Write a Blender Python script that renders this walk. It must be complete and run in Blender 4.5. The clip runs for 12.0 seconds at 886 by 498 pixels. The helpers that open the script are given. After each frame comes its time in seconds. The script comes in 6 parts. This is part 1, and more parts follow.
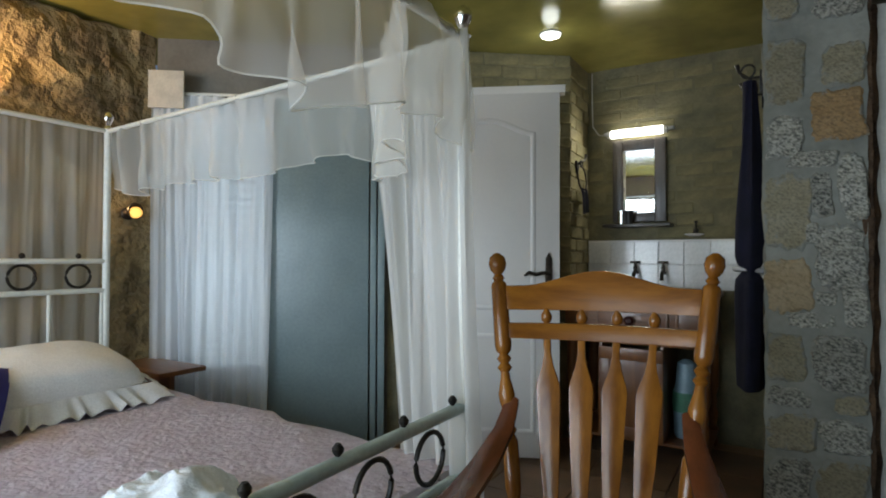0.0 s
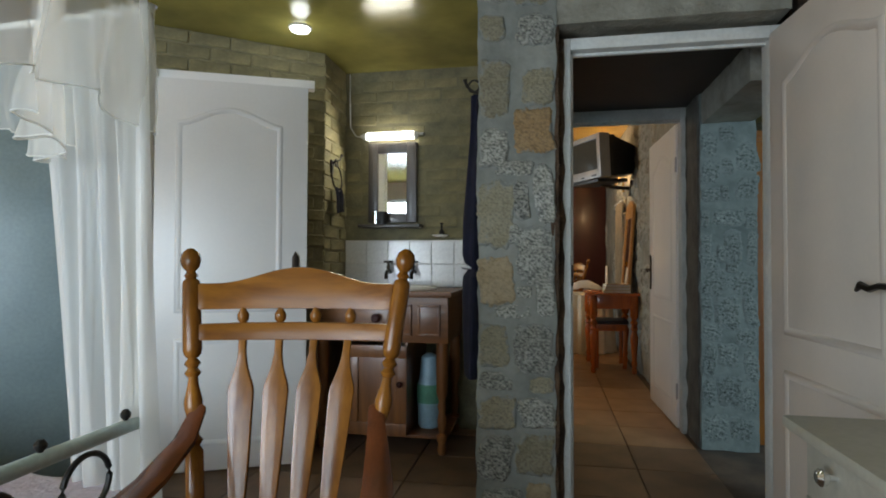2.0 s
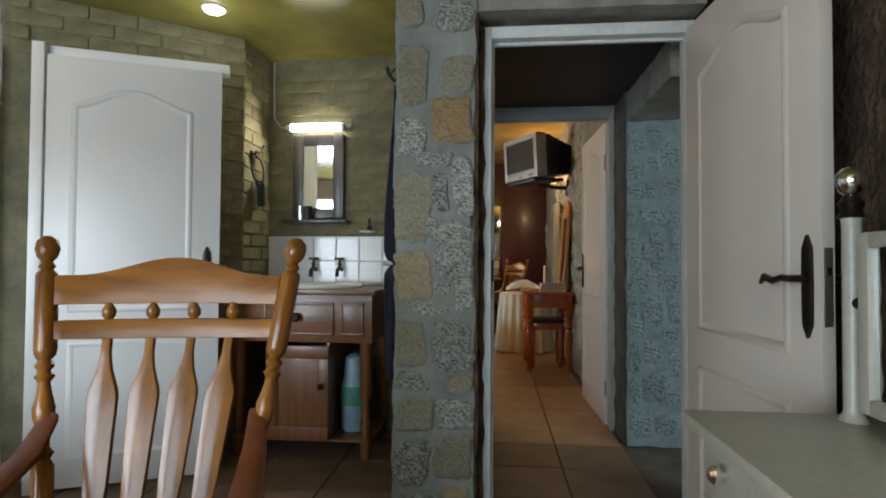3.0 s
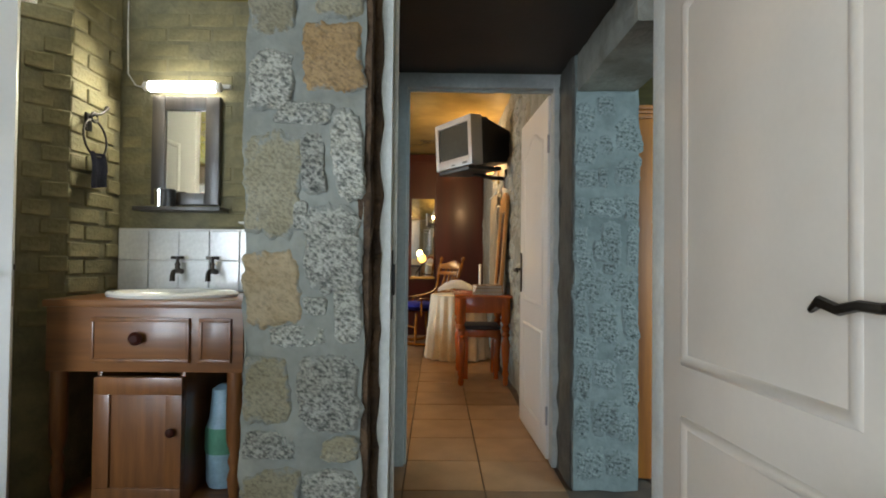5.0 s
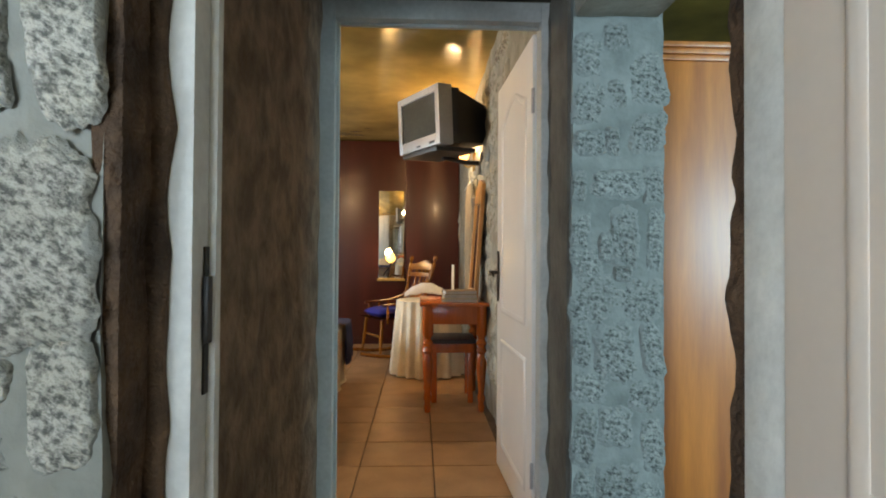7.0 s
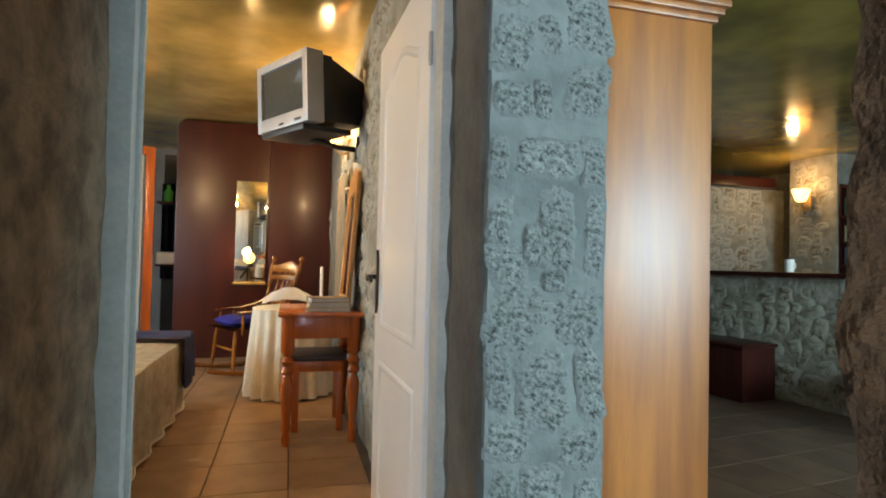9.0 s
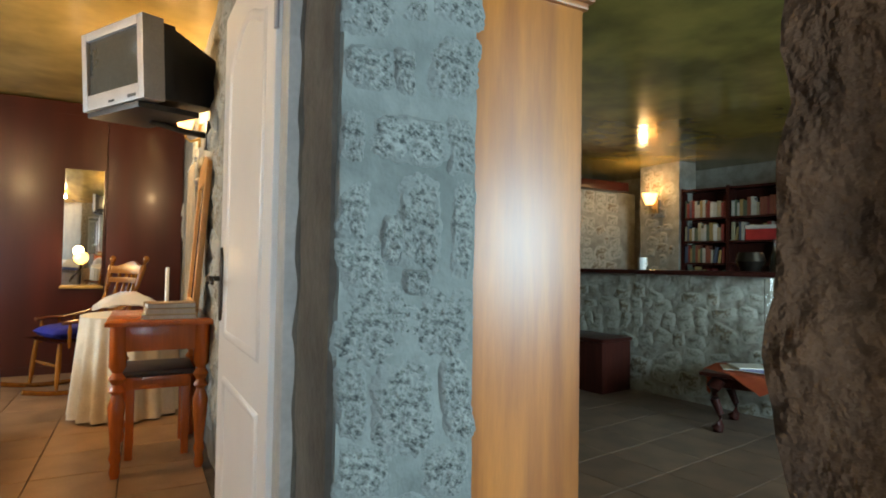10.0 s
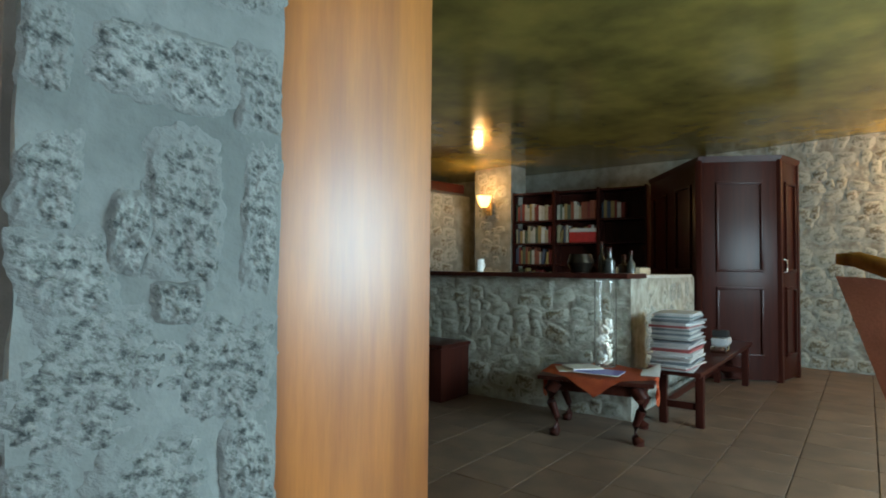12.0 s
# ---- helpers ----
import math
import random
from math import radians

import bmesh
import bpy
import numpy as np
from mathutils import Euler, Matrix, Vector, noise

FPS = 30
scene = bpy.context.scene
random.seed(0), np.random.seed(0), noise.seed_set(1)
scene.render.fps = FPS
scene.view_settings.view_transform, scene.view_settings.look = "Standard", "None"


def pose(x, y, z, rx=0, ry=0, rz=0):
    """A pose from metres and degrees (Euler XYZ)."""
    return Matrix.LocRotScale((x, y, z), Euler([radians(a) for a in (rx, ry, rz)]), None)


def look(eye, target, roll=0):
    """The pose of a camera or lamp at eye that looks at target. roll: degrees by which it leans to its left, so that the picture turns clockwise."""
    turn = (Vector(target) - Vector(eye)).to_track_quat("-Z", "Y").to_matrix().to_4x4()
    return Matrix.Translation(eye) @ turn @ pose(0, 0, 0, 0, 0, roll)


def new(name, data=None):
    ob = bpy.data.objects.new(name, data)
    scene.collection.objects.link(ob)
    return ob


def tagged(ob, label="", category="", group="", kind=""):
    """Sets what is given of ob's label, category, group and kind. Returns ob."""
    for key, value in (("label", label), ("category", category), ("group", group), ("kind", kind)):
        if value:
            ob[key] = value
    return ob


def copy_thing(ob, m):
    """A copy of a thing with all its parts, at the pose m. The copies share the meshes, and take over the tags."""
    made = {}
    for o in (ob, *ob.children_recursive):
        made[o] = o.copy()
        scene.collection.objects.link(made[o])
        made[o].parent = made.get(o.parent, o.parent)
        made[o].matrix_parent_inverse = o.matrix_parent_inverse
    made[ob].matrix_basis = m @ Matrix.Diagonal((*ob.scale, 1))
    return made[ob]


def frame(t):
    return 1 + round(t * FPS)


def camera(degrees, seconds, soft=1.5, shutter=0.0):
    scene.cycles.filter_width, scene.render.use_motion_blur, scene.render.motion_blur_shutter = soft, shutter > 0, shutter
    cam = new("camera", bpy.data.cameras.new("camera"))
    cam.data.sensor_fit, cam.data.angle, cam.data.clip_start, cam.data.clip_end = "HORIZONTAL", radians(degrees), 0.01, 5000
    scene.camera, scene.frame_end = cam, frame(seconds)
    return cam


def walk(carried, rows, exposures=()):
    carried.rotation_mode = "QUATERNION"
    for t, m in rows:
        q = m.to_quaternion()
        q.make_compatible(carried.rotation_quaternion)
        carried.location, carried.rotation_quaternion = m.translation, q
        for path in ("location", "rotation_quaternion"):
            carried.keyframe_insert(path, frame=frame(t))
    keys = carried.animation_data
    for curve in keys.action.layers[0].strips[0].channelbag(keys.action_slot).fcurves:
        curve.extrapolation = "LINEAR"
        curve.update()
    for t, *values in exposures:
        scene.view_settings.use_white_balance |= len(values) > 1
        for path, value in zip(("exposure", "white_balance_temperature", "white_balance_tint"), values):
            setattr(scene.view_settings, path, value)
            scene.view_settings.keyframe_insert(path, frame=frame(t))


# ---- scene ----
cam = camera(76.9, 12.0, 1.9)
PATH = [
    (0, (-0.045, -0.065, 1.122), (-1.081, 1.646, 1.154), 0.2),
    (0.5, (-0.009, -0.055, 1.124), (-0.858, 1.755, 1.159), 0.2),
    (1, (0.032, -0.032, 1.117), (-0.627, 1.856, 1.158), 0.1),
    (1.5, (0.092, 0.018, 1.114), (-0.405, 1.954, 1.153), 0.2),
    (2, (0.188, 0.07, 1.106), (-0.177, 2.036, 1.148), 0.2),
    (2.5, (0.256, 0.124, 1.088), (-0.007, 2.106, 1.134), 0.2),
    (3, (0.309, 0.193, 1.077), (0.121, 2.183, 1.126), 0.3),
    (3.5, (0.33, 0.359, 1.083), (0.221, 2.355, 1.129), 0.4),
    (5.5, (0.461, 1.126, 1.114), (0.506, 3.125, 1.147), 0.6),
    (6, (0.503, 1.36, 1.119), (0.568, 3.359, 1.151), 0.5),
    (6.5, (0.546, 1.57, 1.119), (0.622, 3.568, 1.15), 0.4),
    (8.5, (0.633, 2.265, 1.107), (0.934, 4.242, 1.144), 1.0),
    (9, (0.638, 2.369, 1.107), (1.169, 4.297, 1.155), 1.2),
    (9.5, (0.677, 2.451, 1.103), (1.449, 4.295, 1.16), 1.1),
    (10, (0.752, 2.542, 1.106), (1.694, 4.306, 1.16), 0.9),
    (10.5, (0.828, 2.653, 1.104), (1.904, 4.338, 1.159), 0.9),
    (11, (0.909, 2.781, 1.115), (2.103, 4.386, 1.17), 0.8),
    (11.5, (0.968, 2.853, 1.116), (2.295, 4.349, 1.177), 0.5),
    (12, (0.996, 2.862, 1.114), (2.404, 4.281, 1.182), 0.5),
]
walk(cam, [(t, look(eye, target, roll)) for t, eye, target, roll in PATH], [(0.0, -0.94), (1.0, -0.88), (2.0, -0.58), (3.5, -0.26), (5.5, 0.40), (6.5, 0.55), (8.5, 0.85), (10.0, 0.85), (12.0, 0.82)])

# ---- world, sun, large lights ----
world = bpy.data.worlds.new("sky_world")
scene.world = world
world.use_nodes = True
wn = world.node_tree.nodes
sky = wn.new("ShaderNodeTexSky")
sky.sky_type, sky.sun_disc = "NISHITA", False
sky.sun_elevation, sky.sun_rotation = radians(48), radians(200)
world.node_tree.links.new(sky.outputs[0], wn["Background"].inputs[0])
wn["Background"].inputs[1].default_value = 0.12


def area_lamp(name, eye, target, w, h, watts, colour):
    d = bpy.data.lights.new(name, "AREA")
    d.shape, d.size, d.size_y, d.energy, d.color = "RECTANGLE", w, h, watts, colour
    ob = new(name, d)
    ob.matrix_world = look(eye, target)
    return ob


def bulb_lamp(name, place, watts, colour, radius=0.03):
    d = bpy.data.lights.new(name, "POINT")
    d.energy, d.color, d.shadow_soft_size = watts, colour, radius
    ob = new(name, d)
    ob.location = place
    return ob


sun_data = bpy.data.lights.new("sun", "SUN")
sun_data.energy, sun_data.angle, sun_data.color = 3.0, radians(0.5), (1.0, 0.95, 0.88)
sun = new("sun", sun_data)
sun.matrix_world = look((0, 0, 20), (0 - 20 * math.sin(radians(200)) * 0.7, 20 * math.cos(radians(20)) * 0.7, 0))

DAY, WARM = (0.68, 0.87, 1.0), (1.0, 0.62, 0.26)
area_lamp("daylight_bedroom_window", (-1.95, -1.62, 1.22), (-1.45, 2.0, 0.7), 1.5, 1.7, 144, (0.74, 0.87, 1.0))
area_lamp("daylight_bedroom_side_window", (-0.45, -1.62, 1.34), (-0.3, 2.0, 0.95), 0.95, 1.15, 32, (0.70, 0.87, 1.0))
area_lamp("daylight_lounge_window", (4.2, 0.42, 1.55), (4.2, 4.0, 1.35), 2.1, 1.3, 164, (0.60, 0.86, 0.99))
area_lamp("daylight_twin_room_window", (-2.75, 6.6, 1.5), (0.0, 6.6, 0.8), 1.4, 1.2, 45, DAY)
area_lamp("daylight_curtained_window", (-2.99, 2.27, 1.22), (-2.39, 1.47, 1.2), 0.55, 1.6, 11, DAY)

# ---- materials ----


def nodes_of(name):
    m = bpy.data.materials.new(name)
    m.use_nodes = True
    t = m.node_tree
    return m, t.nodes, t.links, t.nodes["Principled BSDF"]


def mat(name, a, b=None, rough=0.6, metal=0.0, scale=8.0, fine=60.0, bump=0.15, stretch=(1, 1, 1), spread=0.08, coat=0.0, depth=0.01, contrast=(0.35, 0.65), grit=0.18):
    """Two tones mixed by coarse noise, fine grain in value and relief, and a little change from piece to piece."""
    m, n, l, p = nodes_of(name)
    b = b or tuple(c * 0.75 for c in a)
    co, mp = n.new("ShaderNodeTexCoord"), n.new("ShaderNodeMapping")
    mp.inputs["Scale"].default_value = stretch
    l.new(co.outputs["Object"], mp.inputs[0])
    big, small = n.new("ShaderNodeTexNoise"), n.new("ShaderNodeTexNoise")
    for tex, s, det in ((big, scale, 5), (small, fine, 4)):
        tex.inputs["Scale"].default_value, tex.inputs["Detail"].default_value = s, det
        l.new(mp.outputs[0], tex.inputs[0])
    ramp = n.new("ShaderNodeValToRGB")
    ramp.color_ramp.elements[0].position, ramp.color_ramp.elements[1].position = contrast
    ramp.color_ramp.elements[0].color, ramp.color_ramp.elements[1].color = (*b, 1), (*a, 1)
    l.new(big.outputs[0], ramp.inputs[0])
    info, hsv = n.new("ShaderNodeObjectInfo"), n.new("ShaderNodeHueSaturation")
    rng, mul, grain = n.new("ShaderNodeMapRange"), n.new("ShaderNodeMath"), n.new("ShaderNodeMapRange")
    rng.inputs[3].default_value, rng.inputs[4].default_value = 1 - spread, 1 + spread
    grain.inputs[3].default_value, grain.inputs[4].default_value = 1 - grit, 1 + grit
    mul.operation = "MULTIPLY"
    l.new(info.outputs["Random"], rng.inputs[0])
    l.new(small.outputs[0], grain.inputs[0])
    l.new(rng.outputs[0], mul.inputs[0])
    l.new(grain.outputs[0], mul.inputs[1])
    l.new(mul.outputs[0], hsv.inputs["Value"])
    l.new(ramp.outputs[0], hsv.inputs["Color"])
    l.new(hsv.outputs[0], p.inputs["Base Color"])
    p.inputs["Roughness"].default_value, p.inputs["Metallic"].default_value = rough, metal
    p.inputs["Coat Weight"].default_value, p.inputs["Coat Roughness"].default_value = coat, 0.12
    if bump:
        bn = n.new("ShaderNodeBump")
        bn.inputs["Strength"].default_value, bn.inputs["Distance"].default_value = bump, depth
        l.new(small.outputs[0], bn.inputs["Height"])
        l.new(bn.outputs[0], p.inputs["Normal"])
    return m


def granite(name, pale, dark, tint, cover=0.47, smear=(0.25, 0.275, 0.265), bare=0.585, grain=58):
    """Coarse speckled granite: dark crystals in pale feldspar, with a soft stain."""
    m, n, l, p = nodes_of(name)
    co = n.new("ShaderNodeTexCoord")
    crystals, stain = n.new("ShaderNodeTexNoise"), n.new("ShaderNodeTexNoise")
    crystals.inputs["Scale"].default_value, crystals.inputs["Detail"].default_value, crystals.inputs["Roughness"].default_value = grain, 4, 0.66
    stain.inputs["Scale"].default_value, stain.inputs["Detail"].default_value = 9, 3
    tooled = n.new("ShaderNodeMapping")
    tooled.vector_type = "TEXTURE"
    tooled.inputs["Rotation"].default_value, tooled.inputs["Scale"].default_value = (0, 0.5, 0), (1.35, 1, 0.85)
    l.new(co.outputs["Object"], tooled.inputs[0])
    l.new(tooled.outputs[0], crystals.inputs[0])
    l.new(co.outputs["Object"], stain.inputs[0])
    ramp = n.new("ShaderNodeValToRGB")
    e = ramp.color_ramp.elements
    e[0].position, e[0].color = cover - 0.10, (*dark, 1)
    e[1].position, e[1].color = cover + 0.10, (*pale, 1)
    l.new(crystals.outputs[0], ramp.inputs[0])
    mix = n.new("ShaderNodeMixRGB")
    mix.blend_type = "MULTIPLY"
    tone = n.new("ShaderNodeValToRGB")
    tone.color_ramp.elements[0].position, tone.color_ramp.elements[1].position = 0.38, 0.66
    tone.color_ramp.elements[0].color, tone.color_ramp.elements[1].color = (*tint, 1), (1, 1, 1, 1)
    l.new(stain.outputs[0], tone.inputs[0])
    mix.inputs[0].default_value = 0.85
    l.new(ramp.outputs[0], mix.inputs[1])
    l.new(tone.outputs[0], mix.inputs[2])
    info, hsv, rng = n.new("ShaderNodeObjectInfo"), n.new("ShaderNodeHueSaturation"), n.new("ShaderNodeMapRange")
    rng.inputs[3].default_value, rng.inputs[4].default_value = 0.85, 1.15
    l.new(info.outputs["Random"], rng.inputs[0])
    l.new(rng.outputs[0], hsv.inputs["Value"])
    l.new(mix.outputs[0], hsv.inputs["Color"])
    # Mortar that the bagging left smeared over the stone.
    patch, edge, wash = n.new("ShaderNodeTexNoise"), n.new("ShaderNodeValToRGB"), n.new("ShaderNodeMixRGB")
    patch.inputs["Scale"].default_value, patch.inputs["Detail"].default_value, patch.inputs["Roughness"].default_value = 20, 6, 0.68
    l.new(co.outputs["Object"], patch.inputs[0])
    edge.color_ramp.elements[0].position, edge.color_ramp.elements[1].position = bare - 0.02, bare + 0.07
    rim, power, sum_ = n.new("ShaderNodeAttribute"), n.new("ShaderNodeMath"), n.new("ShaderNodeMath")
    rim.attribute_name = "rim"
    power.operation, power.inputs[1].default_value = "POWER", 4.0
    sum_.operation, sum_.inputs[1].default_value = "MULTIPLY_ADD", 0.24
    l.new(rim.outputs["Fac"], power.inputs[0])
    l.new(power.outputs[0], sum_.inputs[0])
    l.new(patch.outputs[0], sum_.inputs[2])
    l.new(sum_.outputs[0], edge.inputs[0])
    l.new(edge.outputs[0], wash.inputs[0])
    l.new(hsv.outputs[0], wash.inputs[1])
    wash.inputs[2].default_value = (*smear, 1)
    l.new(wash.outputs[0], p.inputs["Base Color"])
    p.inputs["Roughness"].default_value = 0.85
    bn = n.new("ShaderNodeBump")
    bn.inputs["Strength"].default_value, bn.inputs["Distance"].default_value = 0.9, 0.008
    l.new(crystals.outputs[0], bn.inputs["Height"])
    l.new(bn.outputs[0], p.inputs["Normal"])
    return m


def wood(name, a, b, rough=0.35, scale=3.0, along=2, coat=0.25):
    """Grain drawn out along one axis."""
    s = [9.0, 9.0, 9.0]
    s[along] = 0.7
    return mat(name, a, b, rough, 0, scale, 22, 0.05, tuple(s), 0.06, coat, 0.003, (0.3, 0.7))


def sheer(name, colour, through_amount, weave=0.0):
    """Thin woven cloth: part clear, part scattering light through."""
    m, n, l, p = nodes_of(name)
    n.remove(p)
    out = n["Material Output"]
    clear, cloth, lit, add, mix = (n.new(k) for k in ("ShaderNodeBsdfTransparent", "ShaderNodeBsdfDiffuse", "ShaderNodeBsdfTranslucent", "ShaderNodeMixShader", "ShaderNodeMixShader"))
    cloth.inputs[0].default_value = lit.inputs[0].default_value = (*colour, 1)
    add.inputs[0].default_value = 0.5
    l.new(cloth.outputs[0], add.inputs[1])
    l.new(lit.outputs[0], add.inputs[2])
    co, tex, rng = n.new("ShaderNodeTexCoord"), n.new("ShaderNodeTexNoise"), n.new("ShaderNodeMapRange")
    tex.inputs["Scale"].default_value, tex.inputs["Detail"].default_value = 3, 2
    l.new(co.outputs["Object"], tex.inputs[0])
    rng.inputs[1].default_value, rng.inputs[2].default_value = 0.3, 0.7
    rng.inputs[3].default_value, rng.inputs[4].default_value = 1 - through_amount - 0.02, 1 - through_amount + 0.02
    l.new(tex.outputs[0], rng.inputs[0])
    fac = rng.outputs[0]
    if weave:
        wave, mx = n.new("ShaderNodeTexWave"), n.new("ShaderNodeMath")
        wave.bands_direction = "Z"
        wave.inputs["Scale"].default_value, wave.inputs["Distortion"].default_value = weave, 0.6
        l.new(co.outputs["Object"], wave.inputs[0])
        mx.operation, mx.inputs[1].default_value = "MULTIPLY_ADD", 0.07
        l.new(wave.outputs[1], mx.inputs[0])
        l.new(fac, mx.inputs[2])
        fac = mx.outputs[0]
    l.new(fac, mix.inputs[0])
    l.new(clear.outputs[0], mix.inputs[1])
    l.new(add.outputs[0], mix.inputs[2])
    l.new(mix.outputs[0], out.inputs[0])
    return m


def glow(name, colour, strength):
    m, n, l, p = nodes_of(name)
    p.inputs["Base Color"].default_value = (*colour, 1)
    p.inputs["Emission Color"].default_value = (*colour, 1)
    p.inputs["Emission Strength"].default_value = strength
    return m


def glass(name, colour=(1, 1, 1), rough=0.0):
    m, n, l, p = nodes_of(name)
    p.inputs["Base Color"].default_value = (*colour, 1)
    p.inputs["Transmission Weight"].default_value, p.inputs["Roughness"].default_value, p.inputs["IOR"].default_value = 1.0, rough, 1.45
    return m


def mirror_mat(name):
    m, n, l, p = nodes_of(name)
    p.inputs["Base Color"].default_value = (0.86, 0.88, 0.87, 1)
    p.inputs["Metallic"].default_value, p.inputs["Roughness"].default_value = 1.0, 0.02
    return m


MORTAR = mat("bagged_mortar", (0.180, 0.204, 0.194), (0.098, 0.116, 0.111), 0.88, 0, 5, 30, 0.7, depth=0.012)
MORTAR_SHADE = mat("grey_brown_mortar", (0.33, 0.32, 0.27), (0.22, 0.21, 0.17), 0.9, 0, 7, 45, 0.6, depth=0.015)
# Darker mortar that holds the shade on the pier's west side.
PIER_SIDE_SHADE = mat("shaded_brown_grey_mortar", (0.125, 0.118, 0.10), (0.075, 0.07, 0.06), 0.9, 0, 7, 45, 0.6, depth=0.012)
PILLAR_MORTAR = mat("warm_grey_bagged_mortar", (0.29, 0.30, 0.272), (0.205, 0.215, 0.195), 0.9, 0, 6, 34, 0.5, depth=0.010)
PALE_SMEAR = (0.265, 0.275, 0.25)
GRANITE = granite("grey_granite", (0.47, 0.465, 0.42), (0.105, 0.11, 0.10), (0.80, 0.80, 0.75), 0.48, PALE_SMEAR, 0.66, 105)
GRANITE_DARK = granite("dark_granite", (0.38, 0.375, 0.335), (0.07, 0.073, 0.066), (0.82, 0.82, 0.78), 0.49, PALE_SMEAR, 0.66, 95)
PIER_STONE = granite("blue_grey_pier_granite", (0.225, 0.248, 0.235), (0.028, 0.037, 0.036), (0.86, 0.89, 0.88), 0.46, (0.165, 0.188, 0.18), 0.565, 80)
GRANITE_WARM = granite("pale_ochre_granite", (0.335, 0.305, 0.22), (0.20, 0.185, 0.135), (0.84, 0.82, 0.74), 0.46, PALE_SMEAR, 0.64, 110)
SANDSTONE = granite("ochre_sandstone", (0.36, 0.29, 0.19), (0.26, 0.21, 0.135), (0.85, 0.80, 0.70), 0.46, PALE_SMEAR, 0.72, 70)
SANDSTONE_ORANGE = granite("orange_sandstone", (0.42, 0.285, 0.145), (0.24, 0.165, 0.09), (0.85, 0.80, 0.70), 0.44, PALE_SMEAR, 0.72, 95)
WALL_STONE = granite("rough_wall_stone", (0.33, 0.32, 0.27), (0.13, 0.125, 0.10), (0.8, 0.76, 0.66), 0.47, (0.37, 0.355, 0.30), 0.485, 30)
WALL_STONE_BROWN = granite("brown_wall_stone", (0.27, 0.23, 0.165), (0.10, 0.082, 0.058), (0.8, 0.74, 0.62), 0.47, (0.37, 0.355, 0.30), 0.51, 30)
WALL_MORTAR = mat("pale_rough_wall_mortar", (0.42, 0.405, 0.345), (0.235, 0.21, 0.165), 0.9, 0, 9, 26, 0.9, depth=0.025)
BRICK = mat("olive_bagged_brick", (0.255, 0.225, 0.115), (0.16, 0.14, 0.073), 0.75, 0, 9, 60, 0.5, spread=0.06)
BRICK_JOINT = mat("olive_brick_joint", (0.25, 0.225, 0.13), (0.16, 0.145, 0.09), 0.9, 0, 9, 60, 0.5)
PLASTER = mat("grey_plaster", (0.40, 0.41, 0.40), (0.32, 0.33, 0.33), 0.8, 0, 3, 50, 0.15)
# Brown kept dark, with the passage's shade in the colour.
BROWN_WALL = mat("shaded_brown_wall", (0.255, 0.19, 0.13), (0.12, 0.085, 0.056), 0.9, 0, 12, 40, 0.8, depth=0.02)
# Dark brown puts the passage's shade into the jamb, reveal and frame mortar.
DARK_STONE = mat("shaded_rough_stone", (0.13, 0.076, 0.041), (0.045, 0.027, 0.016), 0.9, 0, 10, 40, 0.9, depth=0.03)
TILE = mat("glazed_floor_tile", (0.195, 0.120, 0.072), (0.13, 0.082, 0.052), 0.5, 0, 5, 90, 0.06, spread=0.10)
HEAD_STONE = mat("natural_rock_face", (0.40, 0.30, 0.15), (0.17, 0.12, 0.062), 0.9, 0, 4, 14, 1.0, depth=0.09)
GROUT = mat("dark_grout", (0.13, 0.10, 0.08), (0.09, 0.07, 0.06), 0.9, 0, 8, 60, 0.2)
OLIVE_CEIL = mat("glossy_olive_ceiling", (0.33, 0.29, 0.075), (0.22, 0.19, 0.05), 0.16, 0, 2.5, 7, 0.12, depth=0.03, spread=0)
GOLD_CEIL = mat("glossy_golden_ceiling", (0.46, 0.32, 0.10), (0.30, 0.21, 0.06), 0.14, 0.15, 2.2, 6, 0.12, depth=0.03, spread=0)
LOUNGE_CEIL = mat("glossy_green_gold_ceiling", (0.35, 0.27, 0.07), (0.17, 0.14, 0.042), 0.15, 0.1, 1.7, 6, 0.12, depth=0.03, spread=0)
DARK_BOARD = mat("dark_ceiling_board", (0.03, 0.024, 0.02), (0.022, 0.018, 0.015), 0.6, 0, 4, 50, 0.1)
# White dulled by dirt, with this door's weaker warm light in the colour.
SHADED_DOOR_PAINT = mat("dulled_shaded_door_paint", (0.64, 0.565, 0.495), (0.55, 0.482, 0.42), 0.34, 0, 1.6, 70, 0.03, grit=0.03)
WHITE_PAINT = mat("white_door_paint", (0.75, 0.735, 0.71), (0.71, 0.695, 0.675), 0.32, 0, 2.5, 70, 0.03, grit=0.03)
# Darker copy of the frame paint; the passage shade is in it.
FRAME_SHADE = mat("shaded_frame_paint", (0.48, 0.49, 0.47), (0.40, 0.41, 0.395), 0.45, 0, 8, 60, 0.12)
FRAME_PAINT = mat("pale_frame_paint", (0.70, 0.71, 0.68), (0.60, 0.61, 0.58), 0.5, 0, 8, 60, 0.12)
BED_IRON = mat("cream_enamelled_iron", (0.76, 0.76, 0.70), (0.68, 0.69, 0.64), 0.3, 0, 6, 70, 0.04)
RAIL_IRON = mat("pale_green_enamelled_iron", (0.52, 0.62, 0.60), (0.45, 0.55, 0.54), 0.3, 0, 6, 70, 0.04)
BLACK_IRON = mat("black_iron", (0.02, 0.02, 0.02), (0.035, 0.03, 0.025), 0.42, 0.6, 10, 60, 0.1)
BRONZE = mat("dark_bronze", (0.06, 0.045, 0.035), (0.03, 0.025, 0.02), 0.35, 0.8, 12, 60, 0.1)
CHROME = mat("chrome", (0.85, 0.85, 0.85), (0.78, 0.78, 0.78), 0.08, 1.0, 5, 50, 0)
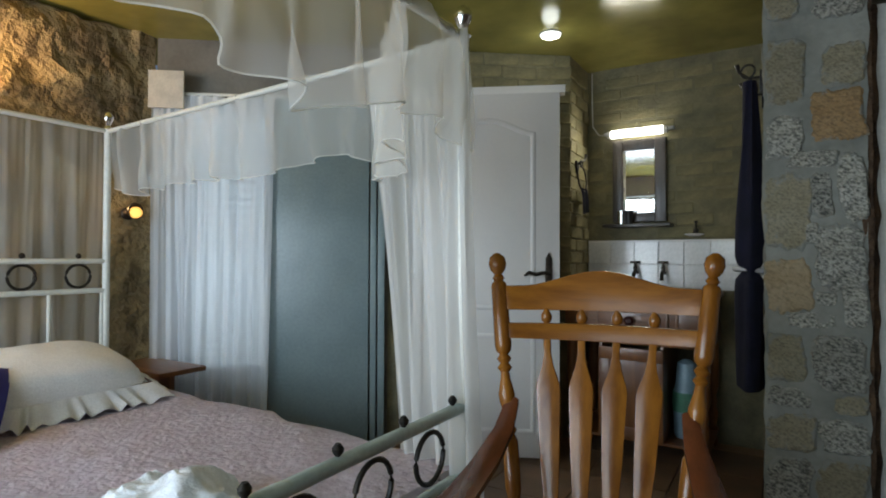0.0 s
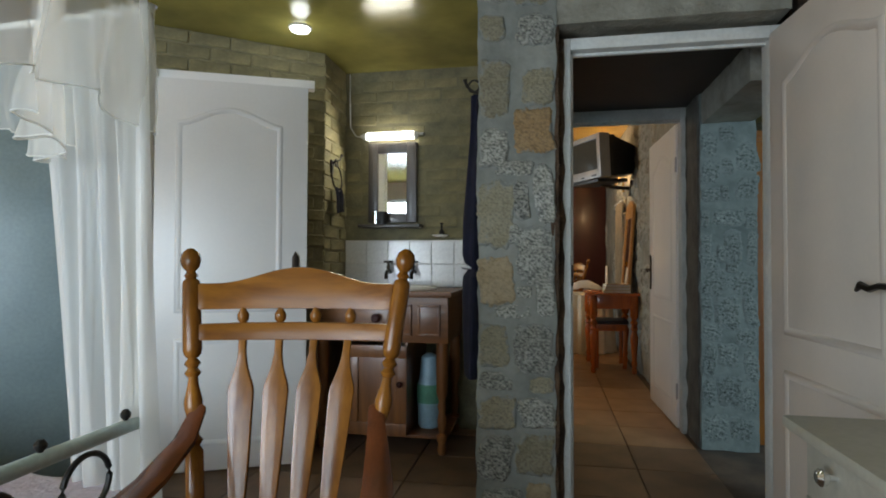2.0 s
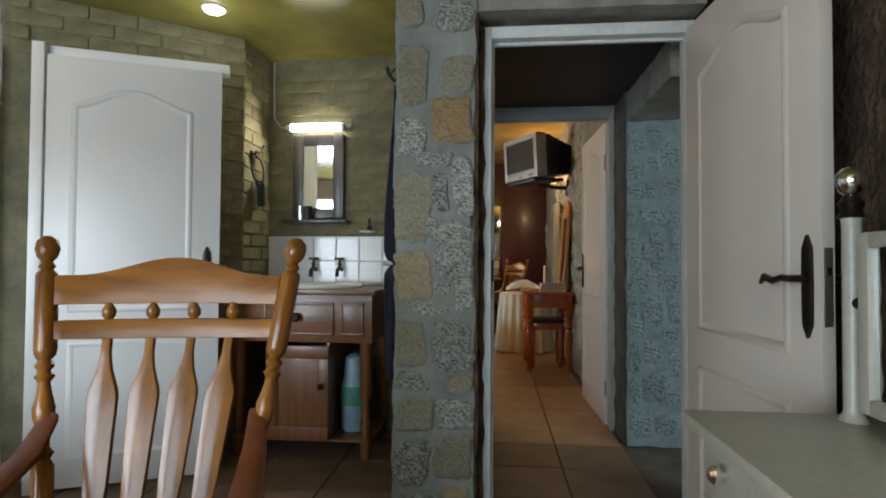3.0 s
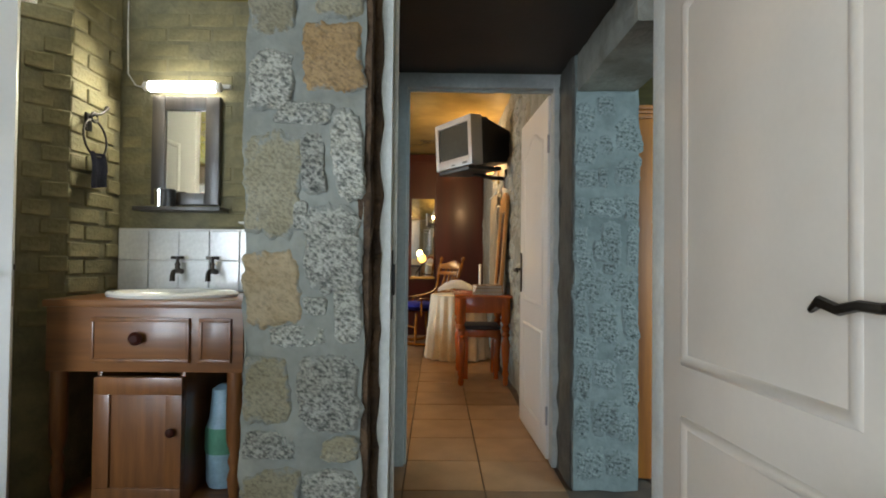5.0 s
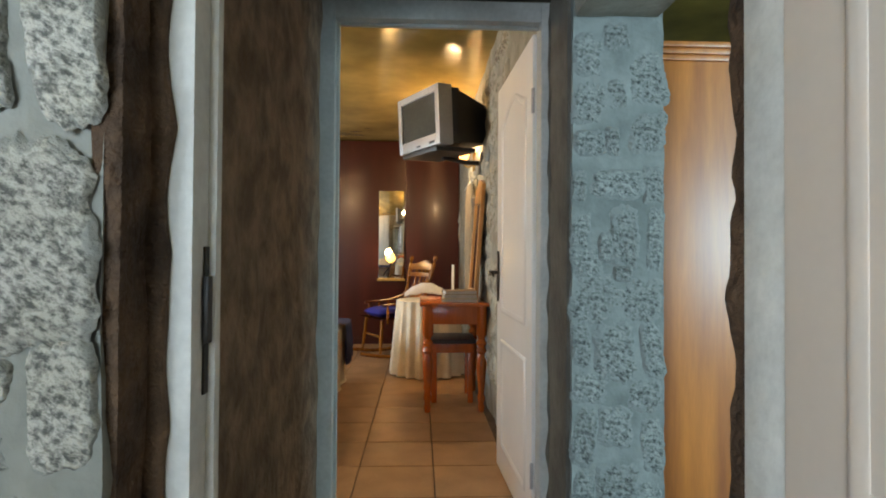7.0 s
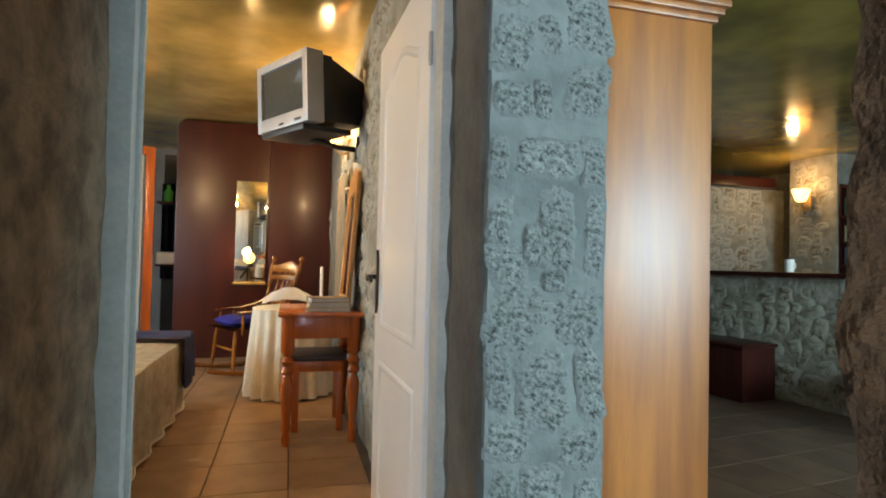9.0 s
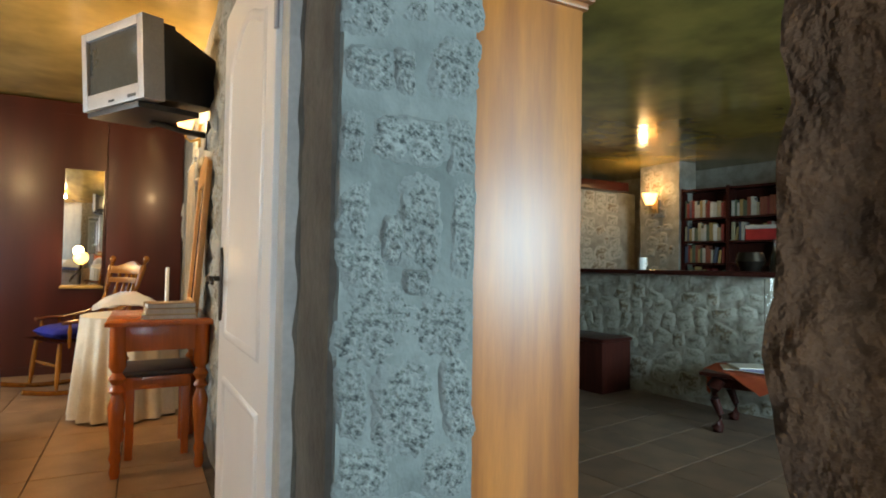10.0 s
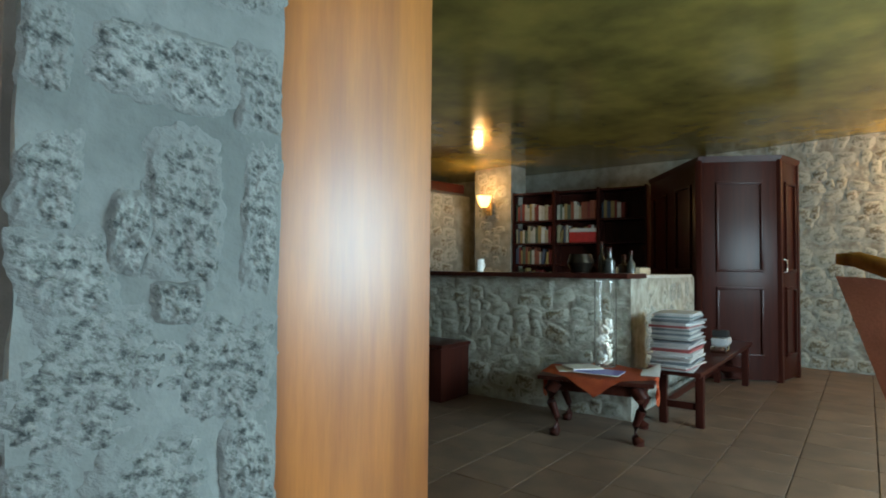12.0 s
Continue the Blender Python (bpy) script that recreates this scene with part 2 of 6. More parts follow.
PINE = wood("honey_pine", (0.33, 0.128, 0.017), (0.16, 0.052, 0.007), 0.24, coat=0.22)
PINE_X = wood("honey_pine_rail", (0.33, 0.128, 0.017), (0.15, 0.048, 0.007), 0.30, along=0, coat=0.08)
PINE_X.node_tree.nodes["Principled BSDF"].inputs["Specular IOR Level"].default_value = 0.3
PINE.node_tree.nodes["Principled BSDF"].inputs["Specular IOR Level"].default_value = 0.4
ARM_WOOD = wood("red_brown_arm_wood", (0.15, 0.042, 0.016), (0.09, 0.026, 0.011), 0.25, along=1, coat=0.3)
OAK = wood("aged_oak", (0.26, 0.105, 0.032), (0.15, 0.055, 0.018), 0.35, along=0)
OAK_V = wood("aged_oak_upright", (0.26, 0.105, 0.032), (0.15, 0.055, 0.018), 0.35, along=2)
ORANGE_WOOD = wood("orange_varnished_wood", (0.58, 0.135, 0.02), (0.40, 0.088, 0.014), 0.25, along=2, coat=0.3)
WARDROBE_WOOD = wood("golden_veneer", (0.42, 0.148, 0.018), (0.185, 0.05, 0.007), 0.40, 1.5, along=2, coat=0.12)
WARDROBE_WOOD.node_tree.nodes["Principled BSDF"].inputs["Coat Weight"].default_value = 0.5
WARDROBE_WOOD.node_tree.nodes["Principled BSDF"].inputs["Coat Roughness"].default_value = 0.40
MAHOGANY = wood("dark_mahogany", (0.050, 0.012, 0.008), (0.028, 0.008, 0.006), 0.30, along=2, coat=0.0)
MAHOGANY.node_tree.nodes["Principled BSDF"].inputs["Specular IOR Level"].default_value = 0.13
RED_PANEL = wood("red_mahogany_panel", (0.066, 0.011, 0.0065), (0.044, 0.0075, 0.0045), 0.34, 0.8, along=2, coat=0.12)
SHEER = sheer("white_bed_net", (0.90, 0.90, 0.86), 0.63)
GATHERED = sheer("white_gathered_net", (0.90, 0.91, 0.90), 0.36)
LACE = sheer("white_lace_curtain", (0.88, 0.90, 0.93), 0.065)
NET = sheer("thin_net_hem", (0.88, 0.88, 0.85), 0.25)
GREY_DRAPE = mat("grey_green_shutter_paint", (0.27, 0.35, 0.365), (0.22, 0.29, 0.305), 0.35, 0, 3, 60, 0.05)
LINEN = mat("white_linen", (0.82, 0.82, 0.83), (0.75, 0.75, 0.765), 0.9, 0, 8, 160, 0.25)
QUILT = mat("pale_lilac_quilt", (0.86, 0.80, 0.88), (0.76, 0.67, 0.76), 0.9, 0, 30, 48, 0.6, depth=0.016)
TOWEL = mat("white_towel", (0.80, 0.84, 0.90), (0.70, 0.745, 0.81), 0.95, 0, 20, 180, 0.3)
NAVY = mat("navy_cloth", (0.010, 0.011, 0.034), (0.006, 0.007, 0.02), 0.9, 0, 12, 140, 0.4)
BLUE = mat("royal_blue_cushion", (0.02, 0.025, 0.30), (0.012, 0.016, 0.2), 0.8, 0, 12, 140, 0.3)
CREAM = mat("cream_cloth", (0.80, 0.72, 0.57), (0.70, 0.61, 0.45), 0.6, 0, 9, 120, 0.25)
WHITE_TILE = mat("white_glazed_tile", (0.80, 0.81, 0.80), (0.76, 0.77, 0.77), 0.12, 0, 5, 60, 0.02, spread=0.03)
PORCELAIN = mat("white_porcelain", (0.82, 0.81, 0.77), (0.80, 0.79, 0.75), 0.1, 0, 4, 50, 0)
SILVER = mat("silver_plastic", (0.42, 0.42, 0.43), (0.38, 0.38, 0.39), 0.4, 0.2, 6, 90, 0.03)
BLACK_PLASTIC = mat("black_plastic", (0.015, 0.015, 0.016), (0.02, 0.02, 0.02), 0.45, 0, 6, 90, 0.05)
SCREEN = mat("dark_grey_screen", (0.06, 0.065, 0.065), (0.05, 0.055, 0.055), 0.12, 0, 3, 50, 0)
PAPER = mat("paper", (0.75, 0.74, 0.69), (0.66, 0.65, 0.60), 0.8, 0, 20, 90, 0.1, spread=0.12)
MIRROR_FRAME = wood("grey_brown_mirror_frame", (0.075, 0.062, 0.052), (0.04, 0.033, 0.028), 0.4)
# Lighter copy of the floor tile; the lamps' glow is in its colour.
TWIN_TILE = mat("lit_twin_room_tile", (0.34, 0.205, 0.112), (0.25, 0.148, 0.08), 0.42, 0, 5, 90, 0.06, spread=0.10)
LOUNGE_TILE = mat("dull_lounge_tile", (0.165, 0.106, 0.072), (0.10, 0.066, 0.047), 0.45, 0, 4, 70, 0.08, spread=0.12)
MIRROR = mirror_mat("mirror_silvering")
CLEAR = glass("clear_glass")
TUBE_GLOW = glow("tube_light", (1.0, 0.97, 0.86), 14)
BULB_GLOW = glow("warm_bulb", (1.0, 0.55, 0.12), 2.6)
SCONCE_GLOW = glow("warm_sconce_shade", (1.0, 0.50, 0.13), 3.4)
SPOT_GLOW = glow("cool_ceiling_disc", (0.95, 1.0, 1.0), 10)


def plain(name, colour, rough=0.6, spread=0.1):
    return mat(name, colour, tuple(c * 0.8 for c in colour), rough, 0, 14, 80, 0.08, spread=spread)


# ---- mesh helpers ----


def box(bm, x0, y0, z0, x1, y1, z1, m=None):
    c = Matrix.Translation(((x0 + x1) / 2, (y0 + y1) / 2, (z0 + z1) / 2)) @ Matrix.Diagonal((abs(x1 - x0), abs(y1 - y0), abs(z1 - z0), 1))
    return bmesh.ops.create_cube(bm, size=1, matrix=(m or Matrix()) @ c)["verts"]


def bevel(bm, r, seg=2):
    bmesh.ops.bevel(bm, geom=bm.edges[:], offset=r, segments=seg, affect="EDGES", profile=0.6, clamp_overlap=True)
    return bm


def block(x0, y0, z0, x1, y1, z1, r=0.0, m=None):
    bm = bmesh.new()
    box(bm, x0, y0, z0, x1, y1, z1, m)
    return bevel(bm, r) if r else bm


def lathe(bm, profile, at=(0, 0, 0), seg=16, m=None):
    m = m or Matrix.Translation(at)
    rings = [[bm.verts.new(m @ Vector((r * math.cos(2 * math.pi * k / seg), r * math.sin(2 * math.pi * k / seg), z))) for k in range(seg)] for r, z in profile]
    for a, b in zip(rings, rings[1:]):
        for k in range(seg):
            bm.faces.new((a[k], a[(k + 1) % seg], b[(k + 1) % seg], b[k]))
    bm.faces.new(rings[0][::-1])
    bm.faces.new(rings[-1])
    return bm


def turned(profile, at=(0, 0, 0), seg=16, m=None):
    return lathe(bmesh.new(), profile, at, seg, m)


def tube(bm, pts, r, seg=8, closed=False):
    pts = [Vector(p) for p in pts]
    n, rings = len(pts), []
    for k, p in enumerate(pts):
        a = pts[(k - 1) % n] if closed or k else p
        b = pts[(k + 1) % n] if closed or k < n - 1 else p
        q = (b - a).to_track_quat("Z", "Y")
        rad = r[k] if isinstance(r, (list, tuple)) else r
        rings.append([bm.verts.new(p + q @ Vector((rad * math.cos(2 * math.pi * j / seg), rad * math.sin(2 * math.pi * j / seg), 0))) for j in range(seg)])
    pairs = list(zip(rings, rings[1:])) + ([(rings[-1], rings[0])] if closed else [])
    for a, b in pairs:
        for j in range(seg):
            bm.faces.new((a[j], a[(j + 1) % seg], b[(j + 1) % seg], b[j]))
    if not closed:
        bm.faces.new(rings[0][::-1])
        bm.faces.new(rings[-1])
    return bm


def rod(pts, r, seg=8, closed=False):
    return tube(bmesh.new(), pts, r, seg, closed)


def ring(c, r, thick, axis=(0, 1, 0), seg=24):
    q = Vector(axis).to_track_quat("Z", "Y")
    return rod([Vector(c) + q @ Vector((r * math.cos(a), r * math.sin(a), 0)) for a in (2 * math.pi * k / seg for k in range(seg))], thick, 8, True)


def slab(outline, thick, m=None):
    """A flat shape given by its outline in x and z, with a thickness in y."""
    bm, m = bmesh.new(), m or Matrix()
    f = [bm.verts.new(m @ Vector((x, -thick / 2, z))) for x, z in outline]
    b = [bm.verts.new(m @ Vector((x, thick / 2, z))) for x, z in outline]
    bm.faces.new(f)
    bm.faces.new(b[::-1])
    for k in range(len(f)):
        j = (k + 1) % len(f)
        bm.faces.new((f[j], f[k], b[k], b[j]))
    bmesh.ops.recalc_face_normals(bm, faces=bm.faces[:])
    return bm


def sheet(fn, nu, nv, thick=0.0):
    """A surface of nu by nv quads from fn(u, v)."""
    bm = bmesh.new()
    g = [[bm.verts.new(fn(i / nu, j / nv)) for i in range(nu + 1)] for j in range(nv + 1)]
    for j in range(nv):
        for i in range(nu):
            bm.faces.new((g[j][i], g[j][i + 1], g[j + 1][i + 1], g[j + 1][i]))
    if thick:
        bmesh.ops.solidify(bm, geom=bm.faces[:], thickness=thick)
    return bm


def smooth_faces(me, limit=40):
    me.shade_smooth()
    me.set_sharp_from_angle(angle=radians(limit))


def finish(bm, name, material, smooth=True):
    bmesh.ops.recalc_face_normals(bm, faces=bm.faces[:])
    me = bpy.data.meshes.new(name)
    bm.to_mesh(me)
    bm.free()
    me.materials.append(material)
    if smooth:
        smooth_faces(me)
    return me


def part(name, bm, material, parent, label=""):
    ob = new(name, finish(bm, name, material))
    ob.parent = parent
    return tagged(ob, label)


def thing(name, label, category, m=None, group=""):
    ob = new(name)
    ob.empty_display_size = 0.1
    if m:
        ob.matrix_world = m
    return tagged(ob, label, category, group)


def solid(name, bm, material, label, category, m=None, group="", kind=""):
    ob = new(name, finish(bm, name, material))
    if m:
        ob.matrix_world = m
    return tagged(ob, label, category, group, kind)


def setting(name, bm, material, label, category):
    return solid(name, bm, material, label, category, kind="structure")


def wall_along(a, b, z0, z1, thick, holes=()):
    """A wall from a to b, thickened to the left of that way, with holes (start, end, low, high) cut through."""
    a, b = Vector(a), Vector(b)
    d = b - a
    m = Matrix.Translation((a.x, a.y, 0)) @ Matrix.Rotation(math.atan2(d.y, d.x), 4, "Z")
    bm, length = bmesh.new(), d.length
    at = 0.0
    for s, e, lo, hi in sorted(holes):
        if s > at:
            box(bm, at, 0, z0, s, thick, z1, m)
        if lo > z0:
            box(bm, s, 0, z0, e, thick, lo, m)
        if hi < z1:
            box(bm, s, 0, hi, e, thick, z1, m)
        at = e
    if at < length:
        box(bm, at, 0, z0, length, thick, z1, m)
    return bm, m


def subdivided_rough(bm, cut, amp, seed):
    """Cuts long faces and pushes the surface in and out."""
    bmesh.ops.triangulate(bm, faces=bm.faces[:])
    for _ in range(7):
        long = [e for e in bm.edges if e.calc_length() > cut]
        if not long:
            break
        bmesh.ops.subdivide_edges(bm, edges=long, cuts=1)
        bmesh.ops.triangulate(bm, faces=bm.faces[:])
    bmesh.ops.remove_doubles(bm, verts=bm.verts[:], dist=0.0005)
    bm.normal_update()
    for v in bm.verts:
        v.co += v.normal * amp * (noise.fractal(v.co * 6 + Vector((seed, 0, 0)), 0.8, 2.0, 3) + 0.3 * noise.noise(v.co * 22))
    return bm

# ---- structure ----
LOUNGE = Matrix.Translation((4.87, 4.81, 0)) @ Matrix.Rotation(radians(8), 4, "Z")
DIAG_A, DIAG_B = (-1.17, 3.34), (-3.15, 1.84)

setting("floor", block(-4.5, -3, -0.3, 10.5, 11.5, -0.012), GROUT, "dark grout bed under the floor tiles", "floor")
setting("ceiling_bedroom", block(-3.6, -1.75, 2.40, 1.30, 3.90, 2.55), OLIVE_CEIL, "glossy olive painted bedroom ceiling", "ceiling")
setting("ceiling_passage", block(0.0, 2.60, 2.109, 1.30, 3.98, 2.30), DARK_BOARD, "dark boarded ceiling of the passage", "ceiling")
setting("ceiling_twin_room", block(-3.1, 3.96, 2.64, 1.20, 11.3, 2.80), GOLD_CEIL, "glossy mottled golden ceiling", "ceiling")
setting("ceiling_lounge", block(1.20, 0.2, 2.62, 10.4, 11.3, 2.78), LOUNGE_CEIL, "glossy mottled green and gold ceiling", "ceiling")

# The pillar and the stone over and beside the bedroom door.
bm = bmesh.new()
box(bm, -0.10, 2.415, 0, 0.225, 2.78, 2.40)
wall_pillar = setting("wall_door_pillar", subdivided_rough(bm, 0.05, 0.014, 1), PILLAR_MORTAR, "bagged stone pillar beside the bedroom door", "wall")
bm = bmesh.new()
box(bm, 0.225, 2.42, 2.09, 1.12, 2.75, 2.40)
box(bm, 1.20, 2.42, 0, 1.32, 2.75, 2.40)
wall_bedroom_east = setting("wall_bedroom_door", subdivided_rough(bm, 0.09, 0.012, 2), MORTAR_SHADE, "rough stone wall round the bedroom doorway", "wall")
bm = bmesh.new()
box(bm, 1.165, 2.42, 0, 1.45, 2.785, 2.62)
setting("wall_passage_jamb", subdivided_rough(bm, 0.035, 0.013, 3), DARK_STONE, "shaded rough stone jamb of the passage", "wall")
# Thin strip that carries the reveal's shade in its colour.
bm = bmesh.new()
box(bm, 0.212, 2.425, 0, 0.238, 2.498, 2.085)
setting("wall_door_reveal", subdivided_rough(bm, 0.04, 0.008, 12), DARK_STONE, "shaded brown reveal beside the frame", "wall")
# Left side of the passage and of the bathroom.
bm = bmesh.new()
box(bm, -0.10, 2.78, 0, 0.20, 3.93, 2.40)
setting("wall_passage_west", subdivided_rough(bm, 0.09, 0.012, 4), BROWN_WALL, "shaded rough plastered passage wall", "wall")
# Pier between the second door and the lounge, and the lintel that runs back from it.
bm = bmesh.new()
box(bm, 1.09, 3.61, 0, 1.402, 4.05, 2.62)
wall_pier = setting("wall_pier", subdivided_rough(bm, 0.045, 0.007, 5), MORTAR, "bagged granite pier between two doorways", "wall")
bm = bmesh.new()
box(bm, 1.10, 2.80, 1.93, 1.38, 3.61, 2.62)
setting("wall_lintel", subdivided_rough(bm, 0.1, 0.008, 6), MORTAR_SHADE, "plastered lintel over the lounge opening", "wall")
setting("wall_twin_room_door", wall_along((1.09, 3.90), (-0.4, 3.90), 0, 2.64, -0.10, [(-0.05, 0.91, 0, 2.095)])[0], MORTAR_SHADE, "plastered wall round the second doorway", "wall")

# Bathroom: brick side wall and mirror wall.
wall_bath = setting("wall_bath_mirror", block(-1.30, 3.728, 0, 0.0, 3.90, 2.40), BRICK_JOINT, "olive bagged brick wall behind the basin", "wall")
wall_bath_side = setting("wall_bath_side", block(-1.42, 3.34, 0, -1.178, 3.727, 2.40), BRICK_JOINT, "olive bagged brick side wall", "wall")
# The slanting wall with door and curtained window: 0 at the bathroom end.
dv = Vector((DIAG_B[0] - DIAG_A[0], DIAG_B[1] - DIAG_A[1]))
DIAG = Matrix.Translation((DIAG_A[0], DIAG_A[1], 0)) @ Matrix.Rotation(math.atan2(dv.y, dv.x), 4, "Z")
bm, _ = wall_along(DIAG_A, DIAG_B, 0, 2.40, -0.22, [(0.0, 1.14, 0, 2.40), (1.84, 2.40, 0.40, 2.02)])
setting("wall_slanting", bm, mat("grey_brown_plaster", (0.21, 0.20, 0.175), (0.155, 0.145, 0.125), 0.85, 0, 4, 50, 0.25), "grey plastered wall with a door and a window", "wall")
setting("wall_shower_back", block(-2.30, 4.6, 0, -0.30, 4.75, 2.40), PLASTER, "plain wall behind the shower room", "wall")
setting("wall_shower_side", block(-2.30, 2.72, 0, -2.16, 4.6, 2.40), PLASTER, "plain side wall of the shower room", "wall")
wall_over_door = bmesh.new()
for a in ((0.0, 0.0, 0.18, 2.40), (0.18, 2.08, 1.02, 2.40), (1.02, 0.0, 1.14, 2.40)):
    box(wall_over_door, a[0], -0.22, a[1], a[2], -0.008, a[3], DIAG)
wall_over_door = setting("wall_over_shower_door", wall_over_door, BRICK_JOINT, "bagged brick wall round the shower door", "wall")
# Walls round the bedroom.
bm = bmesh.new()
box(bm, -3.45, -1.75, 0, -3.15, 1.84, 2.40)
wall_head = setting("wall_bed_head", subdivided_rough(bm, 0.10, 0.06, 8), HEAD_STONE, "rough natural stone wall behind the bed", "wall")
bm, _ = wall_along((-3.3, -1.60), (1.45, -1.60), 0, 2.40, -0.15, [(0.60, 2.10, 0.30, 2.12), (2.35, 3.35, 0.75, 1.94)])
setting("wall_bedroom_south", bm, PLASTER, "plastered wall with two windows", "wall")
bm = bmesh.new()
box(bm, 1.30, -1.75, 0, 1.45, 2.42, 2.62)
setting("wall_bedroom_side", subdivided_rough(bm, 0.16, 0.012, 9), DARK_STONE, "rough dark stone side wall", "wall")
# Twin room.
bm = bmesh.new()
box(bm, 1.10, 4.05, 0, 1.28, 11.2, 2.64)
wall_twin_east = setting("wall_twin_room_east", subdivided_rough(bm, 0.14, 0.012, 10), MORTAR_SHADE, "grey bagged stone wall with a television", "wall")
setting("wall_twin_room_west", wall_along((-2.7, 11.2), (-2.7, 3.9), 0, 2.64, -0.2, [(3.9, 5.3, 0.9, 2.1)])[0], PLASTER, "plain wall with a window", "wall")
setting("wall_twin_room_south", block(-2.9, 3.80, 0, -0.41, 3.95, 2.64), PLASTER, "plain wall beside the doorway", "wall")
setting("wall_twin_room_north", block(-2.9, 11.05, 0, 1.28, 11.2, 2.64), PLASTER, "plain wall at the end of the room", "wall")
# Lounge.
wall_far = setting("wall_lounge_east", block(8.55, 0.2, 0, 8.8, 5.6, 2.62), WALL_MORTAR, "bagged rough stone lounge wall", "wall")
wall_bar_back = setting("wall_behind_bar", wall_along((8.75, 5.3), (7.95, 10.6), 0, 2.62, -0.2)[0], MORTAR_SHADE, "bagged stone wall behind the bar", "wall")
setting("wall_lounge_north", block(1.28, 10.3, 0, 8.3, 10.5, 2.62), MORTAR_SHADE, "plain stone wall at the end of the lounge", "wall")
bm, _ = wall_along((1.30, 0.40), (8.8, 0.40), 0, 2.62, -0.2, [(1.9, 4.1, 0.85, 2.25)])
setting("wall_lounge_south", bm, MORTAR_SHADE, "stone wall with a wide window", "wall")
setting("wall_lounge_west", block(1.28, 4.05, 0, 1.40, 10.4, 2.62), MORTAR_SHADE, "plain stone wall behind the wardrobe", "wall")
setting("ground", block(-60, -60, -0.5, 60, 60, -0.31), mat("dry_ground", (0.22, 0.19, 0.12), (0.14, 0.14, 0.08), 0.9, 0, 0.5, 6, 0.4), "dry grass ground outside", "ground")


# ---- doors, frames, windows ----
def leaf(name, label, m, material=WHITE_PAINT, width=0.80, height=2.02, handle_at=0.75):
    """A moulded door leaf: x along the leaf from the hinge, y its thickness, arched upper panel and square lower one."""
    t = 0.036
    d = thing(name, label, "door", m)
    tagged(d, kind="structure")
    part("leaf", block(0, -t / 2, 0.012, width, t / 2, height, 0.003), material, d)
    for side in (-1, 1):
        y = side * (t / 2)
        for kind in ("upper", "lower"):
            lo, hi = (0.83, height - 0.13) if kind == "upper" else (0.14, 0.70)
            x0, x1 = 0.10, width - 0.13
            pts = [(x0, lo), (x1, lo)]
            if kind == "upper":
                top = [(x1 + (x0 - x1) * k / 12, hi - 0.09 + 0.085 * (0.5 - 0.5 * math.cos(2 * math.pi * k / 12)) ** 0.8) for k in range(13)]
                pts += top
            else:
                pts += [(x1, hi), (x0, hi)]
            c, half = ((x0 + x1) / 2, (lo + hi) / 2), ((x1 - x0) / 2, (hi - lo) / 2)
            bm, loops = bmesh.new(), []
            for inset, proud in ((0, -0.001), (0.008, 0.007), (0.016, 0.008), (0.03, 0.002), (0.032, -0.001)):
                loops.append([bm.verts.new((c[0] + (x - c[0]) * (1 - inset / half[0]), y + side * proud, c[1] + (z - c[1]) * (1 - inset / half[1]))) for x, z in pts])
            for a, b in zip(loops, loops[1:]):
                for k in range(len(a)):
                    j = (k + 1) % len(a)
                    bm.faces.new((a[k], a[j], b[j], b[k]))
            part("moulding", bm, material, d)
        hz, hx = 1.02, handle_at
        plate = part("handle_plate", bevel(slab([(hx - 0.018, hz - 0.10), (hx, hz - 0.135), (hx + 0.018, hz - 0.10), (hx + 0.02, hz), (hx + 0.018, hz + 0.10), (hx, hz + 0.135), (hx - 0.018, hz + 0.10), (hx - 0.02, hz)], 0.012, Matrix.Translation((0, y + side * 0.004, 0))), 0.002), BRONZE, d, "dark bronze handle plate")
        lever = [(hx, y, hz + 0.02), (hx, y + side * 0.05, hz + 0.02), (hx - 0.03, y + side * 0.055, hz + 0.022), (hx - 0.07, y + side * 0.055, hz + 0.012), (hx - 0.11, y + side * 0.055, hz + 0.022), (hx - 0.135, y + side * 0.052, hz + 0.006)]
        part("lever", rod(lever, [0.010, 0.009, 0.009, 0.010, 0.011, 0.006], 8), BRONZE, plate)
    part("lock_plate", block(width - 0.001, -0.011, 0.92, width + 0.002, 0.011, 1.12, 0.0008), mat(name + "_lock_steel", (0.45, 0.43, 0.38), None, 0.35, 0.9), d, "steel lock plate")
    part("latch", block(width, -0.006, 1.05, width + 0.006, 0.006, 1.07, 0.001), BRONZE, d)
    for z in (0.25, 1.75):
        part("hinge", turned([(0.007, z - 0.05), (0.007, z + 0.05)], (-0.004, t / 2, 0), 8), SILVER, d, "grey steel hinge")
    return d


def door_frame(name, label, x0, x1, y0, y1, top, face=0.055, material=FRAME_PAINT):
    f = thing(name, label, "door frame")
    tagged(f, kind="structure")
    part("jamb", block(x0 - face, y0, 0, x0, y1, top + face, 0.004), material, f)
    part("jamb", block(x1, y0, 0, x1 + face, y1, top + face, 0.004), material, f)
    part("head", block(x0, y0, top, x1, y1, top + face, 0.004), material, f)
    ym = (y0 + y1) / 2
    part("stop", block(x0, ym, 0, x0 + 0.012, ym + 0.02, top, 0.002), material, f)
    part("stop", block(x0 + 0.012, ym, top - 0.012, x1, ym + 0.02, top, 0.002), material, f)
    return f


door_frame("door_frame_bedroom", "pale painted steel frame of the bedroom doorway", 0.29, 1.075, 2.50, 2.60, 2.01, 0.05)
